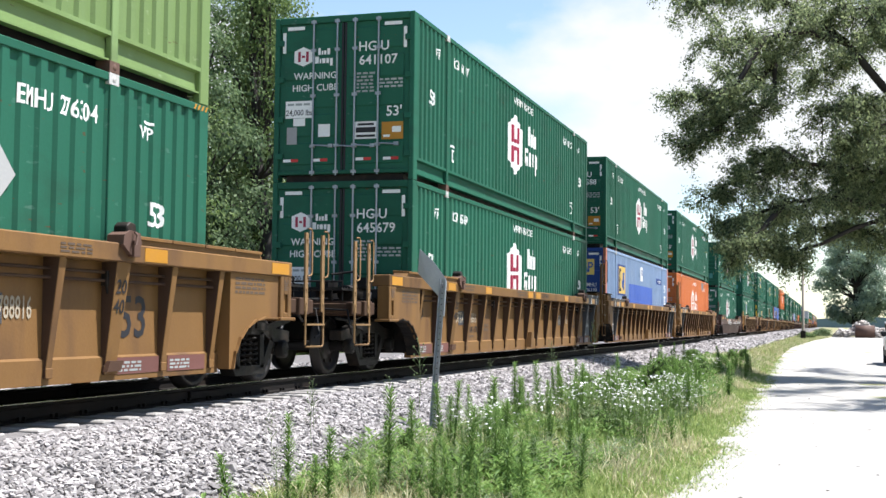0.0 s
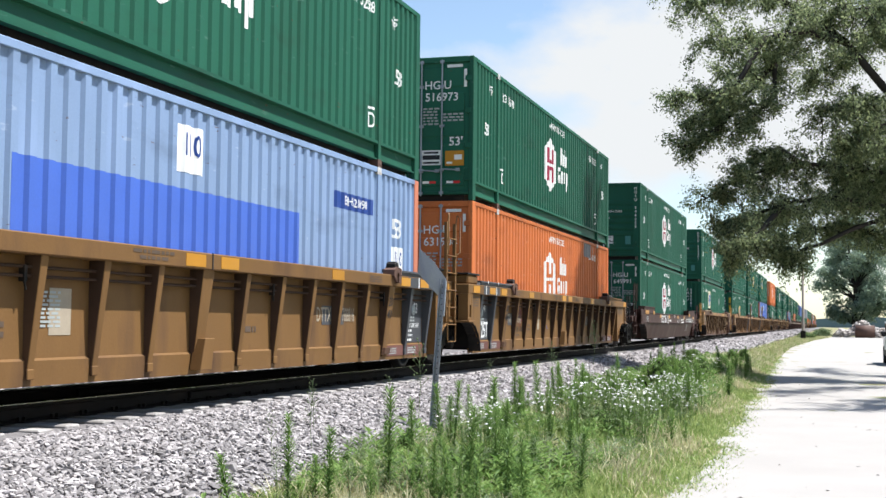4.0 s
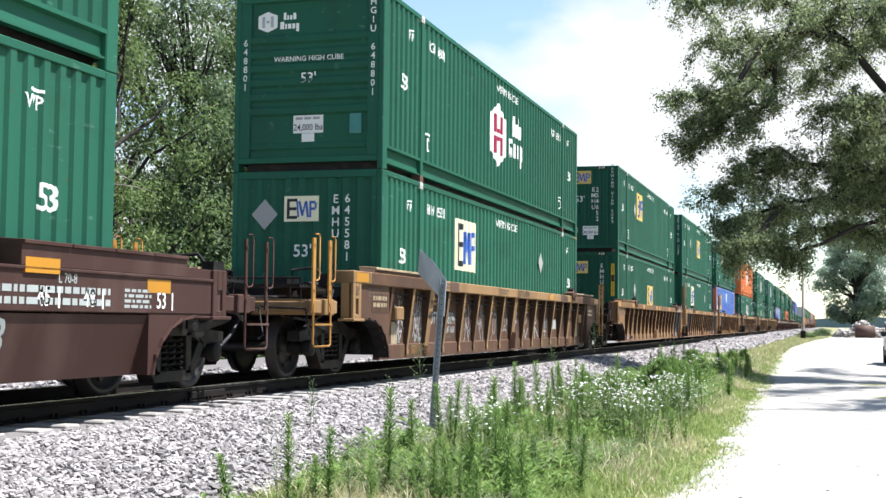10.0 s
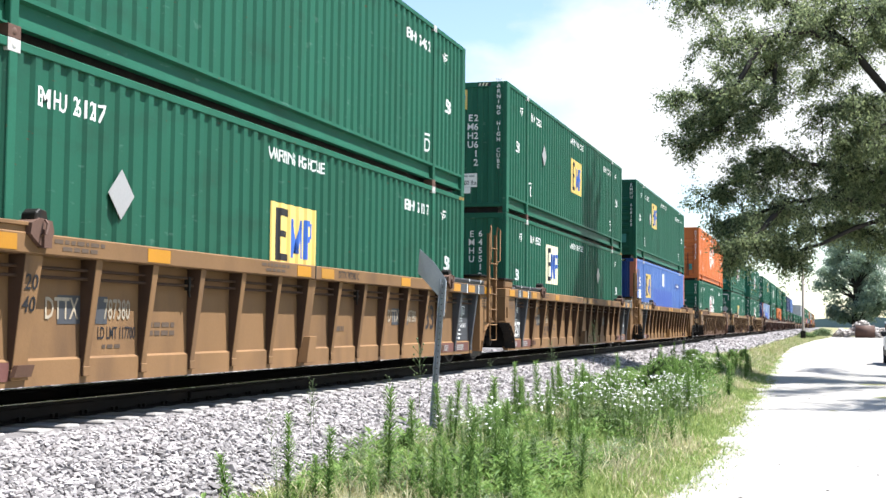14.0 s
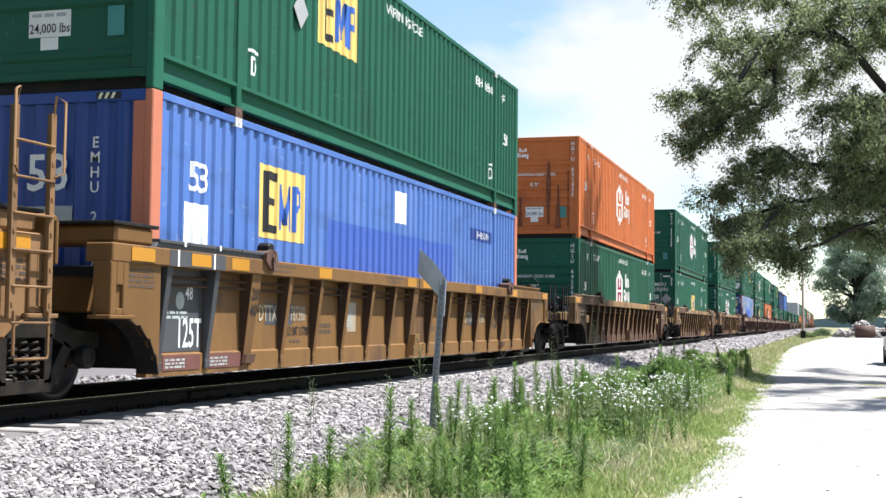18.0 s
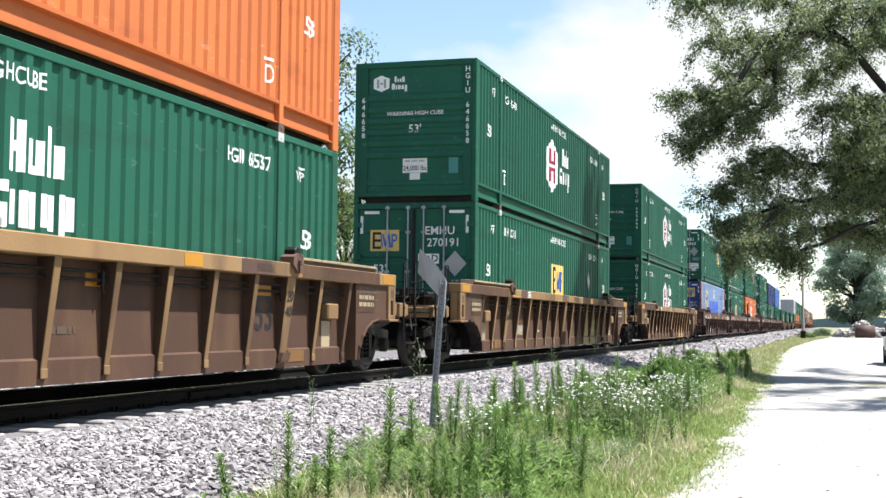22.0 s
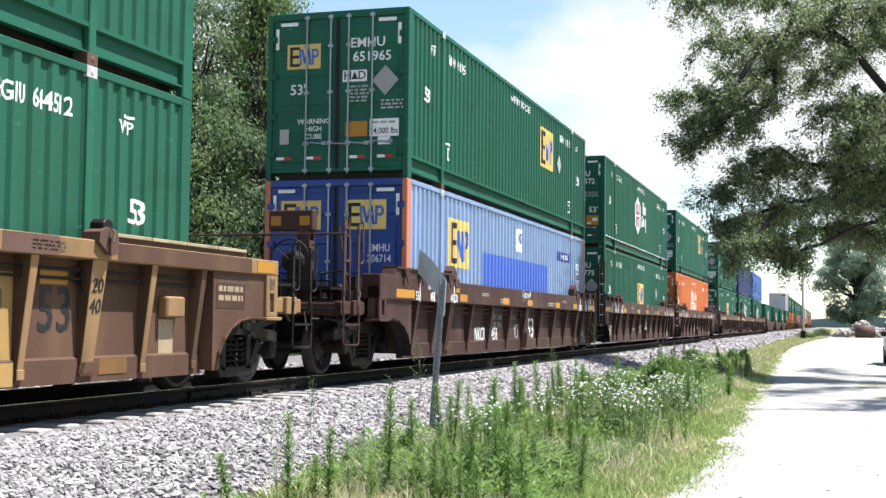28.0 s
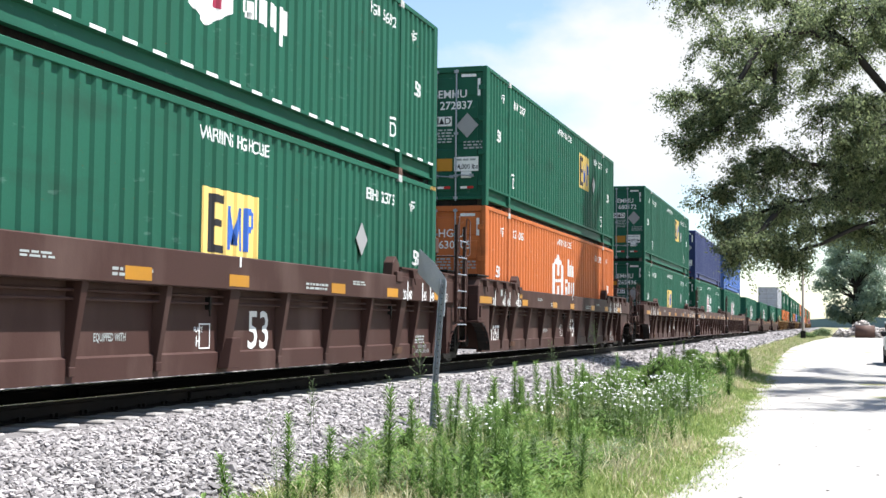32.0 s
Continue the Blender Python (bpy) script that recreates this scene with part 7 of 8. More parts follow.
def build_thicket():
    """Trees and brush behind the far side of the track."""
    kinds = []
    for k in range(4):
        kinds.append(broad_tree("thicket_tree", "dense green broadleaf tree in the thicket behind the track", 20 + k, (10.5, 12.5, 9.0, 11.5)[k], (3.0, 3.4, 2.8, 3.2)[k], 56, 300, 0.13, (LEAF_WOOD, LEAF_DARK, LEAF_DARK, LEAF_WOOD)[k], pose(-17.0 - 0.8 * k, (30.5, 36.0, 49.0, 55.0)[k], -0.95, 0, 0, 60 * k), "trees behind the track", 0.06, 0.55))
    r = random.Random(8)
    for k in range(17):
        y = 24 + k * 4.1
        if abs(y - 43.0) < 2.2:
            continue
        m = pose(-17.5 - r.uniform(-1.2, 4.5), y + r.uniform(-0.8, 0.8), -0.95, 0, 0, r.uniform(0, 360))
        c = copy_thing(kinds[k % 4], m)
        tall = r.uniform(1.6, 1.85) if 45 < y < 62 else r.uniform(1.15, 1.5) if y < 62 else r.uniform(0.8, 1.05)
        wide = 1.4 if 45 < y < 62 else 1.15
        c.scale = (wide, wide, tall)
    bush = broad_tree("thicket_bush", "light green leafy brush along the far side of the track", 40, 3.6, 2.0, 40, 300, 0.11, LEAF_WOOD, pose(-13.0, 24.5, -0.95), "brush behind the track", 0.05, 0.6, 0.07)
    for k in range(20):
        c = copy_thing(bush, pose(-13.2 - r.uniform(0, 2.0), 20.5 + k * 2.6, -0.95, 0, 0, r.uniform(0, 360)))
        s = r.uniform(0.75, 1.25)
        c.scale = (s, s, s)
    # bare grey branches between the crowns
    dead = thing("dead_tree", "bare grey dead tree among the green thicket", "tree", at=pose(-15.2, 34.5, -0.95))
    g = Geo()
    sp = limb(g, (0, 0, -0.2), (0.5, 0.6, 7.5), 0.12, 0.02, r, 0.05, 8)
    for k in range(34):
        s = sp[r.randint(2, 7)]
        e = s + Vector((r.uniform(-2.2, 2.2), r.uniform(-2.4, 2.4), r.uniform(-0.9, 1.2)))
        pts = limb(g, s, e, 0.03, 0.006, r, 0.25, 4)
        for q in range(2):
            limb(g, pts[2 + q], pts[2 + q] + Vector((r.uniform(-0.9, 0.9), r.uniform(-0.9, 0.9), r.uniform(-0.7, 0.3))), 0.012, 0.004, r, 0.3, 3)
    part("dead_limb", g.mesh("dead_limb", DEADWOOD), dead)


build_thicket()


def build_overhang():
    """The large tree beside the road, whose limbs hang over it."""
    rng, r = np.random.default_rng(77), random.Random(77)
    root = thing("roadside_tree", "large fine-leaved tree with drooping limbs over the road", "tree", at=pose(15.2, 40.0, -0.85))
    g = Geo()
    limb(g, (0, 0, -0.4), (-0.6, -0.4, 5.2), 0.55, 0.42, r, 0.04, 6)
    fork = Vector((-0.6, -0.4, 5.2))
    # each limb: its bends, then where its leaves begin and how far they spread
    mains = [
        ([(-0.6, -0.4, 5.2), (-4.39, -0.4, 7.46), (-5.54, -1.0, 8.66), (-6.69, -1.5, 9.96), (-8.03, -2.0, 10.92), (-9.47, -2.0, 11.69), (-10.6, -2.0, 11.7), (-11.5, -2.0, 11.3)], 0.42, 0.85),
        ([(-0.6, -0.4, 5.2), (-4.33, 0.0, 10.41), (-5.92, 0.0, 11.88), (-7.73, 0.0, 12.45), (-9.42, 0.0, 12.48), (-10.76, -0.5, 12.26)], 0.1, 1.0),
        ([(-6.69, -1.5, 9.96), (-7.86, -2.5, 10.05), (-8.94, -3.0, 9.84), (-9.96, -3.2, 9.77), (-10.68, -3.2, 9.72)], 0.1, 0.85),
        ([(-7.89, -1.0, 10.39), (-8.75, 0.0, 9.69), (-9.63, 0.5, 9.47), (-10.5, 0.5, 9.6)], 0.0, 0.9),
        ([(-8.03, -2.0, 10.92), (-8.67, -2.0, 9.37), (-9.65, -2.0, 8.32), (-10.63, -2.0, 8.03), (-11.46, -2.0, 7.55)], 0.22, 0.72),
        ([(-8.94, -3.0, 9.84), (-9.53, -3.8, 8.41), (-10.45, -4.0, 8.17), (-11.31, -4.0, 8.13)], 0.3, 0.6),
        ([(-0.6, -0.4, 5.2), (-4.33, 0.0, 10.41), (-5.57, 1.0, 10.7), (-6.74, 1.5, 9.98), (-7.77, 1.5, 9.48)], 0.1, 0.75),
        ([(-0.6, -0.4, 5.2), (-4.39, -0.4, 7.46), (-5.56, -2.0, 7.42), (-6.49, -2.5, 6.89), (-6.95, -2.5, 6.99)], 0.15, 0.75),
        ([(-0.6, -0.4, 5.2), (-4.4, -0.4, 6.29), (-5.32, 0.0, 6.36), (-6.13, 0.0, 5.86), (-6.94, 0.0, 5.71)], 0.1, 0.8),
        ([(-0.6, -0.4, 5.2), (-4.41, -0.4, 5.79), (-5.56, -1.0, 6.08), (-6.79, -1.5, 6.22), (-7.89, -2.0, 6.32), (-9.01, -2.0, 6.21), (-9.98, -2.0, 5.82), (-10.71, -2.0, 5.41)], 0.25, 0.68),
        ([(-0.6, -0.4, 5.2), (-4.41, -0.4, 5.62), (-5.57, -1.0, 5.17), (-6.96, -2.0, 5.31), (-8.36, -2.5, 5.19), (-9.43, -3.0, 4.73), (-10.22, -3.0, 4.17)], 0.2, 0.72),
        ([(-0.6, -0.4, 5.2), (-4.41, -0.4, 5.79), (-5.61, 1.0, 5.79), (-7.11, 1.5, 5.69), (-8.65, 1.5, 5.17), (-9.88, 1.5, 4.83)], 0.2, 0.7),
        ([(-0.6, -0.4, 5.2), (-4.41, -0.4, 5.29), (-5.57, -1.0, 4.79), (-6.49, -1.2, 4.47), (-7.36, -1.4, 4.05), (-7.91, -1.5, 3.82), (-8.15, -1.5, 3.68), (-8.42, -1.6, 3.81), (-9.19, -1.7, 4.05), (-10.23, -2.0, 4.03)], 0.62, 0.55),
        ([(-8.36, -2.5, 5.19), (-8.94, -3.5, 4.36), (-9.54, -3.8, 3.79), (-9.85, -3.8, 3.56)], 0.3, 0.42),
        ([(-9.65, -2.0, 8.32), (-10.18, -2.5, 7.43), (-10.81, -2.7, 7.0), (-11.37, -2.8, 6.81)], 0.05, 0.5),
        ([(-8.67, -2.0, 9.37), (-8.58, -2.5, 8.27), (-9.2, -2.8, 7.59), (-9.9, -3.0, 7.1)], 0.25, 0.45),
        ([(-0.6, -0.4, 5.2), (-4.39, -0.4, 7.46), (-5.69, -1.5, 8.25), (-6.63, -2.0, 8.03), (-7.41, -2.0, 7.9)], 0.1, 0.75),
        ([(-0.6, -0.4, 5.2), (-4.39, -0.4, 7.46), (-5.19, 1.0, 7.26), (-6.08, 1.5, 7.0), (-6.93, 1.5, 6.75)], 0.1, 0.8),
        ([(-0.6, -0.4, 5.2), (-4.33, 0.0, 10.41), (-5.66, -1.5, 10.9), (-6.92, -2.0, 10.85)], 0.1, 0.8),
        ([(-7.89, -2.0, 6.32), (-8.51, -2.5, 6.76), (-9.2, -2.8, 6.45), (-9.9, -3.0, 5.95)], 0.1, 0.5),
        ([(-0.6, -0.4, 5.2), (-4.41, -0.4, 5.62), (-5.5, 0.0, 4.32), (-6.62, 0.5, 4.71), (-7.78, 0.5, 4.64), (-8.79, 0.5, 4.3)], 0.25, 0.6),
        ([(-0.6, -0.4, 5.2), (-1.5, 4.0, 8.5), (-3.0, 8.0, 10.0), (-3.5, 12.0, 9.5)], 0.3, 1.2),
        ([(-0.6, -0.4, 5.2), (-1.0, -5.0, 8.0), (-2.0, -9.0, 9.5), (-2.6, -13.0, 9.6)], 0.3, 1.2),
        ([(-0.6, -0.4, 5.2), (-2.2, -2.6, 8.6), (-3.4, -5.2, 10.2), (-4.0, -7.4, 10.4)], 0.35, 1.1),
        ([(-0.6, -0.4, 5.2), (-2.4, 2.2, 10.4), (-3.4, 3.6, 12.4), (-4.2, 4.2, 13.0)], 0.4, 1.2),
        ([(-0.6, -0.4, 5.2), (-2.0, 0.4, 10.6), (-3.2, 0.2, 13.0), (-5.0, 0.0, 14.0)], 0.4, 1.2),
        ([(-0.6, -0.4, 5.2), (0.4, -3.4, 9.4), (0.8, -6.4, 11.0), (0.6, -9.0, 11.2)], 0.35, 1.3),
        ([(-0.6, -0.4, 5.2), (0.2, 3.0, 9.6), (0.6, 6.0, 11.2)], 0.35, 1.3),
        ([(-0.6, -0.4, 5.2), (0.2, 0.2, 9.5), (0.4, 0.4, 13.5)], 0.4, 1.4),
        ([(-0.6, -0.4, 5.2), (2.6, 1.8, 8.5), (5.2, 3.0, 11.0)], 0.3, 1.4),
        ([(-0.6, -0.4, 5.2), (2.2, -2.4, 8.0), (4.0, -4.6, 10.0)], 0.3, 1.4),
    ]
    centres, looks = [], []
    for li, (pts, start, spread) in enumerate(mains):
        pts = [Vector(p) for p in pts]
        for k in range(1, len(pts)):
            # crooks between the bends
            pts[k] += Vector((r.uniform(-1, 1), r.uniform(-1, 1), r.uniform(-1, 1))) * 0.06
        g.tube(pts, 0.17 if li == 0 else 0.085 if li == 12 else 0.10, 8, 0.02)
        total = len(pts) - 1
        long = sum((q - p).length for p, q in zip(pts, pts[1:])) * (1 - start)
        n_sub = int(long * (6.2 if li < 21 else 6.5)) + 4
        for k in range(n_sub):
            u = (start + (1 - start) * (k + r.random()) / n_sub) * total
            i = min(int(u), total - 1)
            s = pts[i].lerp(pts[i + 1], u - i)
            e = s + Vector((r.gauss(0, 0.6), r.uniform(-1.2, 1.2), r.gauss(-0.04, 0.54))) * spread * 1.05
            sub = limb(g, s, e, 0.02, 0.007, r, 0.15, 4)
            for q in range(7):
                b = sub[1 + q % 4]
                t = b + Vector((r.uniform(-0.42, 0.42), r.uniform(-0.45, 0.45), r.uniform(-0.65, 0.16))) * (0.7 + 0.3 * spread)
                tw = limb(g, b, t, 0.006, 0.003, r, 0.15, 3)
                m = 33
                uu = rng.random((m, 1))
                line = np.array(tw[0]) * (1 - uu) + np.array(tw[-1]) * uu
                off = rng.normal(size=(m, 3)) * np.array([0.10, 0.10, 0.085])
                centres.append(line + off)
                looks.append(off * 7 + np.array([0, 0, 0.4]))
    c = np.concatenate(centres)
    part("trunk", g.mesh("trunk", BARK), root, "dark furrowed trunk with long crooked limbs")
    v, f = leaf_cards(c, 0.095, 0.044, rng, 0.6, np.concatenate(looks))
    part("crown", big_mesh("crown", v, f, LEAF), root, "fine drooping olive-green foliage with gaps")


build_overhang()
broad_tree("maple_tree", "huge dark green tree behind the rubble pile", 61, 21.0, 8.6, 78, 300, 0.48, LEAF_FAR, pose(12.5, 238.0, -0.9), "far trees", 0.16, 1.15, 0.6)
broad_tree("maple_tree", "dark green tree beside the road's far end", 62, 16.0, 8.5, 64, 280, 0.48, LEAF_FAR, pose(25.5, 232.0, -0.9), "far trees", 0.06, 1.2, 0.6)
broad_tree("roadside_bush", "pale green bush at the foot of the pole", 63, 0.8, 1.0, 22, 110, 0.14, LEAF_WOOD, pose(5.4, 160.0, -0.9), "far bushes", 0.03, 0.3, 0.05)
broad_tree("roadside_bush", "rounded green bush where the road ends", 64, 1.1, 1.8, 24, 110, 0.16, LEAF_DARK, pose(6.9, 215.0, -0.9), "far bushes", 0.03, 0.4, 0.05)


def build_weeds():
    rng = np.random.default_rng(5)
    kinds = []
    for k in range(7):
        h = (0.55, 0.7, 0.85, 0.95, 0.62, 0.78, 1.05)[k]
        root = thing("tall_weed", "tall leafy horseweed stalk with narrow leaves", "weed", group="tall weeds on the verge")
        lean = rng.normal(size=2) * 0.05
        g = Geo().tube([(0, 0, -0.06), (lean[0] * 0.4, lean[1] * 0.4, h * 0.5), (lean[0], lean[1], h)], 0.007, 5, 0.002)
        part("stem", g.mesh("stem", WEED), root)
        V, F = [], []
        feather = k in (1, 4)
        n = int((260 if feather else 210) * h) + 40
        for i in range(n):
            u = 0.06 + 0.94 * (i + 0.5) / n
            a = i * 2.399 + rng.random() * 0.5
            c, s = math.cos(a), math.sin(a)
            p = np.array([lean[0] * u, lean[1] * u, h * u])
            if feather:
                # short leaves on thin side shoots
                out = 0.16 * (1.05 - u) ** 0.7 * rng.random() ** 0.6
                p = p + np.array([c * out, s * out, out * 0.9])
                l, w, rise = 0.045 * (0.7 + 0.6 * rng.random()), 0.009, 0.5
            else:
                l = (0.145 * (1.0 - 0.55 * u * u) * min(1.0, 0.45 + 1.6 * u) + 0.01) * (0.75 + 0.5 * rng.random())
                w, rise = 0.021 * (1.1 - 0.5 * u), 0.95 - 0.5 * (1 - u)
            m = p + np.array([c * l * 0.55, s * l * 0.55, l * rise * 0.6])
            e = p + np.array([c * l, s * l, l * rise * (0.75 if u > 0.75 else 0.35)])
            side = np.array([-s, c, 0]) * w / 2
            b = len(V)
            V += [p - side * 0.4, p + side * 0.4, m + side, m - side, e + side * 0.05, e - side * 0.05]
            F += [(b, b + 1, b + 2, b + 3), (b + 3, b + 2, b + 4, b + 5)]
        part("foliage", big_mesh("foliage", V, F, WEED if k not in (1, 4) else WEED_PALE), root)
        kinds.append(root)
    r = random.Random(12)
    spots = []
    nests = [(r.uniform(3.4, 6.0), 9.0 + 34 * r.random() ** 1.3) for k in range(36)]
    for k in range(236):
        if k % 3:
            # stalks grow in loose stands
            x, y = r.choice(nests)
            x, y = x + r.gauss(0, 0.3), y + r.gauss(0, 0.5)
        else:
            y = 9.0 + 36 * r.random() ** 1.35
            x = r.uniform(3.3, 6.2)
        x = min(max(x, 3.55 if y < 12 else 3.15), road_edge(y) - (0.75 if y < 15 else 0.45))
        spots.append((x, y))
    first = {}
    for i, (x, y) in enumerate(spots):
        k = i % 7
        m = pose(x, y, ground_z(x, y), r.uniform(-4, 4), r.uniform(-4, 4), r.uniform(0, 360))
        if k not in first:
            kinds[k].matrix_basis = m
            kinds[k].scale = (0.7, 0.7, 0.7)
            first[k] = True
            continue
        c = copy_thing(kinds[k], m)
        s = r.uniform(0.38, 0.95)
        c.scale = (s, s, s)
    # white daisies
    dk = []
    for k in range(3):
        root = thing("daisy_clump", "clump of white fleabane daisies on thin stems", "flowers", group="daisies on the verge")
        g, V, F, PV, PF = Geo(), [], [], [], []
        for i in range(20):
            a, d = rng.random() * 6.283, rng.random() * 0.16
            b = np.array([math.cos(a) * d, math.sin(a) * d, 0])
            t = b * 2.0 + np.array([0, 0, 0.45 + 0.3 * rng.random()])
            g.tube([tuple(b), tuple((b * 1.3 + t) / 2.15), tuple(t)], 0.004, 4, 0.002)
            for q in range(1 + i % 2):
                tt = t + rng.normal(size=3) * np.array([0.04, 0.04, 0.03])
                n = len(PV)
                PV += [tt + np.array([0.016 * math.cos(z), 0.016 * math.sin(z), 0.005 * rng.normal()]) for z in np.arange(6) * 1.047]
                PF.append(tuple(range(n, n + 6)))
            for q in range(7):
                u = rng.random()
                p = b * (1 - u) + t * u
                e = p + np.array([rng.normal() * 0.05, rng.normal() * 0.05, 0.03])
                s = np.cross(e - p, [0, 0, 1.0]) * 0.12
                n = len(V)
                V += [p, (p + e) / 2 + s, e, (p + e) / 2 - s]
                F.append((n, n + 1, n + 2, n + 3))
        part("stalk", g.mesh("stalk", WEED), root)
        part("foliage", big_mesh("foliage", V, F, WEED_PALE), root)
        part("blossom", big_mesh("blossom", PV, PF, PETAL), root)
        dk.append(root)
    for i in range(34):
        if i % 4:
            x, y = min(r.gauss(5.2, 0.45), 5.9), r.gauss(18.5, 3.0)
        elif i % 8:
            x, y = r.uniform(3.9, 5.0), r.uniform(10.5, 14.5)
        else:
            x, y = r.uniform(4.2, 5.2), r.uniform(26, 36)
        m = pose(x, y, ground_z(x, y) - 0.02, 0, 0, r.uniform(0, 360))
        if i < 3:
            dk[i].matrix_basis = m
            continue
        s = r.uniform(0.7, 1.2)
        copy_thing(dk[i % 3], m).scale = (s, s, s)
    # dark bushy weeds
    bush = broad_tree("bushy_weed", "dark bushy broadleaf weed on the verge", 90, 0.75, 0.32, 26, 70, 0.055, WEED, pose(4.6, 27.0, ground_z(4.6, 27.0)), "bushy weeds", 0.05, 0.11, 0.012)
    for i in range(46):
        y = 24 + 32 * r.random() if i % 2 else 9.5 + 18 * r.random()
        x = r.uniform(3.1, road_edge(y) - (0.5 if i % 2 else 1.3))
        s = r.uniform(0.4, 0.85) if i % 2 else r.uniform(0.2, 0.4)
        copy_thing(bush, pose(x, y, ground_z(x, y), 0, 0, r.uniform(0, 360))).scale = (s, s, s)
    # dry stalks on the ballast shoulder
    stalk = thing("dry_stalk", "thin pale flowering weed stalk on the ballast", "weed", group="dry stalks")
    g = Geo().tube([(0, 0, -0.05), (0.03, 0.0, 0.5), (-0.01, 0.02, 1.0)], 0.006, 5, 0.003)
    for k in range(16):
        z = 0.45 + 0.035 * k
        a = k * 2.4
        e = (0.14 * math.cos(a) * (1.4 - z), 0.14 * math.sin(a) * (1.4 - z), z + 0.12)
        g.tube([(0.02, 0, z), e], 0.003, 4)
        g.ball(e, 0.014, 6, 4)
    part("stem", g.mesh("stem", WEED_PALE), stalk)
    stalk.matrix_basis = pose(2.75, 16.2, -0.52)
    for x, y, s in ((2.5, 13.2, 0.55), (2.5, 26.0, 0.8), (2.9, 24.5, 0.7), (2.1, 33.0, 1.1), (2.6, 20.5, 0.6), (3.0, 11.0, 0.5), (2.9, 12.2, 0.6), (3.05, 14.2, 0.7)):
        copy_thing(stalk, pose(x, y, float(np.interp(x, [1.62, 2.0, 2.6, 3.1], [-0.21, -0.30, -0.46, -0.61])), 3, 0, x * 700)).scale = (s, s, s)


build_weeds()


def build_grass():
    rng = np.random.default_rng(31)
    for name, material, n, h0, lab in (("grass", BLADE, 74000, 0.12, "fresh green uncut grass"), ("dry_grass", STRAW, 22000, 0.16, "tufts of dry straw-coloured grass")):
        u = rng.random(n)
        y = 7.5 + 52 * u ** 2.0
        e = np.interp(y, [-20, 11, 17, 32, 58, 92], [6.75, 6.62, 6.6, 6.3, 5.75, 5.45])
        x0 = 3.0 + 0.6 * np.clip((12.5 - y) / 3, 0, 1)
        x = x0 + (e + 0.05 - x0 + 0.45 * rng.random(n) ** 3) * rng.random(n) ** 0.85
        patch = np.sin(x * 2.1 + np.sin(y * 0.7) * 2) + np.sin(y * 1.3 + 1.7 * np.sin(x * 1.1))
        keep = (patch > -0.7) if name == "grass" else (patch < 0.3)
        x, y, e = x[keep], y[keep], e[keep]
        n = len(x)
        z = np.interp(x, [3.0, 3.2, 3.9, 6.4, 9], [-0.70, -0.70, -0.66, -0.80, -0.80]) - 0.02
        h = h0 * (0.5 + rng.random(n)) * (1 + 0.014 * (y - 8)) * np.clip((e - x + 0.25) / 0.9, 0.25, 1)
        a = rng.random(n) * 6.283
        w = 0.006 + 0.00028 * (y - 7)
        dx, dy = np.cos(a), np.sin(a)
        ln = h * (0.2 + 0.6 * rng.random(n))
        b = rng.random(n) * 6.283
        p = np.stack([x, y, z], 1)
        s = np.stack([dx * w, dy * w, 0 * w], 1)
        m = p + np.stack([np.cos(b) * ln * 0.3, np.sin(b) * ln * 0.3, h * 0.6], 1)
        t = p + np.stack([np.cos(b) * ln, np.sin(b) * ln, h], 1)
        v = np.stack([p - s, p + s, m + s * 0.7, m - s * 0.7, t + s * 0.1, t - s * 0.1], 1).reshape(-1, 3)
        k = np.arange(n)[:, None] * 6
        f = np.concatenate([k + np.array([[0, 1, 2, 3]]), k + np.array([[3, 2, 4, 5]])])
        tagged(new(name, big_mesh(name, v, f, material)), lab + " on the verge", "grass", kind="stuff")
    # low leafy plants in hummocks between the stalks
    for name, material, plants, tall, lab in (("green_undergrowth", FORB, 4600, 0.36, "low leafy green weeds crowding the verge"), ("grey_green_undergrowth", WEED_PALE, 2000, 0.38, "feathery grey-green weeds on the verge"), ("dark_undergrowth", WEED, 1700, 0.40, "dark green leafy weeds on the verge")):
        shade = name == "dark_undergrowth"
        y = (24 + 30 * rng.random(plants)) if shade else 8.0 + 46 * rng.random(plants) ** 1.7
        e = np.interp(y, [-20, 11, 17, 32, 58, 92], [6.75, 6.62, 6.6, 6.3, 5.75, 5.45])
        x0 = 3.05 + 0.6 * np.clip((12.5 - y) / 3, 0, 1)
        x = x0 + (e - 0.45 - x0) * rng.random(plants) ** 0.8
        patch = np.sin(x * 2.6 + 1.3 * np.sin(y * 0.9 + tall * 60)) + np.sin(y * 1.1 + 2.0 * np.sin(x * 1.3 + tall * 40))
        keep = patch > (-0.3 if not shade else -0.9)
        x, y, e, patch = x[keep], y[keep], e[keep], patch[keep]
        z = np.interp(x, [3.0, 3.2, 3.9, 6.4, 9], [-0.70, -0.70, -0.66, -0.80, -0.80]) - 0.02
        h = tall * (0.35 + 0.75 * rng.random(len(x))) * np.clip(0.65 + 0.3 * patch, 0.45, 1.2) * np.clip((e - x) / 1.3, 0.3, 1)
        k = 30
        u = rng.random((len(x), k))
        a = rng.random((len(x), k)) * 6.283
        out = h[:, None] * (0.12 + 0.42 * rng.random((len(x), k))) * (1.1 - 0.6 * u)
        root = np.stack([x[:, None] + np.cos(a) * out * 0.4, y[:, None] + np.sin(a) * out * 0.4, z[:, None] + h[:, None] * u * 0.85], 2).reshape(-1, 3)
        l = (h[:, None] * (0.16 + 0.16 * rng.random((len(x), k)))).reshape(-1, 1)
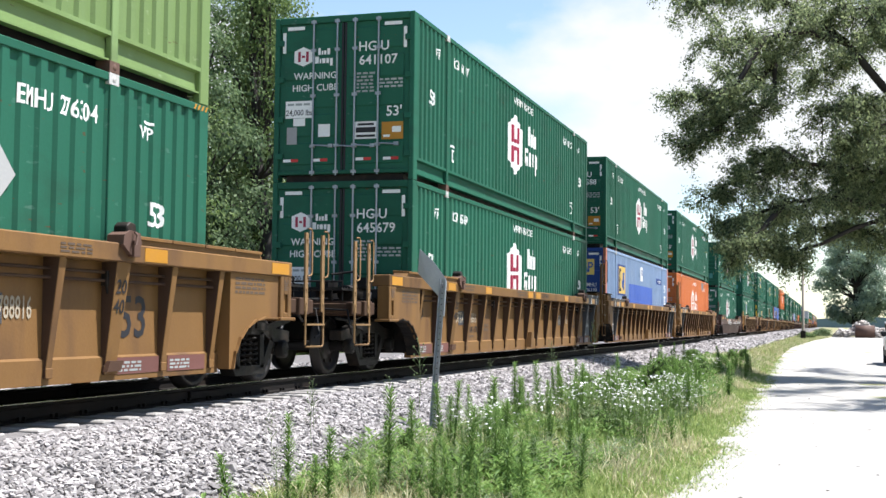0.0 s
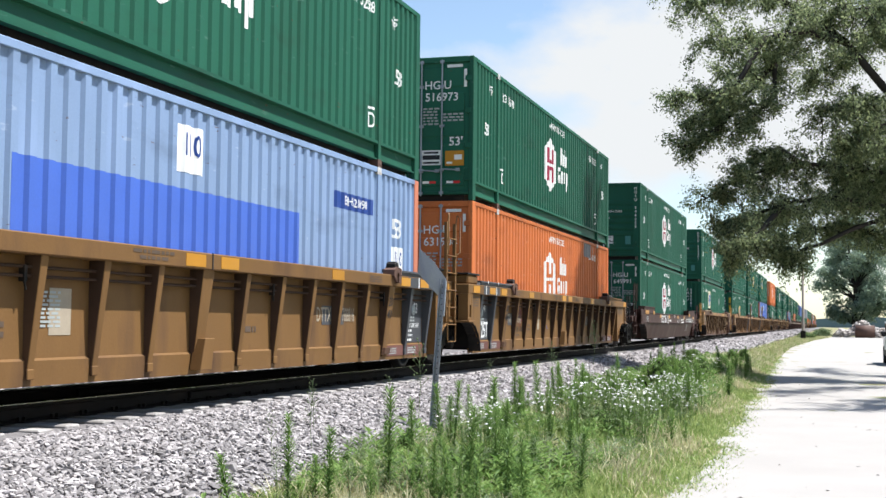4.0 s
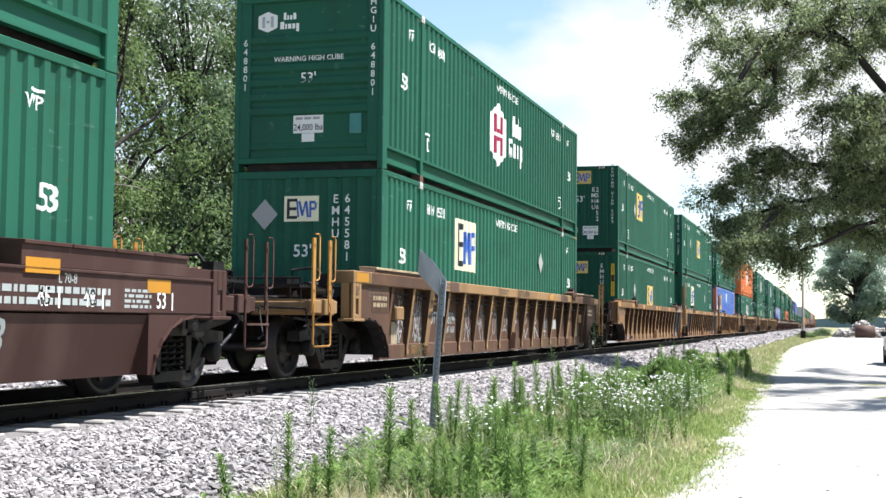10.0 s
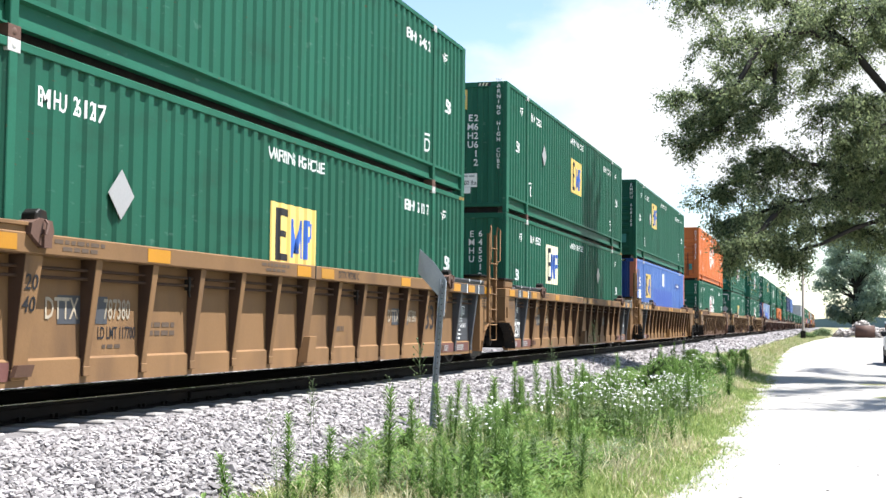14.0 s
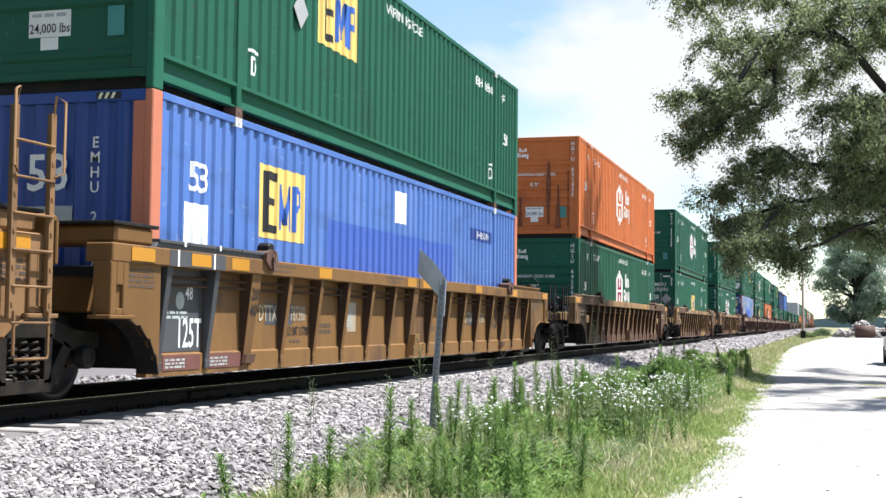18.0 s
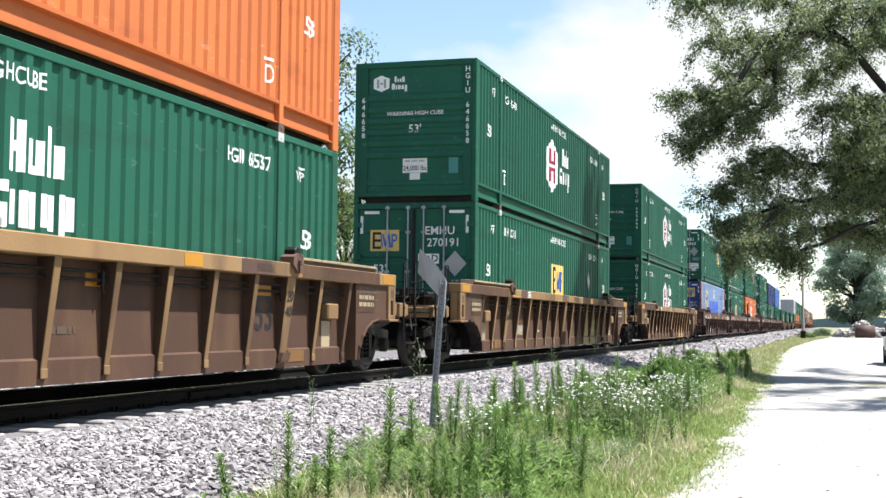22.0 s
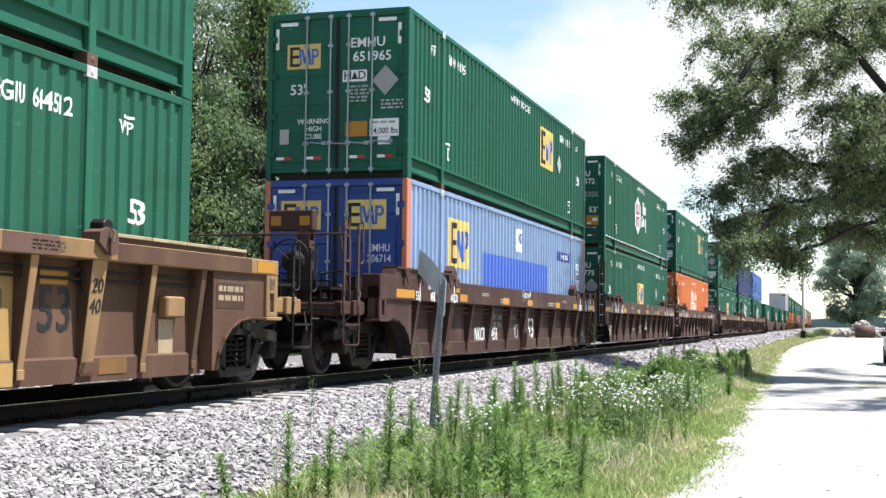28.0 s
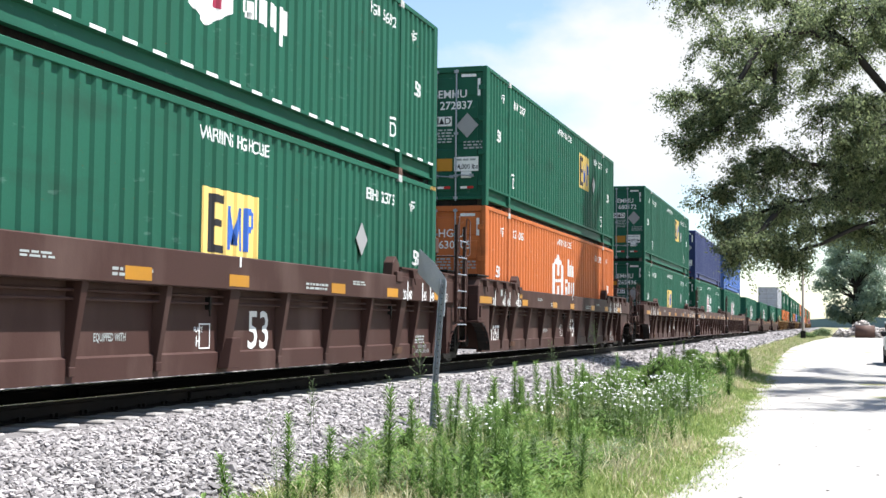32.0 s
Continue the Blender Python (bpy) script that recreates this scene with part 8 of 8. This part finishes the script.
        way = np.stack([np.cos(a), np.sin(a), 0.2 + 0.9 * rng.random(a.shape)], 2).reshape(-1, 3)
        side = np.stack([-np.sin(a), np.cos(a), 0 * a], 2).reshape(-1, 3) * (l * (0.09 if name.startswith("grey") else 0.16) + 0.0035)
        mid, tip = root + way * l * 0.55, root + way * l * np.array([1.15, 1.15, 0.8])
        v = np.stack([root, mid + side, tip, mid - side], 1).reshape(-1, 3)
        tagged(new(name, big_mesh(name, v, np.arange(len(v)).reshape(-1, 4), material)), lab, "weeds", kind="stuff")
    # ragged road edge
    n = 9000
    y = 7.5 + 60 * rng.random(n) ** 1.8
    e = np.array([road_edge(q) for q in y])
    x = e + 0.22 * rng.normal(size=n) - 0.10
    p = np.stack([x, y, np.full(n, -0.80)], 1)
    a = rng.random(n) * 6.283
    s = np.stack([np.cos(a), np.sin(a), 0 * a], 1) * (0.007 + 0.0003 * (y[:, None] - 7))
    h = (0.03 + 0.07 * rng.random(n)) * np.exp(-np.clip(x - e, 0, 1) * 3)
    t = p + np.stack([0.05 * rng.normal(size=n), 0.05 * rng.normal(size=n), h], 1)
    v = np.stack([p - s, p + s, t], 1).reshape(-1, 3)
    tagged(new("edge_grass", big_mesh("edge_grass", v, np.arange(3 * n).reshape(n, 3), BLADE)), "short ragged grass along the road's edge", "grass", kind="stuff")
    # far verge and the green patch on the lot
    for name, material, n in (("far_grass", BLADE, 6000), ("far_dry_grass", STRAW, 6000)):
        y = 55 + 130 * rng.random(n)
        e = np.interp(y, [58, 92, 145, 190, 230], [5.75, 5.45, 6.45, 8.3, 12])
        x = 3.4 + (e - 3.4) * rng.random(n)
        sel = rng.random(n) < (0.16 if name == "far_grass" else 0)
        y[sel], x[sel] = 74 + 6 * rng.random(sel.sum()), 11.2 + 4 * rng.random(sel.sum())
        h = 0.12 + 0.2 * rng.random(n)
        h[sel] = 0.05
        a = rng.random(n) * 6.283
        s = np.stack([np.cos(a), np.sin(a), 0 * a], 1) * 0.05
        p = np.stack([x, y, np.full(n, -0.80)], 1)
        t = p + np.stack([0.1 * rng.normal(size=n), 0.1 * rng.normal(size=n), h], 1)
        v = np.stack([p - s, p + s, t], 1).reshape(-1, 3)
        tagged(new(name, big_mesh(name, v, np.arange(3 * n).reshape(n, 3), material)), "mixed green and dry grass along the far verge", "grass", kind="stuff")


build_grass()


# ---- far things ----
def build_distance():
    pole = thing("utility_pole", "weathered wooden pole beside the track", "pole", at=pose(5.25, 150.0, -0.85))
    part("shaft", Geo().lathe([(-0.5, 0.17), (0.0, 0.165), (8.2, 0.12), (8.22, 0.0001)], "z", 12).mesh("shaft", POLE), pole)
    part("base_box", Geo().box(-0.28, 0.28, -0.3, 0.1, 0.2, 1.1).mesh("base_box", GREASE, 0.03), pole, "grey box at the pole's foot")
    rng = np.random.default_rng(15)
    pile = thing("rubble_pile", "heap of pale broken concrete and rubble", "rubble", at=pose(0, 0, 0))
    shapes = stone_shapes()
    V, F, n = [], [], 0
    for k in range(520):
        x = 8.8 + 9.5 * rng.random()
        top = 2.4 * math.exp(-((x - 12.6) / 1.9) ** 2) + 1.1 * math.exp(-((x - 9.6) / 0.7) ** 2) + 1.2 * math.exp(-((x - 15.8) / 1.5) ** 2)
        z = -0.85 + top * rng.random() ** 0.6
        y = 190 + 3.0 * rng.random() - (1.5 if z < 0.2 else 0)
        s, faces = shapes[rng.integers(8)]
        s = s * (0.16 + 0.26 * rng.random()) * np.array([1.2, 1, 0.9])
        V.append(s + np.array([x, y, z]))
        F.append(faces + n)
        n += len(s)
    tagged(part("rubble", big_mesh("rubble", np.concatenate(V), np.concatenate(F), RUBBLE), pile), kind="stuff")
    tank = thing("rusty_drum", "dark rusty steel drum half buried in the rubble", "drum", at=pose(12.9, 187.6, -0.85))
    part("shell", Geo().lathe([(-1.3, 0.0001), (-1.3, 1.05), (1.3, 1.05), (1.3, 0.0001)], "x", 20, (0, 0, 0.75)).mesh("shell", RUSTY), tank)
    g = Geo()
    xs = np.linspace(-900, 900, 91)
    prof = [9 + 5 * noise.noise(Vector((x * 0.01, 0, 0))) + 3 * noise.noise(Vector((x * 0.05, 3, 0))) for x in xs]
    v = [(x, 1500 + 0.0002 * x * x, -2) for x in xs] + [(x, 1500 + 0.0002 * x * x, z) for x, z in zip(xs, prof)] + [(x, 1620, z * 0.9) for x, z in zip(xs, prof)]
    k = len(xs)
    g.add(v, [(r * k + i, r * k + i + 1, (r + 1) * k + i + 1, (r + 1) * k + i) for r in range(2) for i in range(k - 1)])
    tagged(new("backdrop", g.mesh("backdrop", HAZE)), "hazy blue-green wooded ridge on the horizon", "distant woods", kind="structure")


def build_pickup():
    """A parked pickup, of which only the near front corner shows."""
    car = thing("pickup_truck", "parked white pickup truck with dark lower sides", "truck", at=pose(11.25, 57.0, -0.80))
    g = Geo().prism([(-2.7, 0.55), (-2.75, 1.05), (-1.5, 1.15), (-0.9, 1.80), (0.8, 1.85), (1.1, 1.2), (2.8, 1.15), (2.8, 0.55)], -0.92, 0.92, "x")
    part("body", g.mesh("body", CARWHITE, 0.05), car)
    part("lower_side", Geo().box(-0.94, 0.94, -2.72, 2.78, 0.38, 0.62).mesh("lower_side", GREASE, 0.03), car, "dark sills and bumpers")
    part("windscreen", Geo().add([(-0.8, -1.48, 1.2), (0.8, -1.48, 1.2), (0.72, -0.95, 1.76), (-0.72, -0.95, 1.76)], [(0, 1, 2, 3)]).mesh("windscreen", GLASS), car)
    for sx in (-1, 1):
        part("side_window", Geo().prism([(-1.2, 1.22), (-0.82, 1.72), (0.68, 1.74), (0.8, 1.22)], *sorted((sx * 0.915, sx * 0.926)), "x").mesh("side_window", GLASS), car)
        part("headlight", Geo().box(*sorted((sx * 0.5, sx * 0.9)), -2.78, -2.70, 0.78, 0.98).mesh("headlight", CHROME, 0.02), car)
        part("mirror", Geo().box(*sorted((sx * 0.95, sx * 1.15)), -1.15, -1.0, 1.2, 1.42).mesh("mirror", INK, 0.03), car)
        for y in (-1.75, 1.8):
            w = part("wheel", Geo().lathe([(-0.12, 0.22), (-0.12, 0.36), (-0.08, 0.39), (0.08, 0.39), (0.12, 0.36), (0.12, 0.22)], "x", 20).mesh("wheel", TYRE), car, at=(sx * 0.84, y, 0.39))
            part("rim", Geo().lathe([(sx * 0.10, 0.0001), (sx * 0.11, 0.10), (sx * 0.09, 0.22), (sx * 0.12, 0.225)], "x", 16).mesh("rim", CHROME), w)
    part("bumper", Geo().box(-0.93, 0.93, -2.88, -2.72, 0.45, 0.70).mesh("bumper", CHROME, 0.03), car)


build_distance()
build_pickup()
motions()
